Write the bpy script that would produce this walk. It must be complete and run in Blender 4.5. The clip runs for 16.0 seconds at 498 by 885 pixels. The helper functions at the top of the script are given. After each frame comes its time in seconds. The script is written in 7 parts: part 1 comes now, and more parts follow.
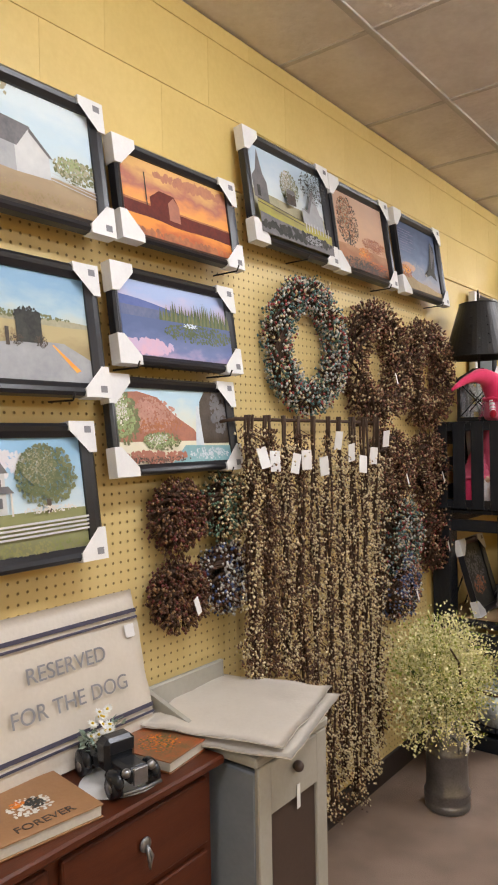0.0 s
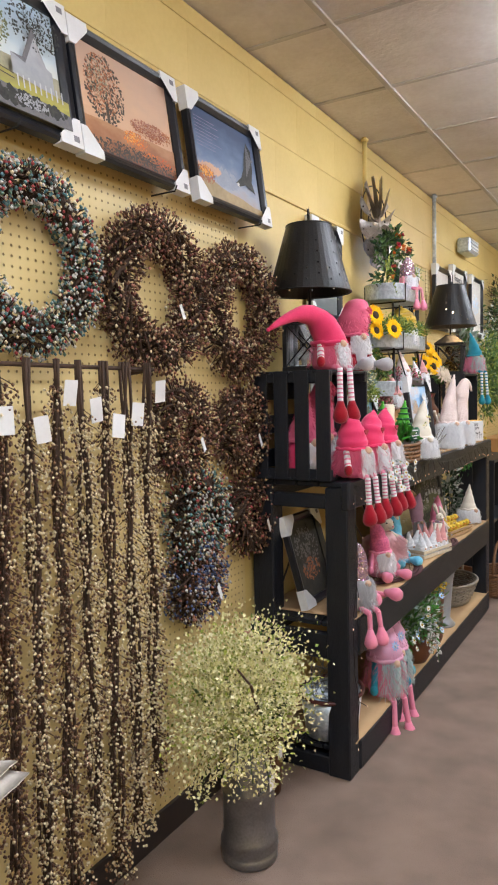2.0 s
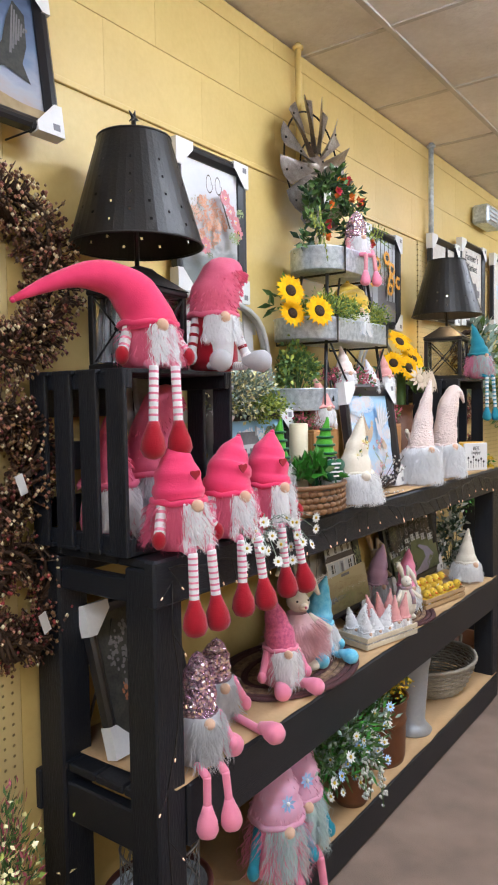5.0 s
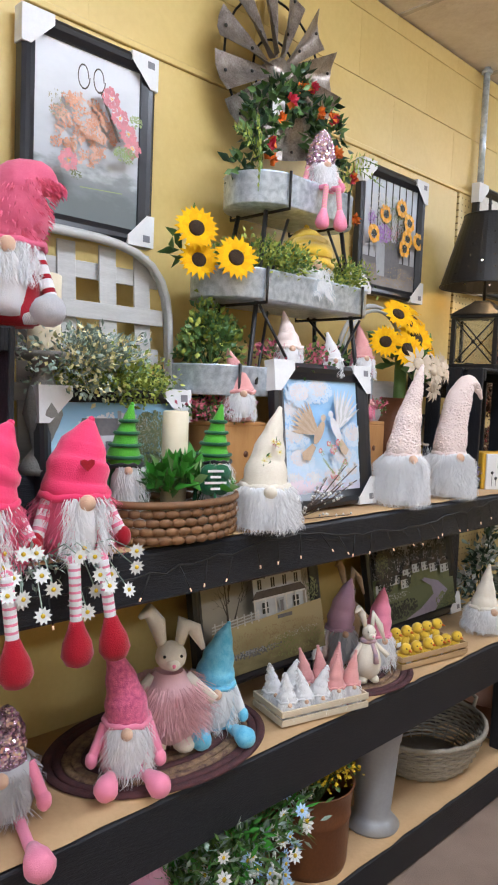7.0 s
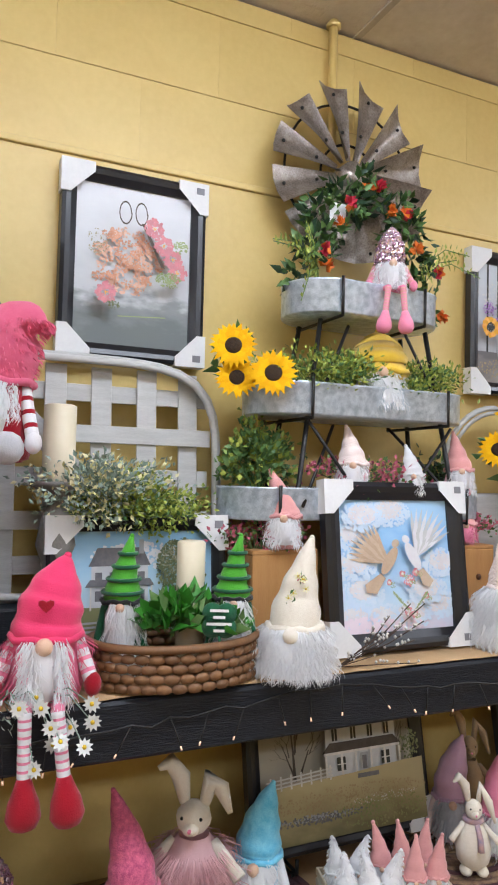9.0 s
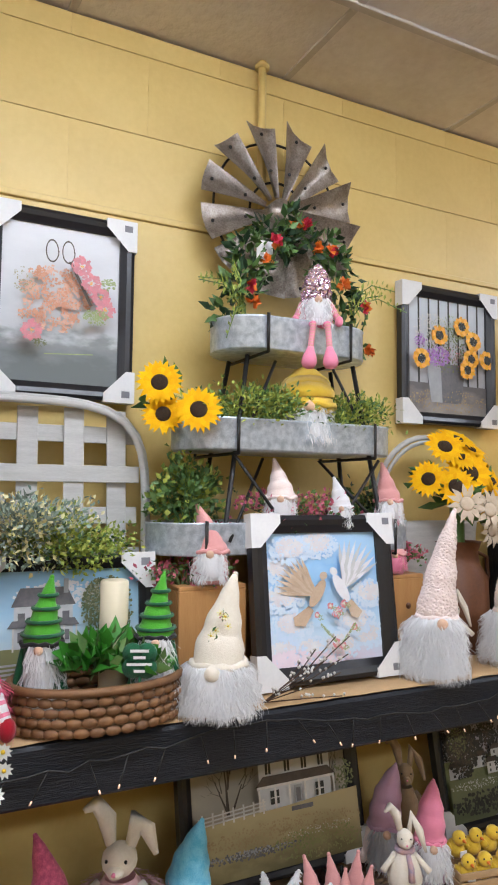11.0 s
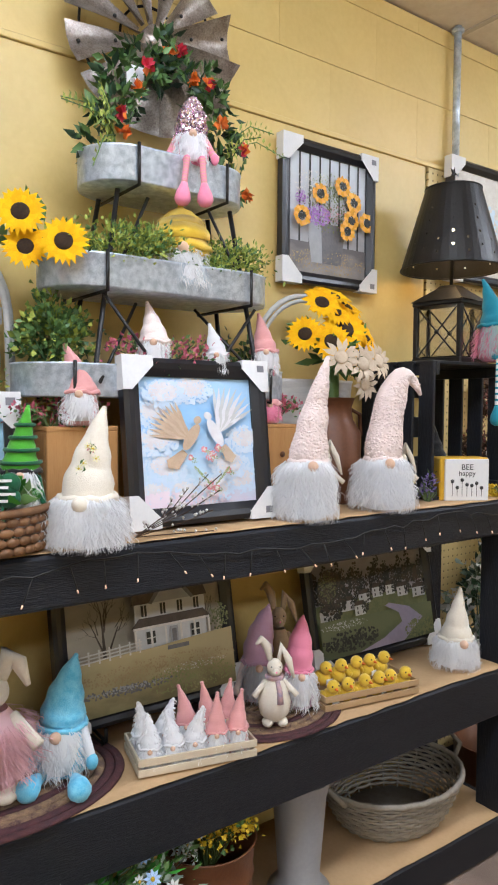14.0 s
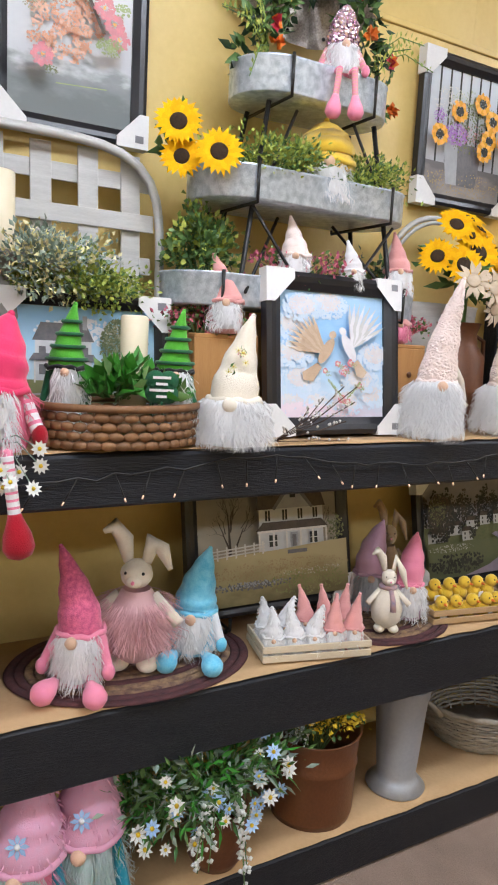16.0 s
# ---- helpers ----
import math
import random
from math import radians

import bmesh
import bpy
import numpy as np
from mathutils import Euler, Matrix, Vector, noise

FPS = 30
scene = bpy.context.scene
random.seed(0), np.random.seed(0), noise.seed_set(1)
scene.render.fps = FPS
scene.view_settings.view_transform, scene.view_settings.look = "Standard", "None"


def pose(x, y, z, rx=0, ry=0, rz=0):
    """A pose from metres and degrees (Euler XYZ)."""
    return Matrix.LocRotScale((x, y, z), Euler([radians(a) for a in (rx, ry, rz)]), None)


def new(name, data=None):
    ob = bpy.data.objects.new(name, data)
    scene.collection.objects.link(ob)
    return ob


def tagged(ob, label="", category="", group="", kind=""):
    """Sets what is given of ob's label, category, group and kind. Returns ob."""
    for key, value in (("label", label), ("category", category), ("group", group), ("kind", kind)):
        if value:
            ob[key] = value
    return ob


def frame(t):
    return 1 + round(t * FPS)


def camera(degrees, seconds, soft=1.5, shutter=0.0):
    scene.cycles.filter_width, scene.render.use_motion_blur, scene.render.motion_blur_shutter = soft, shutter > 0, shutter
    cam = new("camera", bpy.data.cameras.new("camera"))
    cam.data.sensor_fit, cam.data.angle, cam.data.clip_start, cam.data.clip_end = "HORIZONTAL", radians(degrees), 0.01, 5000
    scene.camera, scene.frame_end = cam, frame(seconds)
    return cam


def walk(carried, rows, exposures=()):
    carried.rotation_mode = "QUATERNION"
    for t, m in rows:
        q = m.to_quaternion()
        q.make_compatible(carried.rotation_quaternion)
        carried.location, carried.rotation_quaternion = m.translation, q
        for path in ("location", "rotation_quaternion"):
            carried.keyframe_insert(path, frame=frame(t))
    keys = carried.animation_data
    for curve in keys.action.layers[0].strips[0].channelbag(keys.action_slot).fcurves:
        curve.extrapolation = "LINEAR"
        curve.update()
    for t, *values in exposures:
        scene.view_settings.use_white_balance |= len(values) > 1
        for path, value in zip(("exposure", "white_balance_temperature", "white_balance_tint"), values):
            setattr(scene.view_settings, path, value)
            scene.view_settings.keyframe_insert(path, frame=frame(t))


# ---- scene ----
cam = camera(38.7, 16.0, soft=2.0)
METRES, EYE, TILT, LEAN, TURN = 4.0, 1.4495, -0.5, 1.0, 38.0
ROWS = [
    (0.0, 0.0, 0.0, 0.0, 0.0, 0.0, -0.0),
    (0.5, 0.0486, 0.0383, -0.0025, 0.23, -0.57, -1.48),
    (1.0, 0.0766, 0.0805, -0.0102, -2.43, -2.92, -1.36),
    (1.5, 0.0987, 0.1296, -0.0038, -6.9, -2.59, -1.11),
    (2.0, 0.1245, 0.1652, -0.0045, -7.55, -3.23, 0.31),
    (2.5, 0.1762, 0.2053, -0.0007, -5.2, -2.71, -0.73),
    (3.0, 0.2062, 0.2441, -0.0027, -4.96, -3.22, -0.55),
    (3.5, 0.2253, 0.2962, 0.0018, -7.02, -2.93, -1.48),
    (4.0, 0.256, 0.335, 0.003, -7.54, -2.46, -0.63),
    (6.5, 0.4451, 0.5246, 0.0028, 8.48, -3.89, -1.57),
    (7.0, 0.471, 0.5665, 0.0037, 7.63, -3.93, -3.41),
    (7.5, 0.4918, 0.6027, 0.0086, 8.42, -2.85, -4.19),
    (8.0, 0.5309, 0.6285, 0.0138, 20.6, -0.92, -3.69),
    (10.5, 0.5814, 0.6359, 0.0371, 28.93, 3.71, -2.24),
    (11.0, 0.5889, 0.6395, 0.0359, 24.55, 4.21, -1.65),
    (11.5, 0.5963, 0.645, 0.0321, 18.76, 3.39, -1.29),
    (12.0, 0.6015, 0.6502, 0.0281, 14.03, 2.11, -0.95),
    (12.5, 0.6036, 0.652, 0.0226, 12.39, 1.56, -0.98),
    (13.0, 0.6011, 0.6517, 0.013, 12.62, 0.36, -1.57),
    (13.5, 0.6003, 0.6518, 0.0049, 14.35, -1.3, -1.34),
    (14.0, 0.5987, 0.6502, -0.002, 16.11, -2.7, -1.47),
    (14.5, 0.5959, 0.6501, -0.0097, 18.98, -4.27, -2.85),
    (15.0, 0.5943, 0.6483, -0.0138, 20.3, -5.59, -3.4),
    (15.5, 0.5877, 0.6411, -0.0154, 20.85, -6.44, -3.52),
    (16.0, 0.5745, 0.6233, -0.0171, 22.51, -8.0, -4.06),
]
walk(cam, [(t, pose(1.40, 0, EYE, TILT, LEAN, TURN) @ pose(METRES * x, METRES * y, METRES * z, 90 + pitch, roll, yaw))
           for t, x, y, z, yaw, pitch, roll in ROWS],
     [(0.0, -0.22, 6800, 11), (1.5, -0.08, 6350, 10), (3.0, 0.05, 6050, 9), (4.0, 0.08, 6000, 9), (7.0, -0.1, 6000, 9), (11.0, -0.22, 6150, 9),
      (13.0, -0.1, 5950, 8), (16.0, 0.0, 6200, 9)])

# ---- world and light ----
world = bpy.data.worlds.new("world")
scene.world = world
world.use_nodes = True
world.node_tree.nodes["Background"].inputs[0].default_value = (0.9, 0.95, 1.0, 1)
world.node_tree.nodes["Background"].inputs[1].default_value = 0.05
scene.view_settings.exposure = 0.0
LAMP_GLOW = 24.0
ROOM_X, ROOM_Y0, ROOM_Y1, CEIL = 5.2, -2.6, 8.6, 2.71


# ---- mesh building ----
class B:
    """Collects vertices and faces of one mesh, with a material number for each face."""

    def __init__(self):
        self.v, self.f, self.m, self.s = [], [], [], []

    def add(self, vs, fs, m=0, smooth=True):
        k = len(self.v)
        self.v.extend(tuple(p) for p in vs)
        for i, f in enumerate(fs):
            self.f.append(tuple(k + j for j in f))
            self.m.append(m[i] if isinstance(m, list) else m)
            self.s.append(smooth)
        return self

    def tube(self, pts, rad, n=8, m=0, closed=False, cap=True):
        """A tube through pts; m may be a list with a material for each stretch."""
        pts = [Vector(p) for p in pts]
        c = len(pts)
        if not isinstance(rad, (list, tuple)):
            rad = [rad] * c
        vs, fs, ms = [], [], []
        side = None
        for i, p in enumerate(pts):
            if closed:
                d = pts[(i + 1) % c] - pts[i - 1]
            else:
                d = pts[min(i + 1, c - 1)] - pts[max(i - 1, 0)]
            d = d.normalized() if d.length > 1e-9 else Vector((0, 0, 1))
            if side is None:
                side = d.orthogonal().normalized()
            else:
                side = side - d * side.dot(d)
                side = side.normalized() if side.length > 1e-6 else d.orthogonal().normalized()
            up = d.cross(side)
            for j in range(n):
                a = 2 * math.pi * j / n
                vs.append(p + (side * math.cos(a) + up * math.sin(a)) * rad[i])
        for i in range(c if closed else c - 1):
            for j in range(n):
                k, l = (i + 1) % c, (j + 1) % n
                fs.append((i * n + j, i * n + l, k * n + l, k * n + j))
                ms.append(m[i % len(m)] if isinstance(m, (list, tuple)) else m)
        if cap and not closed:
            fs.append(tuple(range(n - 1, -1, -1)))
            fs.append(tuple((c - 1) * n + j for j in range(n)))
            e = (m[0], m[(c - 2) % len(m)]) if isinstance(m, (list, tuple)) else (m, m)
            ms.extend(e)
        return self.add(vs, fs, ms)

    def lathe(self, profile, n=20, m=0, at=(0, 0, 0), sx=1.0, sy=1.0, wob=0.0):
        """profile: (radius, z) from bottom to top, turned round z."""
        vs, fs, ms = [], [], []
        for r, z in profile:
            for j in range(n):
                a = 2 * math.pi * j / n
                q = r * (1 + wob * math.sin(3 * a + z * 40))
                vs.append((at[0] + q * sx * math.cos(a), at[1] + q * sy * math.sin(a), at[2] + z))
        for i in range(len(profile) - 1):
            for j in range(n):
                l = (j + 1) % n
                fs.append((i * n + j, i * n + l, (i + 1) * n + l, (i + 1) * n + j))
                ms.append(m[i % len(m)] if isinstance(m, (list, tuple)) else m)
        return self.add(vs, fs, ms)

    def ball(self, c, r, m=0, n=10, k=7, rot=None):
        r = r if isinstance(r, (list, tuple)) else (r, r, r)
        vs = [(0, 0, -1)]
        for i in range(1, k):
            t = math.pi * i / k
            for j in range(n):
                a = 2 * math.pi * j / n
                vs.append((math.sin(t) * math.cos(a), math.sin(t) * math.sin(a), -math.cos(t)))
        vs.append((0, 0, 1))
        fs = [(0, 1 + (j + 1) % n, 1 + j) for j in range(n)]
        for i in range(k - 2):
            for j in range(n):
                a, b = 1 + i * n + j, 1 + i * n + (j + 1) % n
                fs.append((a, b, b + n, a + n))
        e = len(vs) - 1
        fs += [(e - n + j, e - n + (j + 1) % n, e) for j in range(n)]
        rot = rot or Matrix.Identity(3)
        c = Vector(c)
        return self.add([c + rot @ Vector((p[0] * r[0], p[1] * r[1], p[2] * r[2])) for p in vs], fs, m)

    def bead(self, c, r, m=0):
        """A small eight-sided berry."""
        x, y, z = c
        g = r * 0.62
        vs = [(x, y, z - r), (x + r, y, z - g * .2), (x, y + r, z + g * .2), (x - r, y, z - g * .2), (x, y - r, z + g * .2), (x, y, z + r)]
        return self.add(vs, [(0, 2, 1), (0, 3, 2), (0, 4, 3), (0, 1, 4), (5, 1, 2), (5, 2, 3), (5, 3, 4), (5, 4, 1)], m)

    def box(self, c, s, m=0, ch=0.003, rot=None):
        """A box with chamfered edges."""
        hx, hy, hz = s[0] / 2, s[1] / 2, s[2] / 2
        ch = min(ch, hx * .45, hy * .45, hz * .45)
        vs, idx = [], {}
        for sx in (-1, 1):
            for sy in (-1, 1):
                for sz in (-1, 1):
                    for ax in range(3):
                        p = [sx * (hx - ch), sy * (hy - ch), sz * (hz - ch)]
                        p[ax] = (sx * hx, sy * hy, sz * hz)[ax]
                        idx[sx, sy, sz, ax] = len(vs)
                        vs.append(p)
        fs = []
        for ax in range(3):
            o = [a for a in range(3) if a != ax]
            for sg in (-1, 1):
                q = []
                for a, b in ((-1, -1), (1, -1), (1, 1), (-1, 1)):
                    t = [0, 0, 0]
                    t[ax], t[o[0]], t[o[1]] = sg, a, b
                    q.append(idx[t[0], t[1], t[2], ax])
                fs.append(tuple(q))
            for a in (-1, 1):
                for b in (-1, 1):
                    t0, t1 = [0, 0, 0], [0, 0, 0]
                    t0[ax], t1[ax] = -1, 1
                    for t in (t0, t1):
                        t[o[0]], t[o[1]] = a, b
                    fs.append((idx[(*t0, o[0])], idx[(*t1, o[0])], idx[(*t1, o[1])], idx[(*t0, o[1])]))
        for sx in (-1, 1):
            for sy in (-1, 1):
                for sz in (-1, 1):
                    fs.append(tuple(idx[sx, sy, sz, a] for a in range(3)))
        rot = rot or Matrix.Identity(3)
        c = Vector(c)
        return self.add([c + rot @ Vector(p) for p in vs], fs, m, False)

    def leaf(self, p, d, length, width, m=0, cup=0.25):
        """A pointed leaf from p along d, folded on its rib."""
        p, d = Vector(p), Vector(d).normalized()
        s = d.cross(Vector((random.uniform(-1, 1), random.uniform(-1, 1), random.uniform(-1, 1))))
        s = s.normalized() if s.length > 1e-4 else d.orthogonal().normalized()
        u = s.cross(d)
        q = p + d * length * .45
        vs = [p, q + s * width * .5 + u * width * cup, p + d * length, q - s * width * .5 + u * width * cup, q]
        return self.add(vs, [(0, 1, 4), (1, 2, 4), (4, 2, 3), (0, 4, 3)], m)

    def strand(self, p, q, r, m=0, w=0.002):
        """A lock of fur from p through q to r."""
        p, q, r = Vector(p), Vector(q), Vector(r)
        s = (r - p).cross(Vector((random.uniform(-1, 1), random.uniform(-1, 1), random.uniform(-.3, .3))))
        s = s.normalized() * w if s.length > 1e-7 else Vector((w, 0, 0))
        return self.add([p - s, p + s, q + s * .8, q - s * .8, r], [(0, 1, 2, 3), (3, 2, 4)], m)

    def plate(self, pts, t, m=0):
        """A flat outline of points (x, y, z), given thickness t along its normal."""
        pts = [Vector(p) for p in pts]
        n = (pts[1] - pts[0]).cross(pts[2] - pts[0]).normalized() * t
        c = len(pts)
        fs = [tuple(range(c - 1, -1, -1)), tuple(range(c, 2 * c))]
        fs += [(i, (i + 1) % c, c + (i + 1) % c, c + i) for i in range(c)]
        return self.add(pts + [p + n for p in pts], fs, m, False)

    def mesh(self, name, mats):
        me = bpy.data.meshes.new(name)
        me.from_pydata(self.v, [], self.f)
        me.polygons.foreach_set("material_index", self.m)
        me.polygons.foreach_set("use_smooth", self.s)
        for x in mats if isinstance(mats, (list, tuple)) else [mats]:
            me.materials.append(x)
        me.update()
        return me


def part(name, b, mats, parent=None, label=""):
    o = new(name, b if isinstance(b, bpy.types.Mesh) else b.mesh(name, mats))
    o.parent = parent
    return tagged(o, label)


def thing(name, label, category, at=(0, 0, 0), rz=0.0, group="", rx=0.0, ry=0.0):
    o = new(name)
    o.empty_display_size = 0.05
    o.matrix_world = pose(*at, rx, ry, rz)
    return tagged(o, label, category, group)


def solid(name, b, mats, label, category, at=(0, 0, 0), rz=0.0, group="", kind=""):
    o = new(name, b.mesh(name, mats))
    o.matrix_world = pose(*at, 0, 0, rz)
    return tagged(o, label, category, group, kind)


U = random.uniform


# ---- materials ----
def mat(name, col, col2=None, rough=0.6, metal=0.0, scale=20.0, bump=0.1, detail=6.0, amount=0.6, fine=None, spec=0.5, sheen=0.0, rand=0.0):
    """Principled paint with two scales of variation between col and col2, and a fine relief."""
    m = bpy.data.materials.new(name)
    m.use_nodes = True
    t = m.node_tree
    p = t.nodes["Principled BSDF"]
    col2 = col2 or tuple(c * 0.72 for c in col)
    tc = t.nodes.new("ShaderNodeTexCoord")
    n1 = t.nodes.new("ShaderNodeTexNoise")
    n1.inputs["Scale"].default_value, n1.inputs["Detail"].default_value = scale, detail
    n2 = t.nodes.new("ShaderNodeTexNoise")
    n2.inputs["Scale"].default_value, n2.inputs["Detail"].default_value = (fine or scale * 9), 3
    t.links.new(tc.outputs["Object"], n1.inputs["Vector"])
    t.links.new(tc.outputs["Object"], n2.inputs["Vector"])
    add = t.nodes.new("ShaderNodeMix")
    add.inputs[0].default_value = 0.4
    t.links.new(n1.outputs["Fac"], add.inputs[2])
    t.links.new(n2.outputs["Fac"], add.inputs[3])
    mr = t.nodes.new("ShaderNodeMapRange")
    mr.inputs[1].default_value, mr.inputs[2].default_value = 0.5 - 0.25 / max(amount, .05) * .6, 0.5 + 0.25 / max(amount, .05) * .6
    t.links.new(add.outputs[0], mr.inputs[0])
    mix = t.nodes.new("ShaderNodeMix")
    mix.data_type = "RGBA"
    mix.inputs[6].default_value, mix.inputs[7].default_value = (*col, 1), (*col2, 1)
    src = mr.outputs[0]
    if rand:
        geo = t.nodes.new("ShaderNodeNewGeometry")
        ad = t.nodes.new("ShaderNodeMath")
        ad.operation = "MULTIPLY_ADD"
        ad.inputs[1].default_value = rand
        t.links.new(geo.outputs["Random Per Island"], ad.inputs[0])
        t.links.new(src, ad.inputs[2])
        sb = t.nodes.new("ShaderNodeMath")
        sb.operation, sb.use_clamp = "SUBTRACT", True
        sb.inputs[1].default_value = rand * .5
        t.links.new(ad.outputs[0], sb.inputs[0])
        src = sb.outputs[0]
    t.links.new(src, mix.inputs[0])
    t.links.new(mix.outputs[2], p.inputs["Base Color"])
    p.inputs["Roughness"].default_value, p.inputs["Metallic"].default_value = rough, metal
    p.inputs["Specular IOR Level"].default_value = spec
    p.inputs["Sheen Weight"].default_value = sheen
    if bump:
        bp = t.nodes.new("ShaderNodeBump")
        bp.inputs["Strength"].default_value, bp.inputs["Distance"].default_value = bump, 0.004
        t.links.new(n2.outputs["Fac"], bp.inputs["Height"])
        t.links.new(bp.outputs["Normal"], p.inputs["Normal"])
    return m


def glow(name, col, strength):
    m = bpy.data.materials.new(name)
    m.use_nodes = True
    p = m.node_tree.nodes["Principled BSDF"]
    p.inputs["Base Color"].default_value = (*col, 1)
    p.inputs["Emission Color"].default_value = (*col, 1)
    p.inputs["Emission Strength"].default_value = strength
    return m


def wood(name, a, b, axis="Y", scale=6.0, rough=0.5, stretch=9.0, bump=0.15):
    """Grain drawn out along one axis."""
    m = mat(name, a, b, rough, 0, scale, bump)
    t = m.node_tree
    tc = [n for n in t.nodes if n.type == "TEX_COORD"][0]
    mp = t.nodes.new("ShaderNodeMapping")
    mp.inputs["Scale"].default_value = tuple(1.0 if ax == axis else stretch for ax in "XYZ")
    t.links.new(tc.outputs["Object"], mp.inputs["Vector"])
    for n in t.nodes:
        if n.type == "TEX_NOISE":
            t.links.new(mp.outputs[0], n.inputs["Vector"])
    t.nodes["Principled BSDF"].inputs["Specular IOR Level"].default_value = 0.3
    return m


def pegboard_mat(name, col, col2):
    """Painted hardboard with rows of small sunk holes, an inch apart."""
    m = mat(name, col, col2, 0.5, 0, 3.0, 0.05)
    t = m.node_tree
    p = t.nodes["Principled BSDF"]
    tc = [n for n in t.nodes if n.type == "TEX_COORD"][0]
    vm = t.nodes.new("ShaderNodeVectorMath")
    vm.operation = "MULTIPLY"
    vm.inputs[1].default_value = (0, 1 / 0.0254, 1 / 0.0254)
    fr = t.nodes.new("ShaderNodeVectorMath")
    fr.operation = "FRACTION"
    sb = t.nodes.new("ShaderNodeVectorMath")
    sb.operation = "SUBTRACT"
    sb.inputs[1].default_value = (0, 0.5, 0.5)
    ln = t.nodes.new("ShaderNodeVectorMath")
    ln.operation = "LENGTH"
    t.links.new(tc.outputs["Object"], vm.inputs[0])
    t.links.new(vm.outputs[0], fr.inputs[0])
    t.links.new(fr.outputs[0], sb.inputs[0])
    t.links.new(sb.outputs[0], ln.inputs[0])
    mr = t.nodes.new("ShaderNodeMapRange")
    mr.inputs[1].default_value, mr.inputs[2].default_value = 0.09, 0.17
    t.links.new(ln.outputs["Value"], mr.inputs[0])
    old = p.inputs["Base Color"].links[0].from_socket
    mx = t.nodes.new("ShaderNodeMix")
    mx.data_type = "RGBA"
    mx.inputs[6].default_value = (0.24, 0.17, 0.06, 1)
    t.links.new(mr.outputs[0], mx.inputs[0])
    t.links.new(old, mx.inputs[7])
    t.links.new(mx.outputs[2], p.inputs["Base Color"])
    bp = t.nodes.new("ShaderNodeBump")
    bp.inputs["Strength"].default_value, bp.inputs["Distance"].default_value = 0.8, 0.004
    t.links.new(mr.outputs[0], bp.inputs["Height"])
    t.links.new(bp.outputs["Normal"], p.inputs["Normal"])
    return m


YELLOW, YELLOW2 = (0.71, 0.54, 0.20), (0.62, 0.45, 0.15)
M_WALL = mat("yellow_wall_paint", YELLOW, YELLOW2, 0.45, 0, 2.5, 0.12, fine=60)
M_PEG = pegboard_mat("yellow_pegboard", (0.70, 0.55, 0.25), (0.64, 0.49, 0.21))
M_CEIL = mat("ceiling_tile", (0.80, 0.75, 0.71), (0.66, 0.60, 0.55), 0.9, 0, 7, 1.0, fine=48, amount=.8)
M_TBAR = mat("ceiling_grid_paint", (0.60, 0.55, 0.50), None, 0.6, 0, 10, 0.0)
M_CARPET = mat("brown_carpet", (0.33, 0.24, 0.185), (0.19, 0.14, 0.11), 0.95, 0, 5, 0.8, fine=260, amount=.9, spec=.1)
M_BASE = mat("dark_baseboard_rubber", (0.035, 0.025, 0.022), None, 0.5)
M_BLACK = wood("black_stained_wood", (0.008, 0.010, 0.015), (0.019, 0.021, 0.026), "Y", 5, 0.42, bump=.55)
M_BLACKZ = wood("black_stained_post_wood", (0.008, 0.010, 0.015), (0.019, 0.021, 0.026), "Z", 5, 0.42, bump=.55)
M_KRAFT = mat("kraft_paper", (0.50, 0.33, 0.17), (0.42, 0.27, 0.13), 0.8, 0, 9, 0.3)
M_METAL = mat("black_metal", (0.014, 0.014, 0.014), (0.03, 0.028, 0.026), 0.42, 0.4, 18, 0.15)
M_FRAME = mat("black_frame_lacquer", (0.016, 0.017, 0.022), (0.008, 0.008, 0.010), 0.3, 0, 12, 0.05)
M_CARD = mat("white_card", (0.78, 0.78, 0.77), (0.68, 0.68, 0.68), 0.7, 0, 15, 0.05)
M_TAGINK = mat("grey_ink", (0.25, 0.25, 0.27), None, 0.7, 0, 60, 0)
M_GALV = mat("galvanised_steel", (0.68, 0.75, 0.82), (0.36, 0.43, 0.50), 0.3, 0.42, 60, 0.08, amount=1.3)
M_GALVD = mat("dull_galvanised_steel", (0.33, 0.33, 0.34), (0.16, 0.16, 0.165), 0.30, 0.8, 14, 0.1)
M_RUST = mat("weathered_sheet_steel", (0.46, 0.41, 0.36), (0.17, 0.135, 0.11), 0.32, 0.65, 26, 0.2, amount=1.0)
M_PINE = wood("pine_wood", (0.52, 0.29, 0.11), (0.42, 0.20, 0.07), "Z", 6, 0.5)
M_CREAMWOOD = wood("whitewashed_crate_wood", (0.66, 0.58, 0.44), (0.52, 0.43, 0.3), "Y", 8, 0.6)
M_GREYWASH = wood("grey_washed_wood", (0.60, 0.60, 0.58), (0.42, 0.42, 0.41), "Y", 10, 0.6)
M_WICKER = mat("brown_wicker", (0.25, 0.12, 0.045), (0.12, 0.055, 0.02), 0.55, 0, 60, 0.3, rand=.6)
M_GREYWICK = mat("grey_wicker", (0.36, 0.32, 0.26), (0.19, 0.165, 0.13), 0.7, 0, 60, 0.3, rand=.6)
M_TERRA = mat("rust_brown_tin", (0.17, 0.062, 0.022), (0.10, 0.036, 0.014), 0.45, 0.1, 14, 0.15)
M_WINE = mat("dark_red_tin", (0.085, 0.022, 0.016), (0.05, 0.012, 0.01), 0.4, 0.1, 14, 0.1)
M_TWIG = mat("grapevine_twig", (0.085, 0.045, 0.024), (0.035, 0.018, 0.010), 0.8, 0, 60, 0.2)
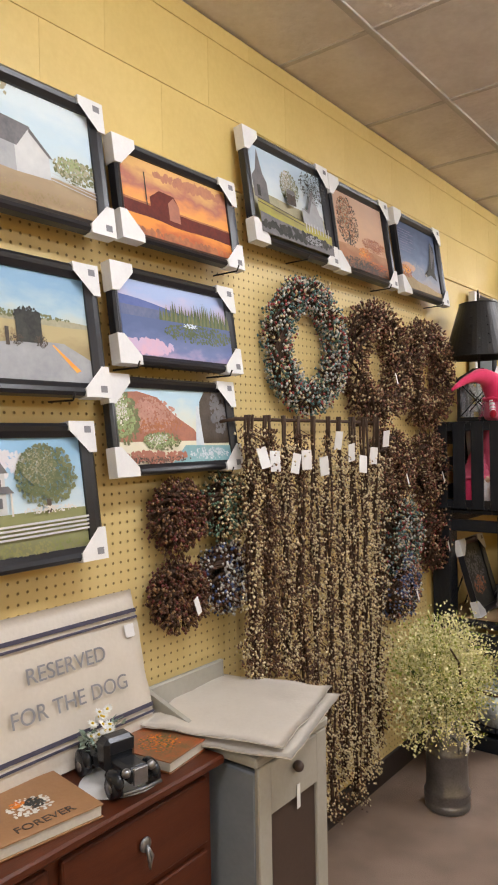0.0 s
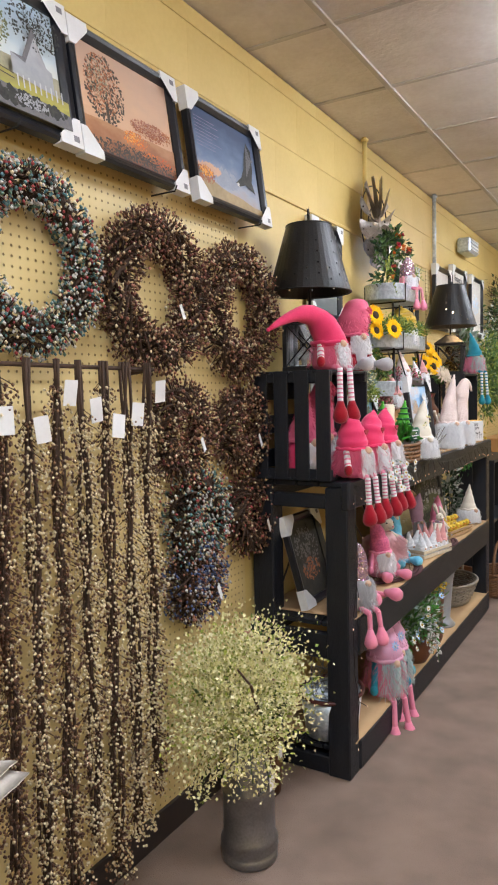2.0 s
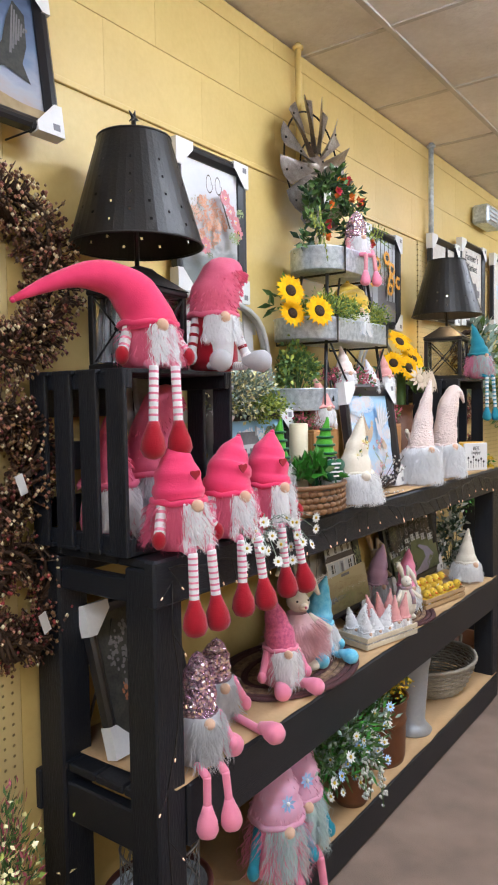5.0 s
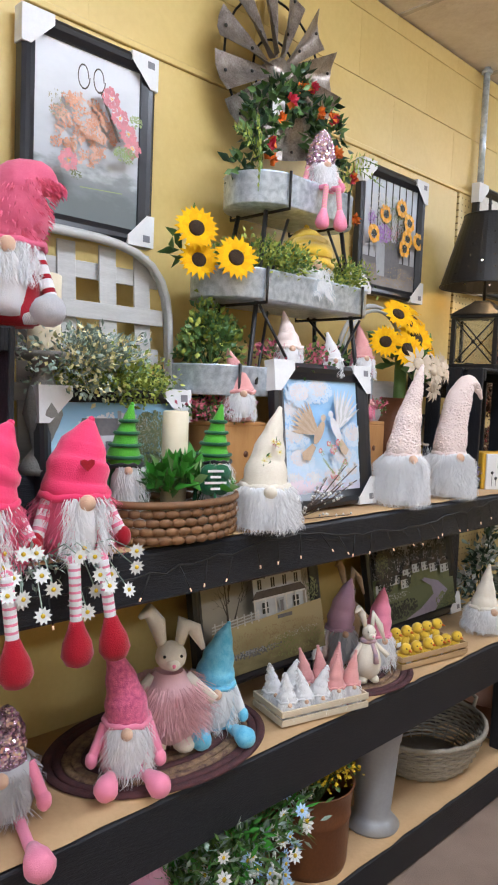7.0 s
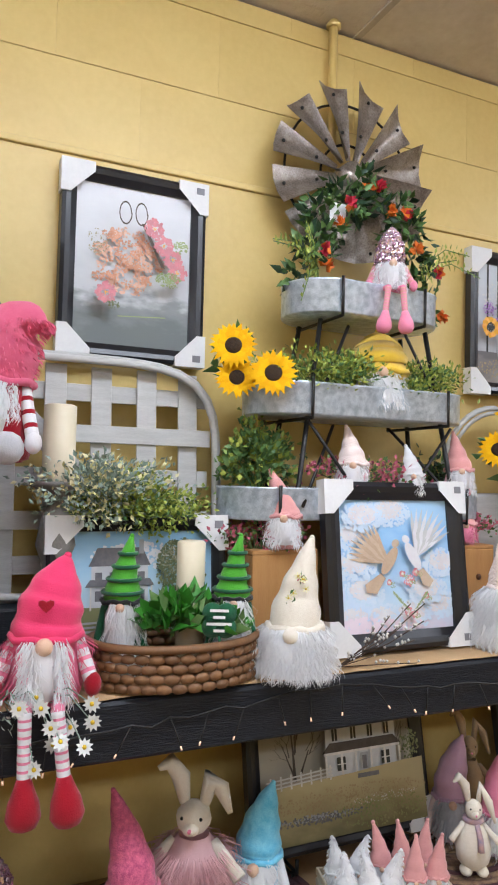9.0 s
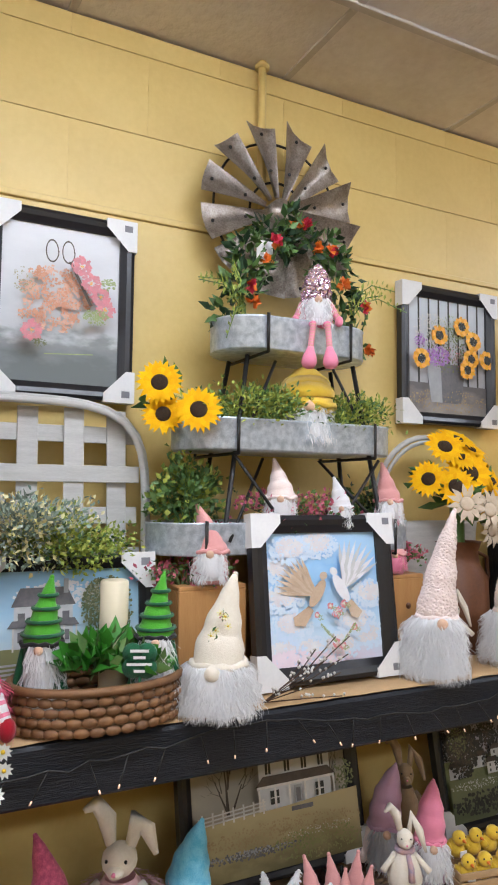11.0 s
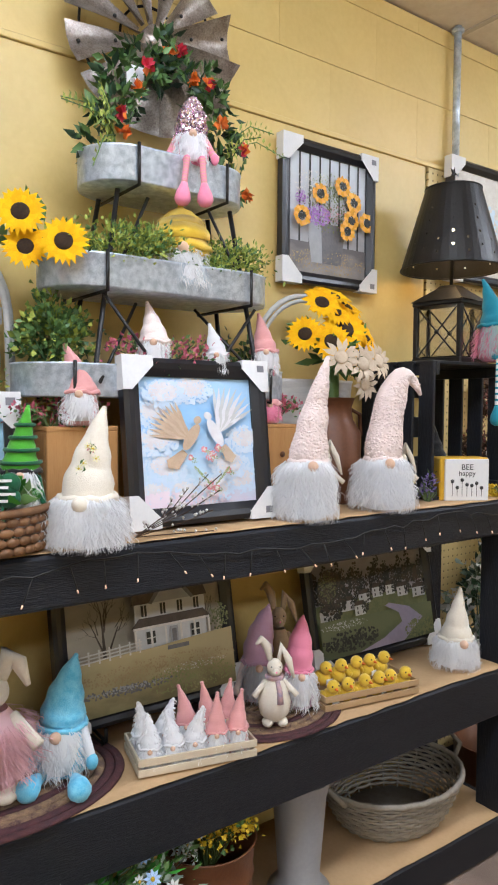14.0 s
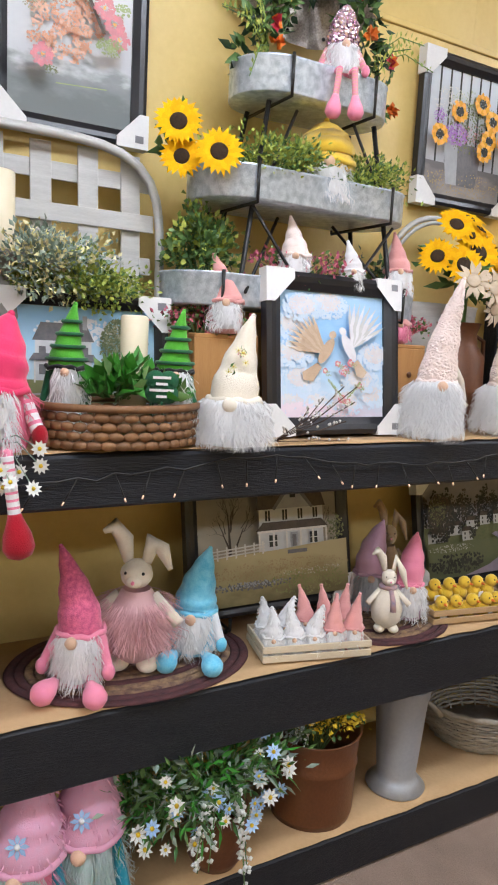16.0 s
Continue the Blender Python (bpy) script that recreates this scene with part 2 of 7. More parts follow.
M_STEM = mat("green_stem", (0.10, 0.15, 0.04), (0.06, 0.09, 0.025), 0.7, 0, 40, 0.0)
M_GREEN = mat("leaf_green", (0.12, 0.22, 0.055), (0.05, 0.12, 0.03), 0.5, 0, 30, 0.0, rand=1.2)
M_LIME = mat("leaf_yellow_green", (0.42, 0.47, 0.08), (0.20, 0.28, 0.045), 0.6, 0, 30, 0.0, rand=1.2)
M_BRIGHT = mat("leaf_bright_green", (0.06, 0.30, 0.03), (0.03, 0.16, 0.015), 0.45, 0, 30, 0.0, rand=1.2)
M_SAGE = mat("leaf_sage", (0.34, 0.42, 0.35), (0.20, 0.28, 0.22), 0.7, 0, 30, 0.0, rand=1.2)
M_DARKLEAF = mat("leaf_dark", (0.035, 0.085, 0.04), (0.015, 0.04, 0.018), 0.4, 0, 30, 0.0, rand=1.2)
M_CREAMFL = mat("cream_blossom", (0.86, 0.80, 0.50), (0.68, 0.64, 0.28), 0.7, 0, 30, 0.0, rand=1.2)
M_PETAL = mat("white_petal", (0.75, 0.76, 0.74), (0.6, 0.62, 0.6), 0.6, 0, 30, 0.0, rand=.6)
M_PINKFL = mat("pink_blossom", (0.62, 0.16, 0.22), (0.42, 0.08, 0.13), 0.6, 0, 30, 0.0, rand=1.2)
M_REDFL = mat("red_blossom", (0.62, 0.03, 0.07), (0.45, 0.02, 0.05), 0.6, 0, 30, 0.0, rand=.8)
M_ORANGE = mat("orange_blossom", (0.80, 0.22, 0.02), (0.62, 0.13, 0.015), 0.6, 0, 30, 0.0, rand=.8)
M_SUN = mat("sunflower_petal", (0.86, 0.50, 0.004), (0.76, 0.36, 0.004), 0.8, 0, 40, 0.0, rand=.8, spec=.1)
M_SEED = mat("sunflower_centre", (0.020, 0.010, 0.006), (0.06, 0.03, 0.008), 0.8, 0, 150, 0.8)
M_YELFL = mat("yellow_blossom", (0.74, 0.52, 0.02), (0.55, 0.36, 0.01), 0.6, 0, 30, 0.0, rand=.8)
M_BLUEFL = mat("pale_blue_blossom", (0.40, 0.56, 0.78), (0.26, 0.42, 0.68), 0.6, 0, 30, 0.0, rand=.8)
M_BURLAP = mat("burlap_petal", (0.66, 0.55, 0.42), (0.50, 0.40, 0.28), 0.8, 0, 70, 0.3)
M_CANDLE = mat("ivory_wax", (0.76, 0.68, 0.50), (0.68, 0.6, 0.42), 0.5, 0, 6, 0.0)


def cloth(name, c, c2=None, scale=50, rough=0.9, amount=.6):
    return mat(name, c, c2, rough, 0, scale, 0.35, fine=420, amount=amount, spec=.15, sheen=.25)


def fur(name, c, c2):
    """Soft fur: part of the light passes through its locks."""
    m = cloth(name, c, c2)
    t = m.node_tree
    p = t.nodes["Principled BSDF"]
    tr = t.nodes.new("ShaderNodeBsdfTranslucent")
    t.links.new(p.inputs["Base Color"].links[0].from_socket, tr.inputs["Color"])
    mx = t.nodes.new("ShaderNodeMixShader")
    mx.inputs[0].default_value = 0.3
    t.links.new(p.outputs[0], mx.inputs[1])
    t.links.new(tr.outputs[0], mx.inputs[2])
    t.links.new(mx.outputs[0], [n for n in t.nodes if n.type == "OUTPUT_MATERIAL"][0].inputs["Surface"])
    return m


F_HOT = cloth("hot_pink_felt", (0.80, 0.055, 0.16), (0.70, 0.04, 0.13))
F_ROSE = fur("rose_fur", (0.86, 0.20, 0.32), (0.74, 0.13, 0.24))
F_PINK = cloth("pink_felt", (0.82, 0.28, 0.40), (0.74, 0.22, 0.33))
F_BLUSH = cloth("blush_felt", (0.72, 0.36, 0.34), (0.62, 0.28, 0.27))
F_PALE = cloth("pale_pink_fleece", (0.86, 0.74, 0.69), (0.78, 0.63, 0.58), 90)
F_DUSTY = fur("dusty_pink_fur", (0.86, 0.58, 0.60), (0.76, 0.48, 0.50))
F_WHITE = fur("white_fur", (0.93, 0.93, 0.93), (0.88, 0.88, 0.89))
F_CREAM = cloth("cream_knit", (0.80, 0.74, 0.63), (0.70, 0.63, 0.51), 140)
F_GREY = fur("grey_fur", (0.66, 0.66, 0.67), (0.52, 0.52, 0.54))
F_RED = cloth("red_felt", (0.36, 0.008, 0.02), (0.28, 0.006, 0.016))
F_SKIN = cloth("beige_felt_nose", (0.70, 0.47, 0.33), (0.64, 0.42, 0.29))
F_BLUE = cloth("sky_blue_felt", (0.10, 0.45, 0.70), (0.26, 0.66, 0.84), 60, amount=1.0)
F_PASTEL = fur("pastel_pink_fur", (0.88, 0.42, 0.58), (0.80, 0.50, 0.66))
F_TEAL = fur("teal_fur", (0.05, 0.38, 0.50), (0.04, 0.30, 0.42))
F_MINT = fur("mint_fur", (0.48, 0.72, 0.64), (0.66, 0.66, 0.72))
F_GREEN = cloth("green_felt", (0.10, 0.42, 0.04), (0.08, 0.34, 0.03))
F_DKGREEN = cloth("dark_green_felt", (0.02, 0.12, 0.05), (0.015, 0.09, 0.04))
F_SEQUIN = mat("pink_sequins", (0.86, 0.62, 0.76), (0.40, 0.26, 0.36), 0.16, 0.8, 240, 1.0, amount=1.0)
F_FLAKE = mat("loose_sequins", (0.95, 0.86, 0.92), (0.78, 0.48, 0.66), 0.15, 0.75, 60, 0.0, rand=1.4)
F_LILAC = cloth("lilac_felt", (0.56, 0.36, 0.48), (0.48, 0.29, 0.40))
F_TAN = cloth("tan_burlap", (0.44, 0.31, 0.19), (0.34, 0.23, 0.13), 110)
F_YELLOW = cloth("yellow_plush", (0.78, 0.54, 0.06), (0.66, 0.42, 0.03))
F_SPECK = cloth("speckled_pink_felt", (0.78, 0.18, 0.30), (0.42, 0.07, 0.17), 110, amount=1.0)
F_BLACKF = cloth("black_felt", (0.012, 0.012, 0.014), (0.02, 0.02, 0.02))
F_PLAID = cloth("plaid_scarf", (0.55, 0.34, 0.30), (0.28, 0.24, 0.34), 60, amount=1.0)

# ---- the room ----
def slab(name, c, s, m, label="", kind="structure", ch=0.002):
    return solid(name, B().box(c, s, 0, ch), [m], label, name.split("_")[0], kind=kind)


LEDGE = 2.215
slab("floor", (ROOM_X / 2, 3, -0.05), (ROOM_X + .4, 11.6, 0.1), M_CARPET, "brown low-pile shop carpet")
wall_w = slab("wall_west", (-0.087, 3, 1.355), (0.15, 11.5, 2.71), M_WALL, "yellow painted block wall with thin joints")
slab("wall_east", (ROOM_X + .075, 3, 1.355), (0.15, 11.5, 2.71), M_WALL, "yellow painted wall")
slab("wall_north", (ROOM_X / 2, ROOM_Y1 + .075, 1.355), (ROOM_X + .2, 0.15, 2.71), M_WALL, "yellow painted end wall")
slab("wall_south", (ROOM_X / 2, ROOM_Y0 - .075, 1.355), (ROOM_X + .2, 0.15, 2.71), M_WALL, "yellow painted end wall")
slab("pegboard", (0.004, 0.25, LEDGE / 2), (0.012, 5.72, LEDGE), M_PEG, "yellow painted pegboard panel on the wall")
slab("pegboard", (0.004, 7.05, LEDGE / 2), (0.012, 3.1, LEDGE), M_PEG, "yellow painted pegboard panel on the wall")
slab("wall_panel", (0.002, 4.3, LEDGE / 2), (0.010, 2.38, LEDGE), M_WALL, "smooth yellow painted wall panel")
slab("trim", (0.004, 3, LEDGE + .008), (0.022, 11.2, 0.016), M_WALL, "narrow yellow ledge along the top of the panels")
slab("baseboard", (0.015, 0.25, 0.05), (0.012, 5.7, 0.10), M_BASE, "dark rubber baseboard")
slab("baseboard", (0.015, 5.85, 0.05), (0.012, 5.4, 0.10), M_BASE, "dark rubber baseboard")

# ceiling: sunk tiles between hanging bars, 0.61 by 1.22 m
cb = B()
xs = [-0.878 + 1.22 * i for i in range(6)]
ys = [-2.87 + 0.61 * i for i in range(20)]
for i in range(len(xs) - 1):
    for j in range(len(ys) - 1):
        x0, x1, y0, y1 = max(xs[i], -.03), min(xs[i + 1], ROOM_X + .03), max(ys[j], ROOM_Y0 - .03), min(ys[j + 1], ROOM_Y1 + .03)
        dz = U(0, .004)
        cb.box(((x0 + x1) / 2, (y0 + y1) / 2, CEIL + .016 + dz), (x1 - x0 - .012, y1 - y0 - .012, .02), 0, .003)
for x in xs[1:-1]:
    cb.box((x, 3, CEIL + .006), (.024, 11.3, .010), 1, .002)
for y in ys[1:-1]:
    for i in range(len(xs) - 1):
        x0, x1 = max(xs[i], -.03), min(xs[i + 1], ROOM_X + .03)
        cb.box(((x0 + x1) / 2, y, CEIL + .007), (x1 - x0 - .026, .022, .008), 1, .002)
cb.box((ROOM_X / 2, 3, CEIL + .06), (ROOM_X + .3, 11.5, .03), 0)
solid("ceiling", cb, [M_CEIL, M_TBAR], "stained white drop ceiling with a metal grid", "ceiling", kind="structure")

# fluorescent lamps on the ceiling, with wrap-round diffusers
M_DIFF = glow("lamp_diffuser", (0.96, 1.0, 1.10), LAMP_GLOW)
for lx in (1.26, 3.7):
    for ly in (-1.2, 1.3, 3.95, 6.6):
        lt = thing("ceiling_light", "long white fluorescent light with a curved diffuser", "ceiling light", (lx, ly, CEIL), group="ceiling lights")
        sec = [(-.15, -.012), (-.145, -.06), (-.11, -.085), (0, -.095), (.11, -.085), (.145, -.06), (.15, -.012)]
        vs = [(x, y, z) for y in (-.6, .6) for x, z in sec]
        fs = [(k, k + 1, 8 + k, 7 + k) for k in range(6)] + [tuple(range(6, -1, -1)), tuple(range(7, 14))]
        part("diffuser", B().add(vs, fs), [M_DIFF], lt)
        part("housing", B().box((0, 0, -.004), (.30, 1.22, .012), 0), [M_TBAR], lt)

# upright pipes on the wall, round the ceiling's edge
for y, r, z0, m in ((4.355, .012, LEDGE + .02, M_WALL), (5.62, .013, 2.20, M_GALV)):
    pb = B().tube([(.03, y, z0), (.03, y, CEIL + .01)], r, 12)
    pb.tube([(.03, y, CEIL - .012), (.03, y, CEIL - .002)], r * 1.7, 12)
    solid("pipe", pb, [m], "painted pipe running up the wall into the ceiling" if m is M_WALL else "bare metal conduit running up the wall", "pipe")
vb = thing("emergency_light", "small grey louvred box fixed high on the wall", "wall light", (0.01, 6.42, 2.50))
part("body", B().box((.05, 0, 0), (.1, .26, .11), 0, .012), [M_GALV], vb)
for i in range(4):
    part("slat", B().box((.104, 0, -.036 + i * .024), (.012, .22, .008), 0, .002), [M_CARD], vb)

# ---- the black display shelf ----
TY0, TY1, TX = 3.145, 5.50, 0.415
TOPZ, MIDZ, LOWZ = 1.10, 0.585, 0.118
shelf = thing("display_shelf", "black-stained timber display shelf with three decks against the wall", "shelf", (0, 0, 0))
for y in (TY0 + .05, TY1 - .05):
    for x in (0.065, TX - .045):
        part("post", B().box((x, y, TOPZ / 2 - .012), (.088, .088, TOPZ - .024), 0, .005), [M_BLACKZ], shelf)
for z, h in ((TOPZ, .102), (MIDZ, .145), (LOWZ, .115)):
    full = z == TOPZ
    y0, y1 = (TY0 - .002, TY1 + .002) if full else (TY0 + .095, TY1 - .095)
    part("front_rail", B().box((TX - .012 + .004 * full, (y0 + y1) / 2, z - h / 2), (.034, y1 - y0, h), 0, .006), [M_BLACK], shelf)
    part("back_rail", B().box((.015, (TY0 + TY1) / 2, z - h / 2 - .022), (.02, TY1 - TY0, h - .044), 0, .004), [M_BLACK], shelf)
    for y in (TY0 + .03, TY1 - .03):
        part("end_rail", B().box((.222, y, z - h / 2 - .026), (.225, .034, h - .05), 0, .004), [M_BLACK], shelf)
    for i in range(4):
        w = .088
        part("deck_board", B().box((.028 + w / 2 + i * .092, (TY0 + TY1) / 2, z - .012), (w, TY1 - TY0 - .02, .02), 0, .003), [M_BLACK], shelf)


def paper(z, y0, y1, seed):
    """Kraft paper laid over a deck, its front edge torn and lifted."""
    random.seed(seed)
    vs, fs = [], []
    n = 60
    for i in range(n + 1):
        y = y0 + (y1 - y0) * i / n
        e = TX + .004 + .006 * noise.noise((y * 4, seed, 0)) + .004 * noise.noise((y * 15, seed, 3))
        for x in (.03, .2, .36, e):
            vs.append((x, y, z + .004 + (U(0, .003) if x > .3 else 0)))
    for i in range(n):
        for j in range(3):
            a = i * 4 + j
            fs.append((a, a + 1, a + 5, a + 4))
    o = solid("kraft_paper", B().add(vs, fs), [M_KRAFT], "brown kraft paper lining the black shelf", "paper")
    sm = o.modifiers.new("thick", "SOLIDIFY")
    sm.thickness = .0012


paper(TOPZ, 3.50, 5.42, 1)
paper(MIDZ, 3.20, 5.46, 2)
paper(LOWZ, 3.20, 5.46, 3)


# blocks of the wall above the panels
for z0, z1 in ((LEDGE + .018, 2.440), (2.442, 2.652), (2.654, CEIL)):
    off = .2 if 2.44 < z0 < 2.6 else 0
    n = 0
    bm_ = B().box((0, 0, 0), (.011, .40235, z1 - z0), 0, .0004).mesh("block", [M_WALL])
    y = -2.4 + off
    while y < 8.4:
        o = part("block", bm_, None, wall_w)
        o.location = (-.0062 + U(-.0002, .0002), y, (z0 + z1) / 2)
        y += .4025


# ---- kinds of things ----
def fur_skirt(b, c, rx, ry, z0, z1, m, n, a0=-180, a1=180, out=0.25, w=0.0008):
    """Soft locks of fur hanging from height z0 to z1 round an axis at c, in tufts that part and curl."""
    tufts = [(U(a0, a1), U(-.35, .35)) for _ in range(14)]
    for _ in range(int(n * 3.6)):
        ta, lean = random.choice(tufts)
        deg = min(max(ta + random.gauss(0, (a1 - a0) / 22), a0), a1)
        a = radians(deg)
        f = U(0, 1)
        zs = z0 - (z0 - z1) * f * .8
        ln = (z0 - z1) * U(.14, .32)
        k = 1 + f * .2
        p = Vector((c[0] + rx * k * math.cos(a), c[1] + ry * k * math.sin(a), zs))
        o = Vector((math.cos(a), math.sin(a), 0)) * ln * out * U(.8, 2.6)
        t = Vector((-math.sin(a), math.cos(a), 0)) * ln * (lean + U(-.4, .4))
        e = p + o * U(.5, 1.1) + t + Vector((0, 0, -ln))
        e.z = max(e.z, z1 - ln * .15)
        b.strand(p, p + o + t * .3 + Vector((0, 0, -ln * .5)), e, m, w * U(.6, 1.3))


def limb(b, p, q, r, n, ms, sag=0.0):
    p, q = Vector(p), Vector(q)
    pts = [p.lerp(q, i / n) + Vector((sag * math.sin(math.pi * i / n), 0, 0)) for i in range(n + 1)]
    b.tube(pts, r, 8, ms)


def gnome(label, at, h, w, hat, beard, body, face=0.0, tip=(0, 0), hat_from=.42, legs=None, boots=None, arms=None, mitts=None, brim=None,
          fluffy=False, nose=None, furry_hat=False, beard_long=1.0, stripes=None, leg_out=0.02, seed=1, group="", droop=0.0, beard_n=200, sit=False, lift=0.0, hat_w=1.0, plump=1.05, beard_w=85, fleece=False):
    """A felt gnome doll, one mesh: body, beard, nose, tall hat, and limbs where it has them. It faces +x."""
    random.seed(seed * 7 + 3)
    mats = [body, beard, hat, nose or F_SKIN, legs or body, boots or body, arms or body, mitts or body, brim or hat, stripes or F_WHITE, F_FLAKE]
    b = B()
    r = w / 2
    hz = h * hat_from
    b.lathe([(r * .5, .0), (r * .92, h * .03), (r * 1.02, h * .12), (r * .98, h * .24), (r * .84, hz), (r * .5, hz * 1.06)], 16, 0, wob=.02)
    b.ball((0, 0, h * .012), (r * .8, r * .8, h * .012), 0)
    if fluffy:
        fur_skirt(b, (0, 0), r * .9, r * .95, hz, 0, 0, beard_n, out=.3)
    # beard, over the front
    b.lathe([(r * .25, h * .04), (r * .70, h * .07), (r * .82, h * .16), (r * .80, hz * .8), (r * .55, hz * 1.02)], 18, 1, wob=.05, at=(r * .38, 0, 0), sy=.95 * min(1, .25 + beard_w / 110))
    fur_skirt(b, (r * .3, 0), r * .72, r * .8, hz * 1.02, hz * (1 - beard_long), 1, beard_n, -beard_w, beard_w, .22)
    # hat
    n = 16
    pts, rad = [], []
    tx, ty = tip
    for i in range(n + 1):
        f = i / n
        k = f * f * (3 - 2 * f) if f < 1 else 1
        z = hz * .97 + (h - hz * .97) * (f if not droop else math.sin(min(f * (1 + droop), 1.0 + droop) * math.pi / 2) if f * (1 + droop) < 2 else 0)
        pts.append((tx * k + U(-1, 1) * r * .03, ty * f ** 1.6, z))
        rad.append(max(r * hat_w * (1.0 - .90 * f ** plump) * (1 + .05 * math.sin(f * 21 + seed)), .004))
    b.tube(pts, rad, 14, 2)
    b.ball(pts[-1], rad[-1] * 1.15, 2, 8, 5)
    if furry_hat:
        for i in range(beard_n * 2):
            f = U(0, 1)
            k = int(f * n)
            a = U(0, 6.28)
            q = min(f * n - k, 1)
            p = Vector(pts[k]).lerp(Vector(pts[min(k + 1, n)]), q) + Vector((math.cos(a), math.sin(a), 0)) * (rad[k] * (1 - q) + rad[min(k + 1, n)] * q) * .97
            d = Vector((math.cos(a), math.sin(a), -.7)) * min(h * .05, .011)
            b.strand(p, p + d * .6, p + d * .9 + Vector((0, 0, -h * .012)), 2, .0016)
    if hat is F_SEQUIN:
        for i in range(1300):
            f = U(0, .98)
            k = int(f * n)
            a, q = U(0, 6.28), f * n - int(f * n)
            d = Vector((math.cos(a), math.sin(a), 0))
            p = Vector(pts[k]).lerp(Vector(pts[k + 1]), q) + d * (rad[k] * (1 - q) + rad[k + 1] * q + .0008)
            nn = (d + Vector((U(-.6, .6), U(-.6, .6), U(-.6, .6)))).normalized()
            e1 = nn.orthogonal().normalized() * .0036
            e2 = nn.cross(e1)
            b.add([p + e1, p + e2, p - e1, p - e2], [(0, 1, 2, 3)], 10, False)
    if fleece:
        for i in range(1700):
            f = 1 - (1 - U(0, .97)) ** .7
            f = max(0, min(f, .97))
            k = int(f * n)
            a, q = U(0, 6.28), f * n - int(f * n)
            p = Vector(pts[k]).lerp(Vector(pts[k + 1]), q) + Vector((math.cos(a), math.sin(a), 0)) * (rad[k] * (1 - q) + rad[k + 1] * q)
            b.ball(p - Vector((math.cos(a), math.sin(a), 0)) * .0022, (U(.004, .006), U(.004, .006), U(.003, .005)), 2, 5, 4)
    ring = [(r * 1.0 * hat_w * math.cos(2 * math.pi * i / 20), r * 1.0 * hat_w * math.sin(2 * math.pi * i / 20), hz * .99 + .003 * math.sin(i * 2.1)) for i in range(20)]
    b.tube(ring, r * .12, 6, 8, closed=True)
    b.ball((r * 1.06, 0, hz * .93), r * .23, 3)
    if arms:
        for s in (-1, 1):
            p, q = (r * .1, s * r * .8, hz * .92), (r * .55, s * r * 1.25, h * .14)
            limb(b, p, q, r * .2, 12, [9, 9, 6] if stripes else 6)
            b.ball(q, (r * .26, r * .24, r * .32), 7)
    if legs:
        for s in (-1, 1):
            if sit:
                p, q = (r * .5, s * r * .45, h * .06), (r * 1.0 + leg_out, s * r * (.55 + .3 * U(0, 1)), h * .05)
            else:
                p, q = (r * .7 + leg_out, s * r * .4, h * .02), (r * .85 + leg_out, s * r * .45 + U(-.01, .01), -lift)
                b.tube([(0, s * r * .4, h * .06), (r * .4 + leg_out * .6, s * r * .4, h * .06), p], r * .18, 8, 4)
            limb(b, p, q, r * .17, 24, [9, 9, 4] if stripes else 4, .0)
            d = (Vector(q) - Vector(p)).normalized()
            q = Vector(q) + (Vector((0, 0, r * .2)) if sit else Vector())
            L = r * 1.15
            b.tube([q - d * L * .05, q + d * L * .15, q + d * L * .45, q + d * L * .75, q + d * L * .95, q + d * L * 1.03], [r * .18, r * .25, r * .39, r * .44, r * .32, r * .1], 12, 5)
    return solid("gnome_doll", b, mats, label, "doll", at, face, group)


def rabbit(label, at, h, w, fur, dress, face=0, seed=1, ear_drop=.6, scarf=None):
    """A plush rabbit doll, one mesh."""
    random.seed(seed)
    b = B()
    r = w / 2
    b.lathe([(r * .5, h * .06), (r * .85, h * .14), (r * .95, h * .28), (r * .7, h * .45), (r * .4, h * .55)], 14, 1)
    if dress is not fur:
        fur_skirt(b, (0, 0), r * .8, r * .85, h * .5, h * .14, 1, 620, out=.5)
    b.ball((r * .1, 0, h * .66), (r * .52, r * .46, h * .1), 0, 12, 8)
    b.ball((r * .55, 0, h * .635), (r * .22, r * .22, h * .04), 0)
    b.ball((r * .77, 0, h * .645), r * .06, 2, 6, 4)
    for s in (-1, 1):
        b.ball((r * .5, s * r * .24, h * .69), r * .05, 3, 6, 4)
        pts = [(0, s * r * .25, h * .73), (-.01, s * r * .4, h * .88), (0, s * r * (.5 + ear_drop * .3), h * (.98 - ear_drop * .12 * (s + 1))), (.01, s * r * (.7 + ear_drop * .4), h * (.94 - ear_drop * .2 * (s + 1)))]
        b.tube(pts, [r * .14, r * .26, r * .22, r * .07], 8, 0)
        b.tube([(0, s * r * .5, h * .5), (r * .3, s * r * .95, h * .42), (r * .5, s * r * 1.25, h * .36)], [r * .17, r * .16, r * .18], 8, 0)
        b.ball((r * .3, s * r * .42, h * .05), (r * .5, r * .34, h * .05), 0)
        b.tube([(0, s * r * .4, h * .16), (r * .1, s * r * .42, h * .06)], r * .2, 8, 0)
    if scarf:
        b.tube([(r * .42 * math.cos(a * .5236), r * .42 * math.sin(a * .5236), h * .55) for a in range(12)], r * .16, 6, 4, closed=True)
        b.tube([(r * .4, r * .1, h * .54), (r * .85, r * .2, h * .42), (r * .95, r * .22, h * .3)], [r * .14, r * .17, r * .2], 6, 4)
    return solid("rabbit_doll", b, [fur, dress, F_PINK, F_BLACKF, scarf or fur], label, "doll", at, face)


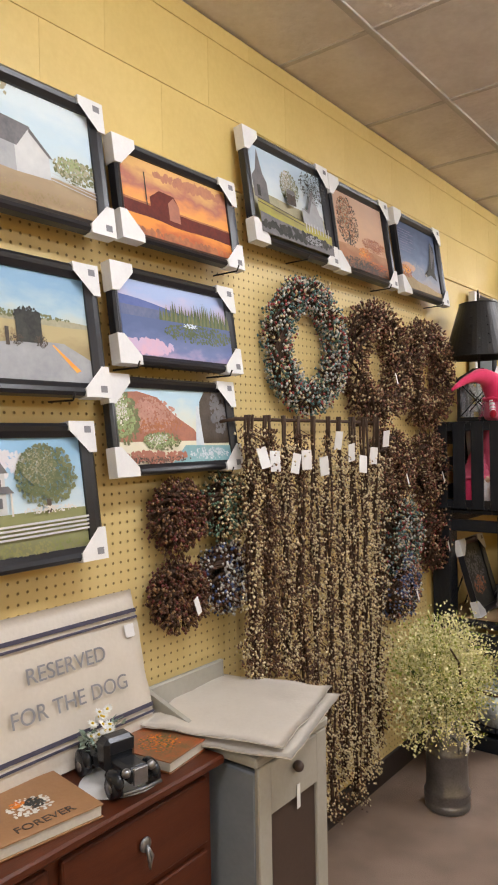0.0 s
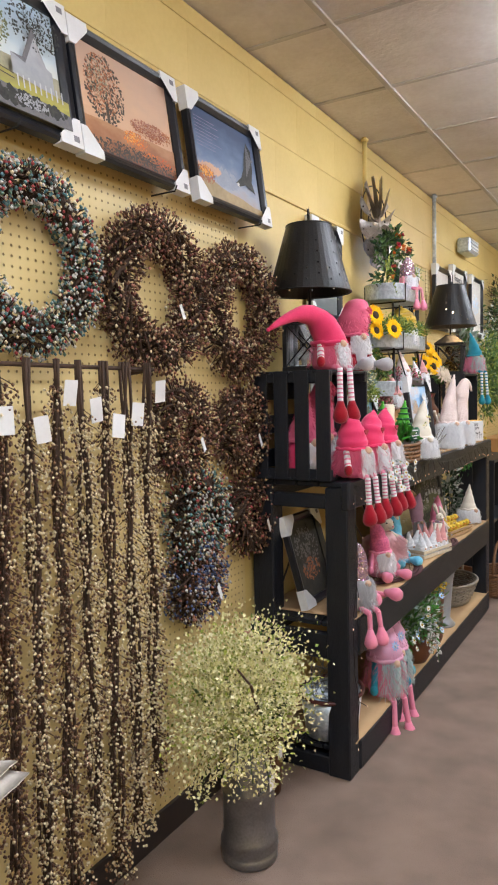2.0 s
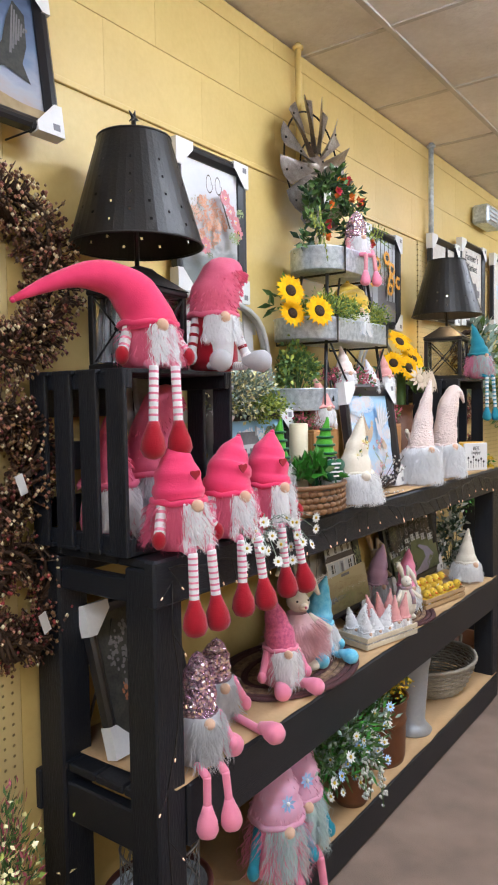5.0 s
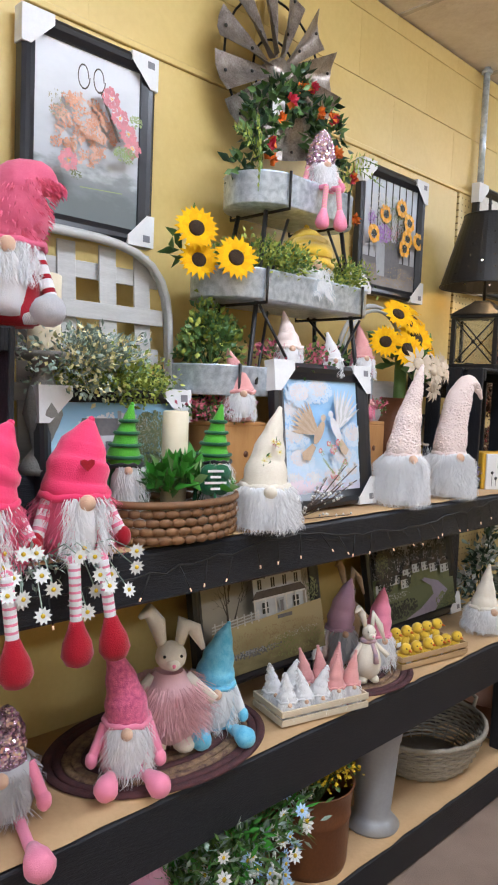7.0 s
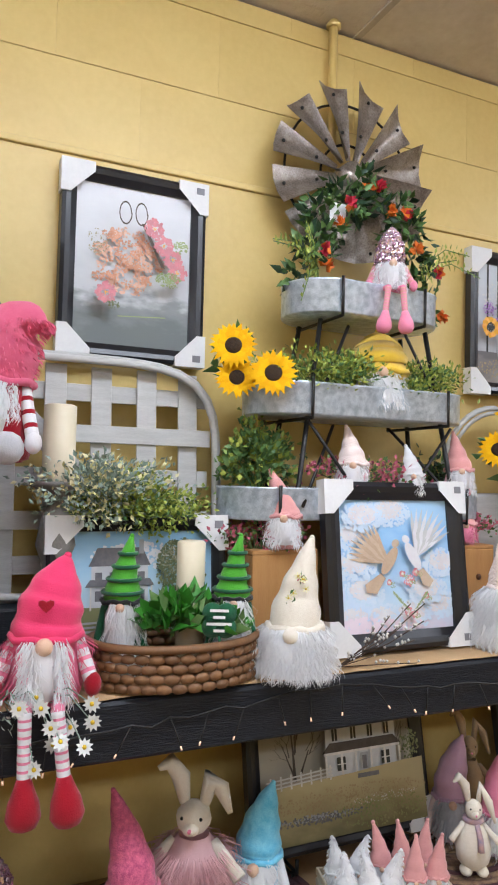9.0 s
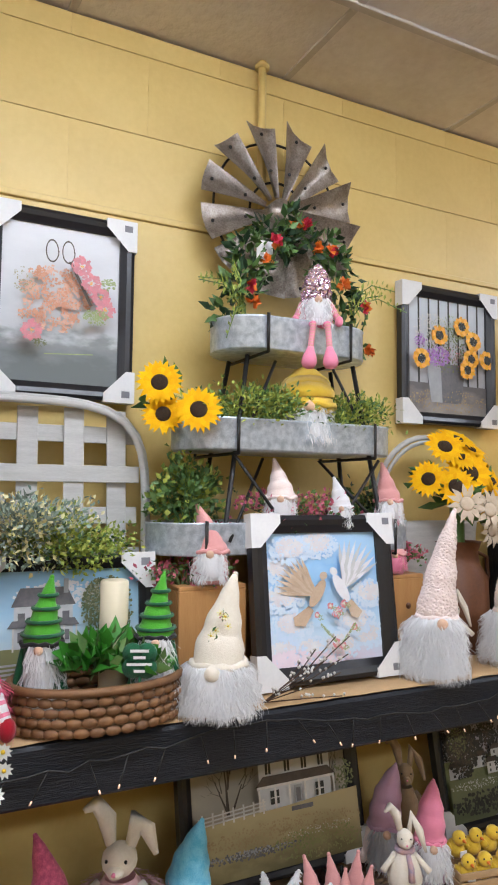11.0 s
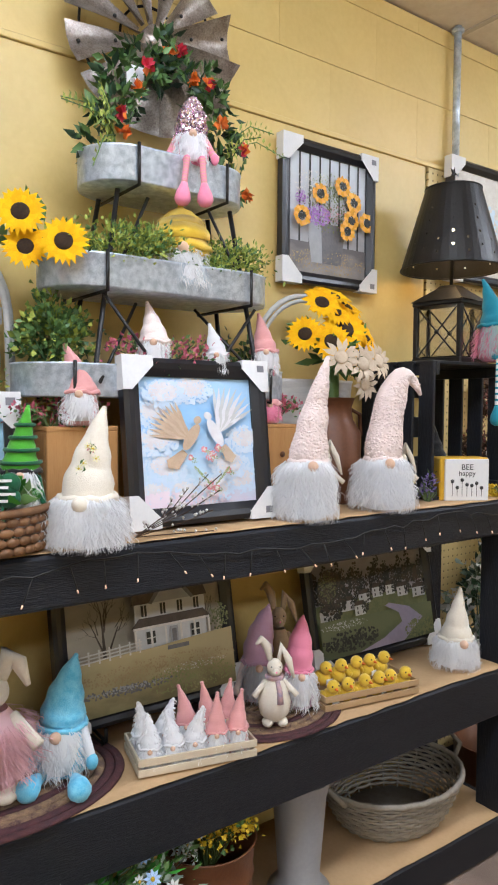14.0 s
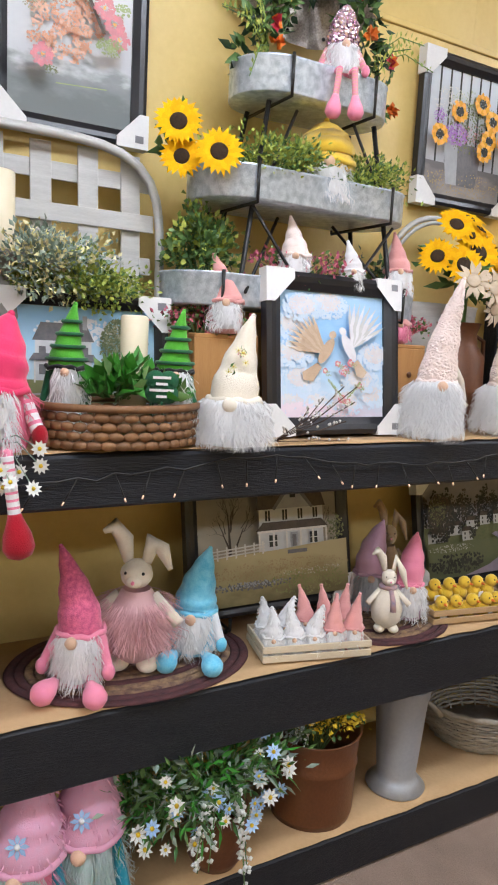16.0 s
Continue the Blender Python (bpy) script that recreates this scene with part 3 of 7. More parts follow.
def wreath(label, y, z, R, r, mats, n, seed, x=0.055, twigs=60, tag=False, leafy=False):
    """A wreath of twisted twigs set with small berries, hung on the wall; mats: the berries' colours."""
    random.seed(seed)
    t = thing("wreath", label, "wreath", (x, y, z), group="berry wreaths")
    b = B()
    for k in range(9):
        ph = U(0, 6.28)
        b.tube([((r * .5 * math.cos(3 * a + ph)), (R - r + r * .55 * math.sin(3 * a + ph)) * math.cos(a), (R - r + r * .55 * math.sin(3 * a + ph)) * math.sin(a))
                for a in [6.2832 * i / 36 for i in range(36)]], .005, 4, 0, closed=True)
    spots = []
    for _ in range(n):
        a, q = U(0, 6.2832), U(0, 6.2832)
        s = r * (U(.80, 1.12) if U(0, 1) < .9 else U(1.1, 1.35)) * (1 + .18 * noise.noise((a * 2, seed, q)))
        px = s * math.cos(q) * .85
        d = R - r + s * math.sin(q)
        spots.append((max(px, -.045), d * math.cos(a), d * math.sin(a)))
    for p in random.sample(spots, min(len(spots), twigs + n // 3)):
        v = Vector(p)
        c = Vector((0, v.y, v.z)).normalized() * (R - r)
        e = v + (v - c) * U(.0, .12) + Vector((0, U(-.008, .008), U(-.008, .008)))
        b.tube([c.lerp(v, .4), v, e], [.0022, .0018, .001], 3, 0, cap=False)
    part("twig_ring", b, [M_TWIG], t)
    bb = B()
    for p in spots:
        if leafy:
            bb.leaf(p, Vector(p) - Vector((0, p[1], p[2])).normalized() * (R - r), U(.016, .03), U(.008, .013), random.randrange(len(mats)))
        else:
            bb.bead(p, U(.0040, .0066), random.randrange(len(mats)))
    tagged(part("leaves" if leafy else "berries", bb, mats, t), kind="stuff")
    if tag:
        part("price_tag", B().box((r + .012, r * .3, -R * .25), (.0015, .028, .045), 0, .0005, Euler((.2, -.2, .3)).to_matrix()), [M_CARD], t)
    return t




ART = {}


def paint(key, c, c2=None, scale=18):
    """A print's ink of one hue, mottled like brushwork."""
    if key not in ART:
        ART[key] = mat("print_" + key, c, c2, 0.55, 0, scale, 0.03, fine=scale * 5, amount=.9, spec=.3)
    return ART[key]


def grad(key, h, *stops):
    """A print's wash that changes hue with height; stops: (height 0 to 1, colour), softened by brush noise."""
    m = mat("print_" + key, (0.5, 0.5, 0.5), None, 0.5, 0, 14, 0.03, spec=.3)
    t = m.node_tree
    tc = [n for n in t.nodes if n.type == "TEX_COORD"][0]
    sp, nz, ad, rp = (t.nodes.new("ShaderNode" + k) for k in ("SeparateXYZ", "TexNoise", "Math", "ValToRGB"))
    mp = t.nodes.new("ShaderNodeMapping")
    mp.inputs["Scale"].default_value = (1, .45, 1)
    nz.inputs["Scale"].default_value, nz.inputs["Detail"].default_value = 26, 7
    sc = t.nodes.new("ShaderNodeMath")
    sc.operation, sc.inputs[1].default_value = "MULTIPLY_ADD", 1 / h
    nm = t.nodes.new("ShaderNodeMath")
    nm.operation, nm.inputs[1].default_value, nm.inputs[2].default_value = "MULTIPLY_ADD", .55, -.275
    t.links.new(tc.outputs["Object"], sp.inputs[0])
    t.links.new(tc.outputs["Object"], mp.inputs["Vector"])
    t.links.new(mp.outputs[0], nz.inputs["Vector"])
    t.links.new(nz.outputs["Fac"], nm.inputs[0])
    t.links.new(sp.outputs["Z"], sc.inputs[0])
    t.links.new(nm.outputs[0], sc.inputs[2])
    e = rp.color_ramp.elements
    while len(e) < len(stops):
        e.new(.5)
    for k, (f, c) in enumerate(stops):
        e[k].position, e[k].color = f, (*c, 1)
    t.links.new(sc.outputs[0], rp.inputs[0])
    t.links.new(rp.outputs[0], t.nodes["Principled BSDF"].inputs["Base Color"])
    t.nodes.remove(ad)
    return m


class Art:
    """A flat print of width w and height h (in metres), drawn as thin layers of ink; u and v run 0 to 1."""

    def __init__(self, w, h, x):
        self.b, self.w, self.h, self.x, self.k, self.mats = B(), w, h, x, 0, []

    def ink(self, m):
        if m not in self.mats:
            self.mats.append(m)
        return self.mats.index(m)

    def put(self, pts, m):
        self.k += 1
        x = self.x + .00025 * self.k
        self.b.add([(x, (u - .5) * self.w, v * self.h) for u, v in pts], [tuple(range(len(pts)))], self.ink(m), False)

    def rect(self, u0, v0, u1, v1, m):
        self.put([(u0, v0), (u1, v0), (u1, v1), (u0, v1)], m)

    def hill(self, v0, v1, amp, m, seed=0, rough=3.0, base=0.0):
        n = 24
        top = [(i / n, v0 + (v1 - v0) * i / n + amp * noise.noise((i / n * rough, seed, 0))) for i in range(n + 1)]
        self.put([(0, base), (1, base)] + top[::-1], m)

    def dabs(self, u, v, ru, rv, m, n=60, size=.03):
        """A cloud of small brush dabs, for leaves, smoke and petals."""
        self.k += 1
        i = self.ink(m)
        size *= .58
        for j in range(int(n * 2.6)):
            a, q = U(0, 6.28), U(0, 1) ** .62
            cu, cv = u + ru * q * math.cos(a), v + rv * q * math.sin(a)
            if not (.0 < cu < 1 and 0 < cv < 1):
                continue
            s = size * U(.5, 1.1)
            x = self.x + .00025 * self.k + .000001 * j
            pts = []
            for k in range(6):
                uu = min(max(cu + s * math.cos(k * 1.047 + a) * U(.6, 1.1), 0), 1)
                vv = min(max(cv + s * self.w / self.h * math.sin(k * 1.047 + a) * U(.6, 1.1), 0), 1)
                pts.append((x, (uu - .5) * self.w, vv * self.h))
            self.b.add(pts, [(0, 1, 2, 3, 4, 5)], i, False)

    def tree(self, u, v, h, m, trunk, n=70, wide=.6):
        self.rect(u - .008, v, u + .008, v + h * .55, trunk)
        self.dabs(u, v + h * .65, h * wide * .5 * self.h / self.w, h * .42, m, n, .022)

    def house(self, u, v, w, h, wall, roof, dark, wins=3):
        self.rect(u, v, u + w, v + h, wall)
        self.put([(u - w * .05, v + h), (u + w * 1.05, v + h), (u + w * .9, v + h * 1.45), (u + w * .1, v + h * 1.45)], roof)
        for i in range(wins):
            for q in (.15, .6):
                c = u + w * (i + .5) / wins
                self.rect(c - w * .06, v + h * q, c + w * .06, v + h * (q + .25), dark)


def picture(label, y, z, w, h, x, lean, art, fw=.034, group="framed prints", depth=.026, corners=True, turn=0.0, frame_mat=None):
    """A framed print: four mitred rails, the print, white card corners. Its foot is at (x, y, z); it leans back by lean degrees."""
    random.seed(int(y * 100) + int(z * 37))
    t = thing("framed_print", label, "picture", (x, y, z), turn, group, ry=-lean)
    fm = frame_mat or M_FRAME
    prof = [(0, 0), (depth * .8, .002), (depth, fw * .3), (depth * .9, fw * .6), (depth * .55, fw)]

    def rail(p, q, inn):
        # outer corners p, q; inn: towards the print
        b = B()
        p, q, inn = Vector(p), Vector(q), Vector(inn)
        along = (q - p).normalized()
        vs = []
        for e, s in ((p, 1), (q, -1)):
            for d, k in prof:
                vs.append(e + inn * k + along * k * s + Vector((d, 0, 0)))
            vs.append(e + inn * fw + along * fw * s)
        c = len(prof) + 1
        fs = [(i, (i + 1) % c, c + (i + 1) % c, c + i) for i in range(c)]
        b.add(vs, fs, 0, False)
        part("frame_rail", b, [fm], t)

    a, bq, c, d = (0, -w / 2, 0), (0, w / 2, 0), (0, w / 2, h), (0, -w / 2, h)
    rail(a, bq, (0, 0, 1))
    rail(bq, c, (0, -1, 0))
    rail(c, d, (0, 0, -1))
    rail(d, a, (0, 1, 0))
    A = Art(w - 2 * fw + .004, h - 2 * fw + .004, depth * .30)
    art(A)
    bb = A.b
    bb.v = [(px, py, pz + fw - .002) for px, py, pz in bb.v]
    bb.add([(.002, -w / 2 + fw - .002, fw - .002), (.002, w / 2 - fw + .002, fw - .002), (.002, w / 2 - fw + .002, h - fw + .002), (.002, -w / 2 + fw - .002, h - fw + .002)], [(0, 1, 2, 3)], 0, False)
    part("print", bb, A.mats, t)
    part("backing", B().box((-.003, 0, h / 2), (.006, w - .01, h - .01), 0), [M_KRAFT], t)
    if corners:
        s = .075
        for cy, cz in ((-1, 0), (1, 0), (1, 1), (-1, 1)):
            o = Vector((0, cy * (w / 2 + .002), cz * h + (.002 if cz else -.002)))
            iy, iz = -cy, (-1 if cz else 1)
            cb_ = B()
            f = depth + .003
            p0, p1, p2 = o + Vector((f, 0, 0)), o + Vector((f, iy * s, 0)), o + Vector((f, 0, iz * s))
            p3, p4 = o + Vector((f, iy * s, iz * .022)), o + Vector((f, iy * .022, iz * s))
            tri = [p0, p1, p3, p4, p2]
            back = [p - Vector((f + .004, 0, 0)) for p in tri]
            fs = [(0, 1, 2, 3, 4), (0, 5, 6, 1), (0, 4, 9, 5), (5, 9, 8, 7, 6), (1, 6, 7, 2), (4, 3, 8, 9)]
            cb_.add(tri + back, fs, 0, False)
            cm = part("corner_guard", cb_, [M_CARD], t)
            if (cy, cz) == (1, 1) or (cy, cz) == (1, 0):
                ib = B()
                ib.add([p0 + Vector((.0006, iy * .012 + iy * dy, iz * .012 + iz * dz)) for dy, dz in ((0, 0), (.02, 0), (.02, .016), (0, .016))], [(0, 1, 2, 3)], 0, False)
                part("printed_mark", ib, [M_TAGINK], cm)
    return t


def foliage(b, c, rad, n, size, ms, width=.45, up=.3, stems=0, stem_m=0, root=None):
    """n leaves scattered unevenly through an egg-shaped space; stems run from root."""
    c = Vector(c)
    clumps = []
    for _ in range(max(5, n // 45)):
        v = Vector((U(-1, 1), U(-1, 1), U(-1, 1)))
        while v.length > 1:
            v = Vector((U(-1, 1), U(-1, 1), U(-1, 1)))
        clumps.append(v)
    for _ in range(n):
        v = random.choice(clumps) + Vector((random.gauss(0, .2), random.gauss(0, .2), random.gauss(0, .2)))
        p = c + Vector((v.x * rad[0], v.y * rad[1], v.z * rad[2]))
        d = v.normalized() * .7 + Vector((U(-1, 1), U(-1, 1), U(-1, 1) + up)) * .8
        b.leaf(p, d, size * U(.6, 1.3), size * width * U(.7, 1.2), random.choice(ms))
    root = Vector(root) if root else c - Vector((0, 0, rad[2]))
    for i in range(stems):
        v = random.choice(clumps)
        e = c + Vector((v.x * rad[0], v.y * rad[1], v.z * rad[2])) * 1.1
        m = root.lerp(e, .5) + Vector((U(-.02, .02), U(-.02, .02), .02))
        b.tube([root, m, e], [.0022, .0018, .001], 4, stem_m, cap=False)


def sunflower(b, c, d, r, petal=0, seed=1, n=22):
    c, d = Vector(c), Vector(d).normalized()
    s = d.orthogonal().normalized()
    u = d.cross(s)
    for ring, k in ((1.0, n), (.82, n)):
        for i in range(k):
            a = 6.2832 * i / k + ring * 3 + U(-.08, .08)
            o = s * math.cos(a) + u * math.sin(a)
            t = d.cross(o)
            p0, L = c + o * r * .34, r * ring
            q = c + o * (r * .34 + (L - r * .34) * .5) + d * r * .10
            e = c + o * L + d * r * U(-.12, .12)
            w = r * .13
            b.add([p0 - t * w * .6, p0 + t * w * .6, q + t * w, q - t * w, e], [(0, 1, 2, 3), (3, 2, 4)], petal)
    rot = d.to_track_quat("Z", "Y").to_matrix()
    b.ball(c + d * r * .03, (r * .35, r * .35, r * .11), seed, 14, 6, rot)


def daisy(b, c, d, r, petal, eye, n=10):
    c, d = Vector(c), Vector(d).normalized()
    s = d.orthogonal().normalized()
    u = d.cross(s)
    for i in range(n):
        a = 6.2832 * i / n
        o = s * math.cos(a) + u * math.sin(a)
        t = d.cross(o) * r * .2
        b.add([c, c + o * r * .6 - t, c + o * r + d * r * .1, c + o * r * .6 + t], [(0, 1, 2, 3)], petal)
    b.ball(c + d * r * .05, r * .26, eye, 6, 4)


def crate(label, x0, x1, y0, y1, z0, z1, mat_, slat_w=.055):
    """A slatted wooden crate standing on its end, open to the front."""
    t = thing("slatted_crate", label, "crate", ((x0 + x1) / 2, (y0 + y1) / 2, z0), group="slatted crates")
    w, d, h = x1 - x0, y1 - y0, z1 - z0
    for s in (-1, 1):
        n = 4
        for i in range(n):
            x = -w / 2 + .028 + (w - .056) * i / (n - 1)
            part("slat", B().box((x, s * (d / 2 - .006), h / 2), (slat_w, .011, h - .003), 0, .002), [mat_], t)
        for z in (.022, h - .022):
            part("batten", B().box((0, s * (d / 2 - .020), z), (w, .016, .04), 0, .002), [mat_], t)
    for z in (.006, h - .005):
        for i in range(4):
            part("board", B().box((-w / 2 + .036 + (w - .072) * i / 3, 0, z), (.066, d, .010), 0, .002), [mat_], t)
    for i in range(3):
        part("back_slat", B().box((-w / 2 + .005, 0, .07 + i * (h - .14) / 2), (.009, d - .05, .07), 0, .002), [mat_], t)
    return t


def lamp(label, x, y, z, lit):
    """A lantern table lamp: pyramid-topped lantern with glass sides and wire crosses, a punched tin shade above."""
    t = thing("lantern_lamp", label, "table lamp", (x, y, z), 8, "lantern lamps")
    g = bpy.data.materials.get("lamp_glass")
    if not g:
        g = bpy.data.materials.new("lamp_glass")
        g.use_nodes = True
        p = g.node_tree.nodes["Principled BSDF"]
        p.inputs["Transmission Weight"].default_value, p.inputs["Roughness"].default_value = 1.0, 0.03
        p.inputs["IOR"].default_value = 1.45
    s, h = .078, .165
    part("base", B().box((0, 0, .010), (2 * s + .02, 2 * s + .02, .02), 0, .004), [M_METAL], t)
    part("top_plate", B().box((0, 0, h + .026), (2 * s + .022, 2 * s + .022, .014), 0, .004), [M_METAL], t)
    for a in (-1, 1):
        for c in (-1, 1):
            part("corner_bar", B().box((a * s, c * s, h / 2 + .018), (.016, .016, h), 0, .002), [M_METAL], t)
    for k in range(4):
        rot = Matrix.Rotation(k * math.pi / 2, 3, "Z")
        pb = B().box((0, 0, 0), (.002, 2 * s - .018, h - .006), 0, .0005)
        pb.v = [tuple(rot @ Vector((v[0] + s - .002, v[1], v[2] + h / 2 + .02))) for v in pb.v]
        pane = part("pane", pb, [g], t)
        pane.visible_shadow = False
        xb = B()
        for q in (-1, 1):
            xb.tube([rot @ Vector((s + .004, -q * (s - .01), .026)), rot @ Vector((s + .004, q * (s - .01), h + .01))], .0028, 5)
        xb.ball(rot @ Vector((s + .005, 0, h / 2 + .018)), .008, 0, 8, 5)
        part("wire_cross", xb, [M_METAL], t)
    rf = B()
    for (r0, z0), (r1, z1) in (((.092, h + .033), (.035, h + .078)), ((.035, h + .078), (.026, h + .088))):
        rf.add([(a * r0, c * r0, z0) for a, c in ((-1, -1), (1, -1), (1, 1), (-1, 1))] + [(a * r1, c * r1, z1) for a, c in ((-1, -1), (1, -1), (1, 1), (-1, 1))],
               [(0, 1, 5, 4), (1, 2, 6, 5), (2, 3, 7, 6), (3, 0, 4, 7), (4, 5, 6, 7)], 0, False)
    part("roof", rf, [M_METAL], t)
    part("stem", B().tube([(0, 0, h + .08), (0, 0, .605)], .006, 8), [M_METAL], t)
    # punched shade
    zb, zt, rb, rt, nn = .305, .560, .162, .088, 40
    sb = B()
    rows = 12
    for i in range(rows):
        for j in range(nn):
            if i in (2, 4, 6, 8) and j % 4 == 1 or (i in (1, 3) and j % 4 == 3):
                # a small punched slot
                f0, f1 = i / rows, (i + 1) / rows
                a0, a1 = 6.2832 * j / nn, 6.2832 * (j + 1) / nn
                P = lambda f, a: ((rb + (rt - rb) * f) * math.cos(a), (rb + (rt - rb) * f) * math.sin(a), zb + (zt - zb) * f)
                am, g0, g1 = (a0 + a1) / 2, f0 + (f1 - f0) * .35, f0 + (f1 - f0) * .65
                d = (a1 - a0) * .13
                o = [P(f0, a0), P(f0, a1), P(f1, a1), P(f1, a0), P(g0, am - d), P(g0, am + d), P(g1, am + d), P(g1, am - d)]
                sb.add(o, [(0, 1, 5, 4), (1, 2, 6, 5), (2, 3, 7, 6), (3, 0, 4, 7)], 0)
            else:
                f0, f1 = i / rows, (i + 1) / rows
                a0, a1 = 6.2832 * j / nn, 6.2832 * (j + 1) / nn
                o = [((rb + (rt - rb) * f) * math.cos(a), (rb + (rt - rb) * f) * math.sin(a), zb + (zt - zb) * f) for f, a in ((f0, a0), (f0, a1), (f1, a1), (f1, a0))]
                sb.add(o, [(0, 1, 2, 3)], 0)
    shade = part("shade", sb, [M_METAL], t, "punched black tin shade")
    rim = B()
    rim.tube([(rt * math.cos(6.2832 * i / 40), rt * math.sin(6.2832 * i / 40), zt) for i in range(40)], .003, 5, 0, closed=True)
    part("rim", B().tube([(rb * math.cos(6.2832 * i / 40), rb * math.sin(6.2832 * i / 40), zb) for i in range(40)], .003, 5, 0, closed=True), [M_METAL], shade)
    for k in range(3):
        a = k * 2.094
        rim.tube([(0, 0, zt - .004), (rt * math.cos(a), rt * math.sin(a), zt - .004)], .002, 4)
    part("spider_rim", rim, [M_METAL], shade)
    fin = B().tube([(0, 0, .56), (0, 0, .60)], .005, 8)
    for k in range(5):
        a = k * 1.2566 + .3
        fin.tube([(0, 0, .612), (0, .022 * math.sin(a), .612 + .022 * math.cos(a))], [.006, .0008], 5)
    part("finial", fin, [M_METAL], t, "small star finial")
    bulb = B().lathe([(.010, 0), (.014, .02), (.026, .05), (.024, .07), (.008, .085)], 12, at=(0, 0, .36))
    part("bulb", bulb, [glow("lit_bulb", (1.0, 0.72, 0.40), 25.0) if lit else M_CARD], t)
    if lit:
        d = bpy.data.lights.new("bulb_light", "POINT")
        d.energy, d.color, d.shadow_soft_size = 2.2, (1.0, 0.62, 0.30), .03
        o = new("bulb_light", d)
        o.location = (x + .045, y, z + .40)
    return t


# ---- inks of the prints ----
I_SKY = paint("pale_sky", (0.52, 0.66, 0.78), (0.74, 0.78, 0.80), 6)
I_BLUE = paint("blue_sky", (0.18, 0.42, 0.74), (0.62, 0.76, 0.86), 9)
I_GRASS = paint("meadow", (0.20, 0.24, 0.08), (0.34, 0.31, 0.14), 14)
I_STRAW = paint("straw", (0.42, 0.32, 0.17), (0.30, 0.22, 0.11), 12)
I_TREE = paint("tree_green", (0.07, 0.10, 0.05), (0.14, 0.17, 0.08), 30)
I_DARK = paint("dark_trees", (0.02, 0.022, 0.022), (0.06, 0.06, 0.05), 30)
I_HOUSE = paint("house_white", (0.62, 0.63, 0.62), (0.48, 0.49, 0.50), 9)
I_ROOF = paint("roof_grey", (0.12, 0.12, 0.13), (0.20, 0.19, 0.19), 25)
I_SUNSET = paint("sunset", (0.85, 0.30, 0.03), (0.55, 0.09, 0.03), 8)
I_GOLD = paint("gold_sky", (0.90, 0.52, 0.10), (0.80, 0.30, 0.05), 7)
I_BARN = paint("barn_red", (0.16, 0.025, 0.015), (0.08, 0.015, 0.012), 20)
I_LAKE = paint("lake", (0.16, 0.20, 0.32), (0.42, 0.30, 0.42), 7)
I_VIOLET = paint("violet_sky", (0.42, 0.42, 0.66), (0.66, 0.42, 0.52), 5)
I_MOUNT = paint("blue_hills", (0.09, 0.13, 0.34), (0.14, 0.18, 0.40), 14)
I_ROCK = paint("red_rock", (0.46, 0.19, 0.12), (0.30, 0.13, 0.10), 22)
I_FALL = paint("white_water", (0.68, 0.72, 0.74), (0.5, 0.58, 0.64), 20)
I_POOL = paint("turquoise_pool", (0.15, 0.36, 0.42), (0.30, 0.48, 0.50), 10)
I_AUTUMN = paint("autumn", (0.52, 0.20, 0.08), (0.26, 0.10, 0.06), 16)
I_PEACH = paint("peach_sky", (0.66, 0.42, 0.28), (0.52, 0.32, 0.24), 5)
I_NIGHT = paint("storm_blue", (0.07, 0.10, 0.17), (0.20, 0.24, 0.32), 6)
I_GREY = paint("pale_grey", (0.56, 0.58, 0.60), (0.46, 0.48, 0.50), 4)
I_TABLE = paint("slate_grey", (0.17, 0.18, 0.18), (0.24, 0.25, 0.25), 9)
I_WEAVE = paint("woven_basket", (0.62, 0.30, 0.16), (0.40, 0.16, 0.08), 45)
I_PETAL = paint("rose_petal", (0.72, 0.30, 0.32), (0.56, 0.18, 0.22), 40)
I_SUNF = paint("sunflower_gold", (0.80, 0.42, 0.03), (0.66, 0.28, 0.02), 40)
I_LILAC = paint("lilac_petal", (0.45, 0.25, 0.58), (0.32, 0.15, 0.44), 40)
I_CREAM = paint("cream_petal", (0.74, 0.72, 0.66), (0.6, 0.56, 0.5), 40)
I_CLOUD = paint("cloud_white", (0.76, 0.78, 0.80), (0.66, 0.62, 0.66), 12)
I_DOVE = paint("dove_brown", (0.46, 0.33, 0.22), (0.34, 0.24, 0.16), 40)
I_ROAD = paint("lavender_road", (0.34, 0.30, 0.40), (0.28, 0.25, 0.33), 14)
I_SEPIA = paint("sepia_sky", (0.36, 0.32, 0.25), (0.30, 0.26, 0.20), 6)
I_INK = paint("black_ink", (0.03, 0.03, 0.03), (0.05, 0.05, 0.05), 20)


I_SHADE = paint("house_shade", (0.40, 0.41, 0.42), (0.30, 0.31, 0.33), 12)
I_BARK = paint("bare_branches", (0.06, 0.045, 0.035), (0.10, 0.08, 0.06), 40)
I_MIST = paint("misty_leaves", (0.30, 0.30, 0.20), (0.44, 0.40, 0.28), 30)
I_OLIVE = paint("olive_leaves", (0.13, 0.15, 0.07), (0.20, 0.21, 0.10), 30)
I_FERN = paint("light_leaves", (0.36, 0.42, 0.20), (0.24, 0.32, 0.14), 30)


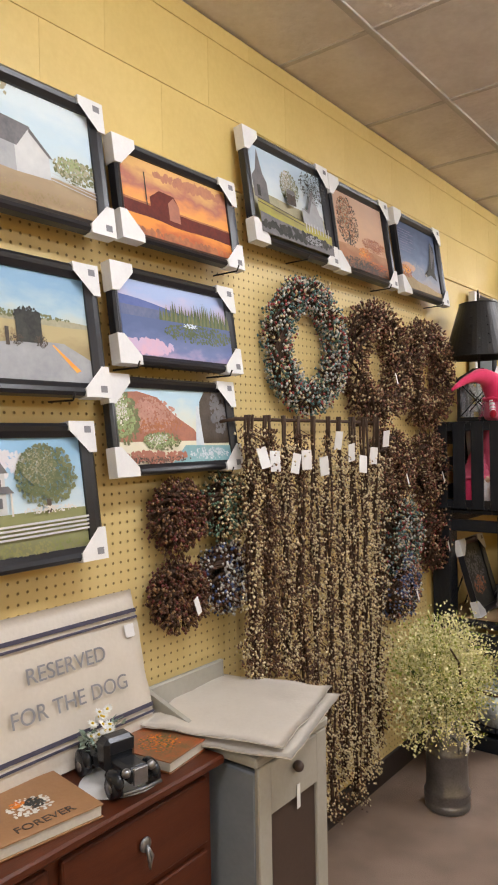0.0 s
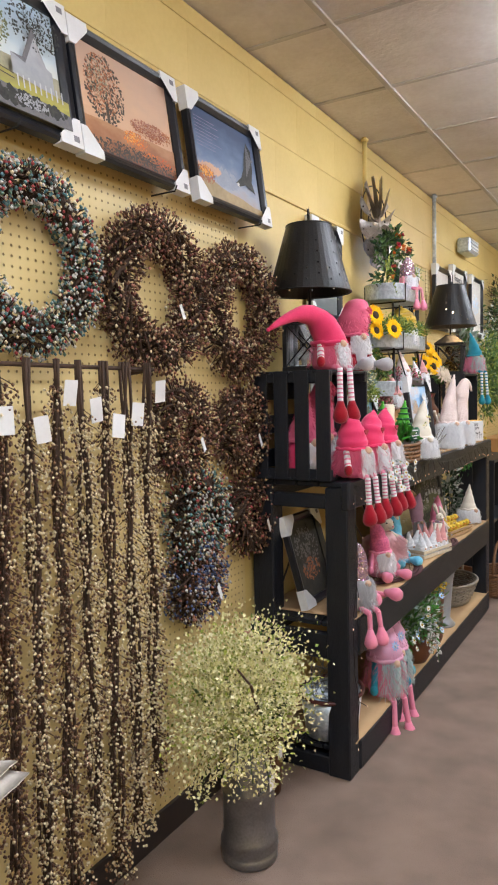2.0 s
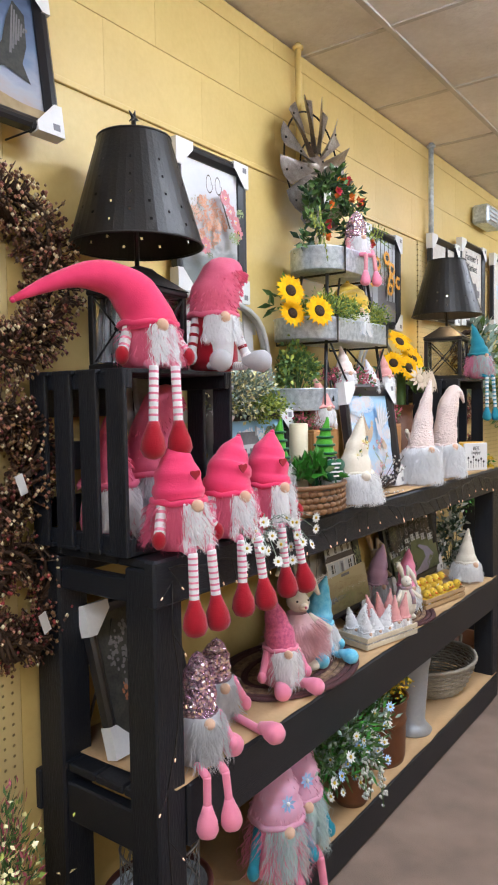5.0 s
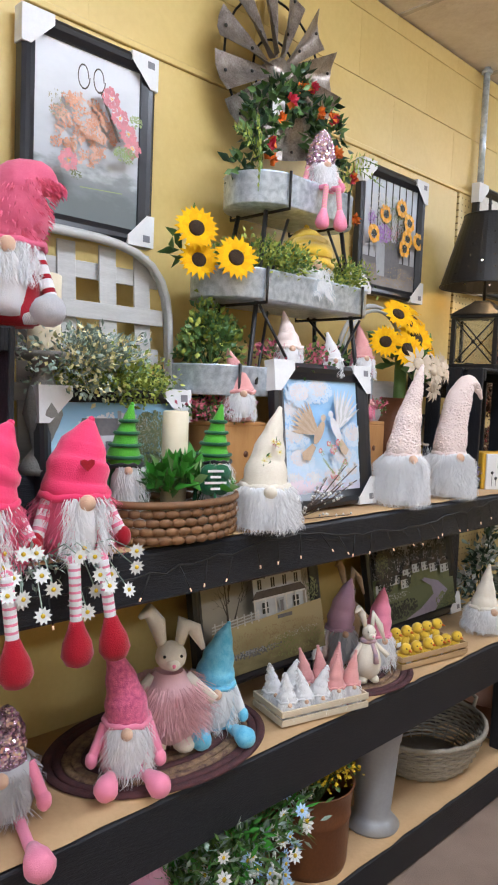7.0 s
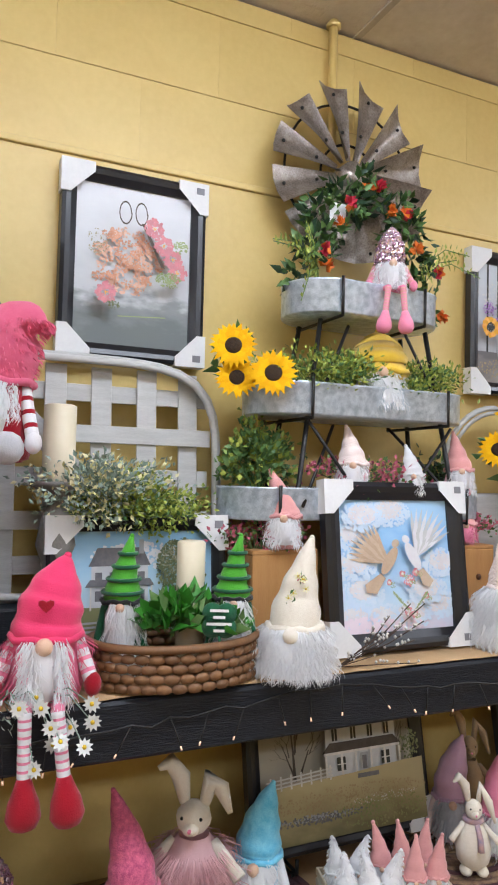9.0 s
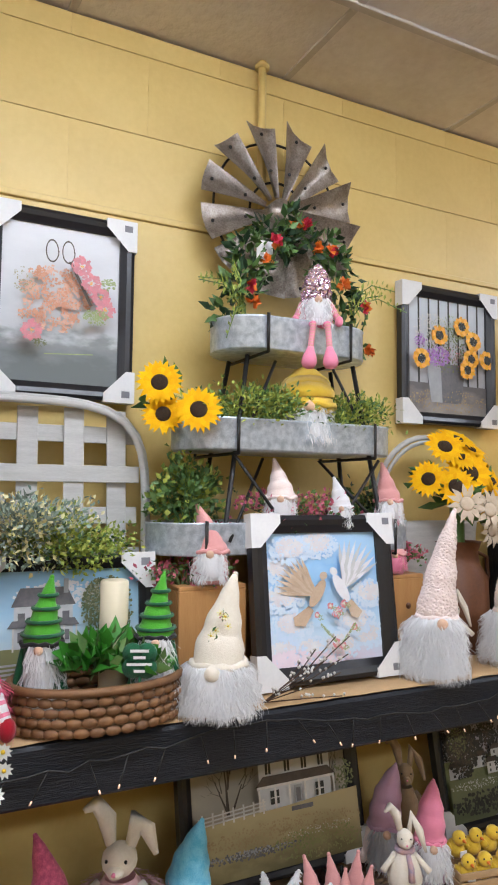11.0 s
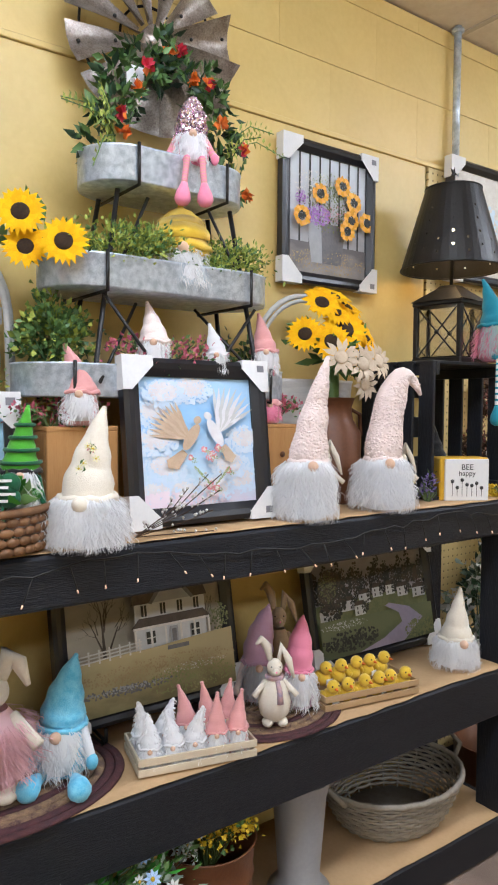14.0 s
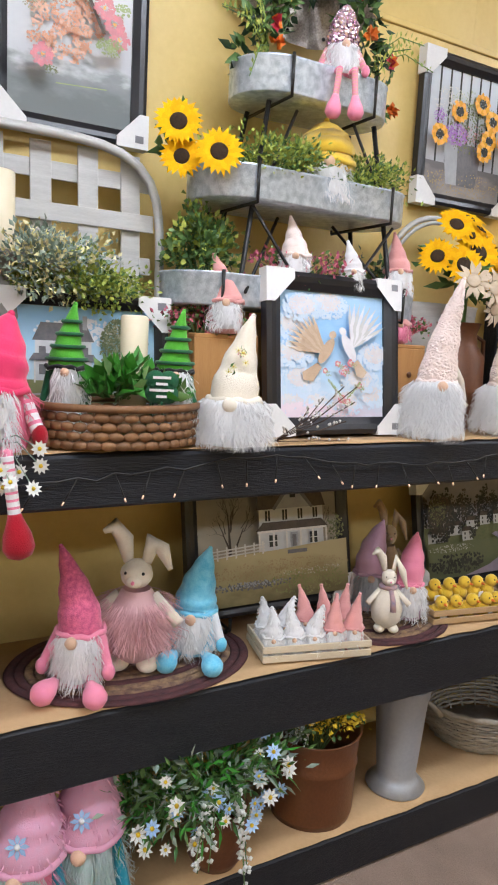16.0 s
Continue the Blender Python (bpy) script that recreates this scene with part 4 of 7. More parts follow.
def branch(A, u, v, length, ang, width, m, depth=0):
    """A bare tree drawn limb by limb."""
    q = A.h / A.w
    du, dv = math.sin(ang) * length * q, math.cos(ang) * length
    w = width * q
    A.put([(u - w, v), (u + w, v), (u + du + w * .5, v + dv), (u + du - w * .5, v + dv)], m)
    if depth < 4:
        for k in range(3 if depth < 2 else 2):
            branch(A, u + du * U(.6, 1), v + dv * U(.75, 1), length * U(.55, .75), ang + U(-.75, .75), width * .55, m, depth + 1)


def crown(A, u, v, ru, rv, dark, mid, light, n=120, size=.02):
    """A leafy tree: dark dabs first, lighter ones upon them towards the light."""
    A.dabs(u, v, ru, rv, dark, n, size)
    A.dabs(u - ru * .12, v + rv * .12, ru * .86, rv * .84, mid, n, size * .7)
    A.dabs(u - ru * .25, v + rv * .3, ru * .6, rv * .6, light, n // 2, size * .5)


def art_church(A):
    A.rect(0, 0, 1, 1, grad("church_sky", A.h, (.35, (.60, .66, .66)), (.8, (.52, .66, .74)), (1, (.62, .72, .76))))
    A.dabs(.22, .95, .34, .16, I_MIST, 120, .03)
    A.dabs(.1, .9, .2, .12, I_AUTUMN, 60, .02)
    crown(A, .9, .42, .14, .12, I_OLIVE, I_MIST, I_FERN, 80)
    A.hill(.34, .28, .02, grad("church_ground", A.h, (.05, (.40, .27, .15)), (.3, (.34, .25, .15)), (.5, (.44, .34, .20))), 1)
    A.put([(.0, .32), (.56, .26), (.56, .50), (.0, .58)], I_SHADE)
    A.put([(.56, .26), (.74, .27), (.74, .48), (.64, .66), (.56, .50)], I_HOUSE)
    A.put([(.0, .56), (.57, .48), (.65, .68), (.0, .80)], I_ROOF)
    A.put([(.64, .68), (.76, .46), (.74, .46), (.64, .63)], I_ROOF)
    for u in (.12, .28, .43):
        A.rect(u, .38, u + .04, .50, I_ROOF)
        A.rect(u + .016, .38, u + .022, .50, I_HOUSE)
    A.dabs(.1, .30, .18, .06, I_ROCK, 50, .02)
    A.dabs(.2, .26, .14, .05, I_SUNSET, 30, .012)
    for i in range(3):
        A.put([(.74, .27 + i * .03), (1, .21 + i * .03), (1, .218 + i * .03), (.74, .278 + i * .03)], I_HOUSE)
    A.dabs(.5, .08, .5, .08, I_STRAW, 120, .015)


def art_sunset(A):
    A.rect(0, 0, 1, 1, grad("sunset_sky", A.h, (.15, (.62, .16, .05)), (.42, (.86, .40, .07)), (.62, (.80, .34, .10)), (.8, (.42, .16, .12)), (1, (.70, .42, .16))))
    A.dabs(.7, .86, .4, .05, paint("dusk_cloud", (.40, .17, .12), (.52, .24, .13), 30), 60, .05)
    A.hill(.46, .42, .02, I_AUTUMN, 6)
    A.hill(.43, .40, .015, I_BARN, 9)
    A.put([(.24, .34), (.50, .30), (.50, .52), (.46, .64), (.33, .66), (.24, .54)], I_BARN)
    A.put([(.40, .31), (.50, .30), (.50, .52), (.45, .62), (.40, .53)], I_ROCK)
    A.rect(.205, .42, .215, .84, I_DARK)
    A.hill(.27, .22, .04, grad("sunset_ground", A.h, (.02, (.10, .03, .03)), (.2, (.50, .13, .05)), (.34, (.74, .28, .06))), 4)
    A.dabs(.5, .06, .5, .05, I_AUTUMN, 60, .04)


def art_farm(A):
    A.rect(0, 0, 1, 1, grad("farm_sky", A.h, (.4, (.70, .70, .62)), (.7, (.60, .68, .72)), (1, (.46, .58, .68))))
    A.hill(.50, .46, .02, I_MIST, 3)
    A.put([(.04, .42), (.22, .40), (.21, .62), (.17, .70), (.125, .97), (.08, .72), (.03, .64)], I_ROOF)
    A.rect(.08, .44, .12, .56, I_DARK)
    crown(A, .52, .68, .13, .2, I_OLIVE, I_MIST, I_CLOUD, 120, .018)
    branch(A, .80, .42, .2, .05, .012, I_DARK)
    A.dabs(.8, .76, .2, .2, I_DARK, 150, .015)
    A.put([(.60, .28), (.90, .26), (.90, .44), (.86, .46), (.78, .72), (.68, .46), (.60, .46)], I_SHADE)
    A.put([(.60, .46), (.68, .46), (.78, .74), (.80, .70), (.70, .42)], I_ROOF)
    A.house(.40, .44, .12, .12, I_BARK, I_ROOF, I_DARK, 1)
    A.hill(.36, .24, .02, grad("farm_grass", A.h, (.1, (.12, .12, .05)), (.3, (.42, .38, .08)), (.45, (.24, .22, .10))), 7)
    for i in range(2):
        A.put([(0, .36 - i * .04), (.6, .28 - i * .04), (.6, .29 - i * .04), (0, .37 - i * .04)], I_BARK)
    for k in range(9):
        A.rect(.62 + k * .04, .2, .63 + k * .04, .3, I_HOUSE)
    A.hill(.22, .12, .02, I_ROOF, 9)
    A.dabs(.5, .1, .5, .05, I_DARK, 60, .05)
    A.dabs(.7, .1, .12, .05, I_SHADE, 50, .014)


def art_autumn(A):
    A.rect(0, 0, 1, 1, grad("autumn_sky", A.h, (.2, (.46, .24, .14)), (.5, (.68, .44, .28)), (1, (.56, .38, .28))))
    crown(A, .26, .62, .20, .34, I_BARK, I_AUTUMN, I_MIST, 200, .022)
    A.rect(.25, .2, .28, .5, I_BARK)
    crown(A, .75, .42, .25, .09, I_AUTUMN, I_ROCK, I_PEACH, 110, .018)
    A.hill(.30, .32, .04, grad("autumn_ground", A.h, (.02, (.08, .04, .03)), (.25, (.34, .14, .06)), (.4, (.46, .24, .12))), 3)
    crown(A, .55, .24, .16, .1, I_AUTUMN, I_SUNSET, I_GOLD, 80, .016)
    A.dabs(.5, .08, .5, .09, I_BARK, 160, .02)
    A.dabs(.8, .14, .2, .06, I_SUNSET, 50, .012)


def art_eagle(A):
    A.rect(0, 0, 1, 1, grad("storm_sky", A.h, (.1, (.42, .30, .20)), (.3, (.34, .36, .42)), (.6, (.15, .21, .33)), (1, (.07, .10, .18))))
    A.dabs(.4, .3, .25, .1, paint("storm_cloud", (.26, .29, .36), (.34, .36, .42), 20), 60, .05)
    A.dabs(.2, .34, .16, .05, I_PEACH, 40, .04)
    for i in range(9):
        A.rect(.06, .88 - i * .04, .06 + .38 * (.8 + .2 * math.sin(i * 2.3)), .886 - i * .04, I_LAKE)
    A.put([(.86, .88), (.93, .80), (.92, .55), (.88, .40), (.92, .26), (.84, .30), (.76, .33), (.64, .27), (.60, .31), (.70, .40), (.76, .52), (.80, .70)], I_DARK)
    for k in range(7):
        A.put([(.80 + k * .02, .45 + k * .04), (.815 + k * .02, .45 + k * .04), (.86 + k * .012, .84 - k * .03), (.85 + k * .012, .84 - k * .03)], I_ROOF)
    A.dabs(.625, .29, .022, .02, I_CREAM, 14, .012)
    A.hill(.20, .08, .05, I_STRAW, 5)
    A.dabs(.12, .24, .13, .1, I_AUTUMN, 60, .022)
    A.dabs(.12, .27, .1, .06, I_GOLD, 40, .015)


def art_road(A):
    A.rect(0, 0, 1, 1, grad("road_sky", A.h, (.5, (.62, .60, .46)), (.75, (.42, .56, .62)), (1, (.24, .42, .60))))
    A.hill(.60, .56, .02, I_MIST, 1)
    A.dabs(.4, .585, .5, .03, I_OLIVE, 120, .014)
    A.hill(.52, .52, .02, grad("road_field", A.h, (.1, (.24, .22, .10)), (.35, (.34, .27, .14)), (.55, (.46, .38, .20))), 2)
    A.dabs(.3, .40, .4, .06, I_STRAW, 120, .014)
    A.put([(0, .02), (0, .22), (.66, .36), (.84, .36), (1, .22), (1, 0)], I_SHADE)
    A.put([(.90, .10), (.93, .12), (.78, .34), (.77, .34)], I_GOLD)
    A.rect(.58, .34, .72, .62, I_DARK)
    A.dabs(.65, .56, .075, .10, I_DARK, 60, .014)
    for u in (.58, .71):
        A.dabs(u, .36, .035, .06, I_BARK, 30, .008)
    A.rect(.52, .30, .54, .46, I_BARK)


def art_lake(A):
    A.rect(0, 0, 1, 1, grad("lake_sky", A.h, (.55, (.70, .46, .50)), (.75, (.56, .48, .64)), (1, (.36, .46, .70))))
    A.hill(.78, .56, .06, I_MOUNT, 3)
    A.hill(.66, .60, .03, paint("near_hills", (.10, .13, .24), (.16, .18, .28), 20), 8)
    for k in range(34):
        u = .36 + k * .019 + U(-.006, .006)
        h = U(.16, .34)
        A.put([(u - .016, .50), (u + .016, .50), (u, .50 + h)], I_OLIVE if k % 2 else I_TREE)
    A.rect(0, 0, 1, .50, grad("lake_water", A.h, (.05, (.56, .40, .54)), (.25, (.16, .20, .38)), (.5, (.10, .14, .28))))
    A.dabs(.68, .36, .34, .13, I_TREE, 170, .018)
    A.dabs(.60, .47, .07, .03, I_SKY, 40, .010)
    A.dabs(.2, .12, .22, .08, I_VIOLET, 60, .05)


def art_falls(A):
    A.rect(0, 0, 1, 1, grad("falls_sky", A.h, (.5, (.74, .70, .54)), (.8, (.62, .70, .68)), (1, (.44, .62, .72))))
    A.put([(.0, .30), (.72, .30), (.66, .46), (.5, .64), (.36, .88), (.2, .95), (.0, .92)], I_ROCK)
    A.dabs(.25, .66, .26, .22, paint("pink_rock", (.54, .30, .24), (.40, .20, .15), 30), 150, .024)
    A.dabs(.3, .5, .26, .12, I_AUTUMN, 80, .016)
    A.put([(.70, .26), (1, .26), (1, 1), (.80, 1), (.74, .84)], I_BARK)
    A.dabs(.92, .7, .08, .3, I_ROOF, 60, .03)
    A.put([(.66, .2), (.74, .2), (.725, .78), (.70, .78)], I_FALL)
    crown(A, .07, .60, .12, .34, I_OLIVE, I_FERN, I_CREAM, 140, .025)
    crown(A, .36, .30, .16, .12, I_OLIVE, I_FERN, I_CREAM, 90, .018)
    A.put([(.42, 0), (1, 0), (1, .22), (.56, .24)], I_POOL)
    A.dabs(.78, .12, .2, .08, I_FALL, 60, .014)
    A.dabs(.26, .10, .3, .07, I_ROCK, 70, .035)
    A.dabs(.3, .06, .3, .04, I_BARK, 60, .012)


def art_white_house(A):
    A.rect(0, 0, 1, 1, grad("house_sky", A.h, (.4, (.66, .74, .76)), (.75, (.38, .58, .72)), (1, (.28, .50, .70))))
    A.dabs(.5, .78, .3, .12, I_CLOUD, 90, .03)
    A.hill(.36, .36, .01, grad("house_lawn", A.h, (.05, (.24, .23, .13)), (.35, (.26, .27, .12))), 1)
    A.house(.20, .36, .36, .34, I_HOUSE, I_ROOF, I_ROOF, 4)
    A.rect(.50, .80, .53, .92, I_SHADE)
    A.put([(.16, .53), (.60, .53), (.57, .59), (.19, .59)], I_ROOF)
    for k in range(6):
        A.rect(.19 + k * .077, .34, .20 + k * .077, .53, I_CREAM)
    crown(A, .78, .66, .17, .28, I_OLIVE, I_TREE, I_MIST, 220, .02)
    A.rect(.765, .34, .79, .46, I_BARK)
    A.dabs(.78, .37, .15, .03, I_CREAM, 40, .012)
    for i in range(4):
        A.put([(0, .12 + i * .035), (1, .16 + i * .035), (1, .178 + i * .035), (0, .138 + i * .035)], I_HOUSE)
    A.dabs(.5, .06, .5, .06, I_GRASS, 120, .016)


def art_basket(A):
    A.rect(0, 0, 1, 1, grad("basket_wall", A.h, (.2, (.17, .19, .19)), (.36, (.26, .28, .28)), (.44, (.52, .54, .56)), (1, (.70, .71, .73))))
    soft = paint("peach_bloom", (.70, .40, .27), (.60, .29, .18), 60)
    pale = paint("pale_peach", (.78, .52, .40), (.70, .42, .30), 60)
    for k in range(70):
        a, q = U(0, 6.28), U(0, 1) ** .5
        u, v = .44 + .30 * q * math.cos(a), .53 + .20 * q * math.sin(a)
        A.dabs(u, v, .05, .035, soft if k % 3 else pale, 8, .022)
    A.dabs(.18, .62, .1, .08, I_MIST, 30, .015)
    for s in (.40, .53):
        for k in range(22):
            a = k * .2856
            c, d = math.cos(a), math.sin(a)
            A.put([(s + .055 * c, .82 + .075 * d), (s + .055 * math.cos(a + .3), .82 + .075 * math.sin(a + .3)), (s + .046 * math.cos(a + .3), .82 + .065 * math.sin(a + .3)), (s + .046 * c, .82 + .065 * d)], I_BARK)
    A.put([(.53, .76), (.56, .76), (.74, .50), (.71, .50)], I_BARK)
    rose = paint("dusty_rose", (.62, .28, .30), (.52, .20, .23), 50)
    for u, v in ((.64, .74), (.72, .64), (.80, .56), (.84, .48), (.24, .30)):
        for k in range(8):
            A.dabs(u + .055 * math.cos(k * .785), v + .042 * math.sin(k * .785), .03, .022, rose if k % 2 else I_PETAL, 9, .026)
        A.dabs(u, v, .014, .011, I_GOLD, 8, .009)
    A.dabs(.76, .42, .11, .05, I_FERN, 60, .018)
    A.dabs(.86, .64, .06, .04, I_FERN, 30, .018)
    A.dabs(.30, .23, .06, .03, I_OLIVE, 20, .015)
    A.put([(.34, .16), (.74, .18), (.74, .186), (.34, .166)], I_FERN)


def art_sunflowers(A):
    A.rect(0, 0, 1, 1, grad("plank_wall", A.h, (.2, (.30, .30, .31)), (.6, (.46, .47, .50)), (1, (.56, .60, .64))))
    for i in range(9):
        A.rect(i * .125, .25, i * .125 + .022, 1, I_DARK)
    A.rect(0, 0, 1, .26, grad("stone_floor", A.h, (.05, (.34, .31, .28)), (.3, (.14, .13, .13))))
    A.dabs(.5, .12, .5, .1, I_STRAW, 120, .016)
    A.put([(.28, .10), (.66, .10), (.72, .44), (.22, .44)], I_ROOF)
    A.put([(.28, .10), (.42, .10), (.40, .44), (.22, .44)], I_SHADE)
    A.dabs(.5, .56, .34, .2, I_OLIVE, 150, .022)
    A.dabs(.3, .72, .24, .14, I_CREAM, 110, .014)
    A.dabs(.55, .76, .3, .12, I_FERN, 80, .014)
    A.dabs(.36, .50, .16, .09, I_LILAC, 130, .018)
    A.dabs(.15, .62, .08, .06, I_LILAC, 40, .015)
    A.dabs(.6, .52, .2, .1, I_PETAL, 30, .012)
    for u, v in ((.38, .68), (.66, .78), (.80, .66), (.76, .50), (.70, .40), (.95, .50), (.10, .45)):
        for k in range(12):
            A.dabs(u + .075 * math.cos(k * .5236), v + .062 * math.sin(k * .5236), .024, .018, I_SUNF if k % 2 else I_GOLD, 7, .034)
        A.dabs(u, v, .045, .036, I_DARK, 30, .02)


def wing(A, u, v, ang, span, m, m2, side):
    """Long feathers fanned from a shoulder."""
    for row, (k0, ln) in enumerate(((9, 1.0), (7, .66), (6, .42))):
        for k in range(k0):
            a = ang + side * (k / k0 - .4) * 1.25
            L = span * ln * (1 - .25 * abs(k / k0 - .3))
            du, dv = math.cos(a), math.sin(a)
            w = .016
            A.put([(u - dv * w * .5, v + du * w * .5), (u + dv * w * .5, v - du * w * .5), (u + du * L * .7 + dv * w, v + dv * L * .7 - du * w),
                   (u + du * L, v + dv * L), (u + du * L * .7 - dv * w, v + dv * L * .7 + du * w)], m if (k + row) % 2 else m2)


def art_doves(A):
    A.rect(0, 0, 1, 1, grad("dove_sky", A.h, (.1, (.66, .56, .68)), (.3, (.58, .72, .84)), (.6, (.42, .64, .86)), (.85, (.30, .54, .82)), (1, (.40, .62, .84))))
    veil = paint("cloud_veil", (.66, .76, .86), (.56, .70, .86), 14)
    blush = paint("pink_cloud", (.74, .62, .72), (.80, .70, .76), 10)
    for u, v in ((.14, .72), (.2, .3), (.85, .18), (.45, .9), (.35, .1), (.1, .1), (.92, .5), (.12, .5), (.6, .12), (.75, .3), (.2, .86)):
        A.dabs(u, v, .19, .11, veil, 110, .03)
        A.dabs(u, v + .02, .12, .07, I_CLOUD, 90, .022)
    A.dabs(.16, .06, .18, .06, blush, 120, .028)
    A.dabs(.5, .05, .2, .05, blush, 60, .022)
    tan = paint("dove_tan", (.56, .42, .30), (.48, .35, .24), 40)
    buff = paint("dove_buff", (.62, .50, .38), (.54, .40, .28), 40)

    def oval(u, v, a, b, ang, m):
        A.put([(u + a * math.cos(k * .3927) * math.cos(ang) - b * math.sin(k * .3927) * math.sin(ang),
                v + a * math.cos(k * .3927) * math.sin(ang) + b * math.sin(k * .3927) * math.cos(ang)) for k in range(16)], m)
    A.put([(.34, .44), (.38, .40), (.30, .29), (.21, .30), (.20, .36)], tan)
    wing(A, .40, .52, 2.55, .36, tan, buff, -1)
    oval(.41, .53, .12, .046, .95, tan)
    oval(.47, .66, .035, .03, .4, buff)
    A.put([(.66, .44), (.71, .47), (.80, .37), (.76, .32), (.70, .34)], buff)
    wing(A, .64, .56, 1.0, .42, I_CLOUD, I_HOUSE, 1)
    oval(.61, .56, .12, .046, 2.1, I_CLOUD)
    oval(.55, .69, .036, .03, 2.6, I_CLOUD)
    for u, v, r in ((.56, .38, .05), (.50, .43, .025), (.62, .44, .03), (.70, .26, .025), (.53, .15, .035), (.58, .13, .03), (.37, .37, .02)):
        A.dabs(u, v, r, r * .9, I_PETAL, 26, .016)
        A.dabs(u, v, r * .5, r * .5, I_CREAM, 10, .010)
        A.dabs(u + .03, v - .02, .03, .02, I_FERN, 10, .009)
    for k in range(12):
        A.dabs(.40 + .02 * k * .5, .30 - k * .012, .01, .01, I_FERN, 4, .010)
        A.dabs(.70 - .012 * k, .28 - k * .011, .01, .01, I_FERN, 4, .010)


def art_sepia_house(A):
    A.rect(0, 0, 1, 1, grad("sepia_sky", A.h, (.4, (.42, .37, .29)), (.7, (.33, .30, .24)), (1, (.25, .23, .19))))
    branch(A, .22, .36, .2, -.02, .014, I_BARK)
    branch(A, .20, .40, .15, -.4, .009, I_BARK, 1)
    branch(A, .23, .42, .17, .45, .009, I_BARK, 1)
    branch(A, .84, .38, .16, .02, .008, I_BARK, 1)
    A.dabs(.93, .52, .07, .12, I_OLIVE, 40, .016)
    A.put([(.38, .38), (.84, .38), (.84, .72), (.38, .72)], I_HOUSE)
    A.put([(.36, .70), (.86, .70), (.80, .93), (.40, .93)], I_BARK)
    A.put([(.48, .70), (.76, .70), (.62, .91)], I_SHADE)
    A.put([(.47, .70), (.49, .69), (.63, .90), (.62, .94)], I_ROOF)
    A.put([(.77, .70), (.75, .69), (.61, .90), (.62, .94)], I_ROOF)
    A.rect(.60, .78, .64, .85, I_DARK)
    for u in (.42, .54, .65, .76):
        A.rect(u, .61, u + .035, .69, I_DARK)
        A.rect(u + .015, .61, u + .02, .69, I_CREAM)
    A.put([(.35, .535), (.87, .535), (.82, .60), (.40, .60)], I_BARK)
    A.rect(.36, .52, .86, .537, I_CREAM)
    for u in (.44, .73):
        A.rect(u, .41, u + .055, .50, I_DARK)
        A.rect(u + .024, .41, u + .031, .50, I_CREAM)
        A.rect(u, .45, u + .055, .457, I_CREAM)
    A.rect(.59, .39, .64, .51, I_SHADE)
    A.rect(.60, .40, .63, .49, I_ROOF)
    for u in (.37, .47, .56, .66, .75, .85):
        A.rect(u - .006, .37, u + .006, .52, I_CREAM)
    A.rect(.36, .365, .87, .385, I_CREAM)
    A.hill(.36, .42, .01, grad("dry_meadow", A.h, (.06, (.20, .17, .08)), (.25, (.36, .30, .15)), (.42, (.44, .37, .20))), 4)
    A.rect(.56, .345, .70, .375, I_ROOF)
    for i in range(3):
        A.put([(0, .36 + i * .024), (.40, .39 + i * .024), (.40, .40 + i * .024), (0, .37 + i * .024)], I_CREAM)
    for k in range(7):
        A.rect(.02 + k * .06, .345 + k * .004, .03 + k * .06, .44 + k * .004, I_CREAM)
    A.dabs(.3, .14, .3, .03, I_ROOF, 90, .014)
    A.dabs(.3, .15, .28, .02, I_SHADE, 60, .010)
    A.dabs(.5, .24, .5, .08, I_STRAW, 160, .012)
    A.dabs(.7, .12, .3, .1, I_GRASS, 160, .012)
    A.dabs(.72, .2, .22, .03, I_CREAM, 40, .006)


def art_village(A):
    A.rect(0, 0, 1, 1, grad("dusk_sky", A.h, (.5, (.50, .46, .46)), (.8, (.36, .34, .36)), (1, (.26, .25, .27))))
    for k in range(26):
        u = .02 + k * .038 + U(-.01, .01)
        A.dabs(u, .66 + U(-.05, .08), .035, U(.10, .22), I_DARK if k % 3 else I_BARK, 34, .018)
    A.hill(.52, .52, .03, I_OLIVE, 2)
    for u, v, w in ((.03, .36, .15), (.20, .42, .12), (.36, .46, .10), (.48, .5, .09), (.60, .5, .08), (.70, .46, .10), (.84, .42, .12), (.3, .36, .09)):
        A.house(u, v, w, .10, I_HOUSE, I_BARK, I_DARK, 2)
        A.dabs(u + w, v + .08, .03, .06, I_DARK, 26, .012)
    A.hill(.36, .34, .02, grad("village_green", A.h, (.06, (.07, .09, .05)), (.35, (.15, .17, .09))), 6)
    A.put([(.30, .0), (.70, .0), (.90, .20), (.78, .34), (.60, .42), (.56, .40), (.68, .30), (.70, .20), (.52, .08)], I_ROAD)
    A.dabs(.2, .30, .2, .04, I_HOUSE, 50, .008)
    A.dabs(.25, .14, .25, .1, I_DARK, 110, .02)
    A.dabs(.86, .1, .14, .1, I_OLIVE, 70, .018)
    crown(A, .12, .62, .12, .26, I_DARK, I_BARK, I_OLIVE, 150, .02)


def art_plain_print(A):
    A.rect(0, 0, 1, 1, I_CREAM)
    A.dabs(.5, .55, .3, .2, I_SKY, 60, .05)


def art_dark_print(A):
    A.rect(0, 0, 1, 1, I_DARK)
    A.dabs(.5, .6, .4, .3, I_ROOF, 80, .05)
    A.dabs(.5, .35, .3, .15, I_AUTUMN, 50, .04)


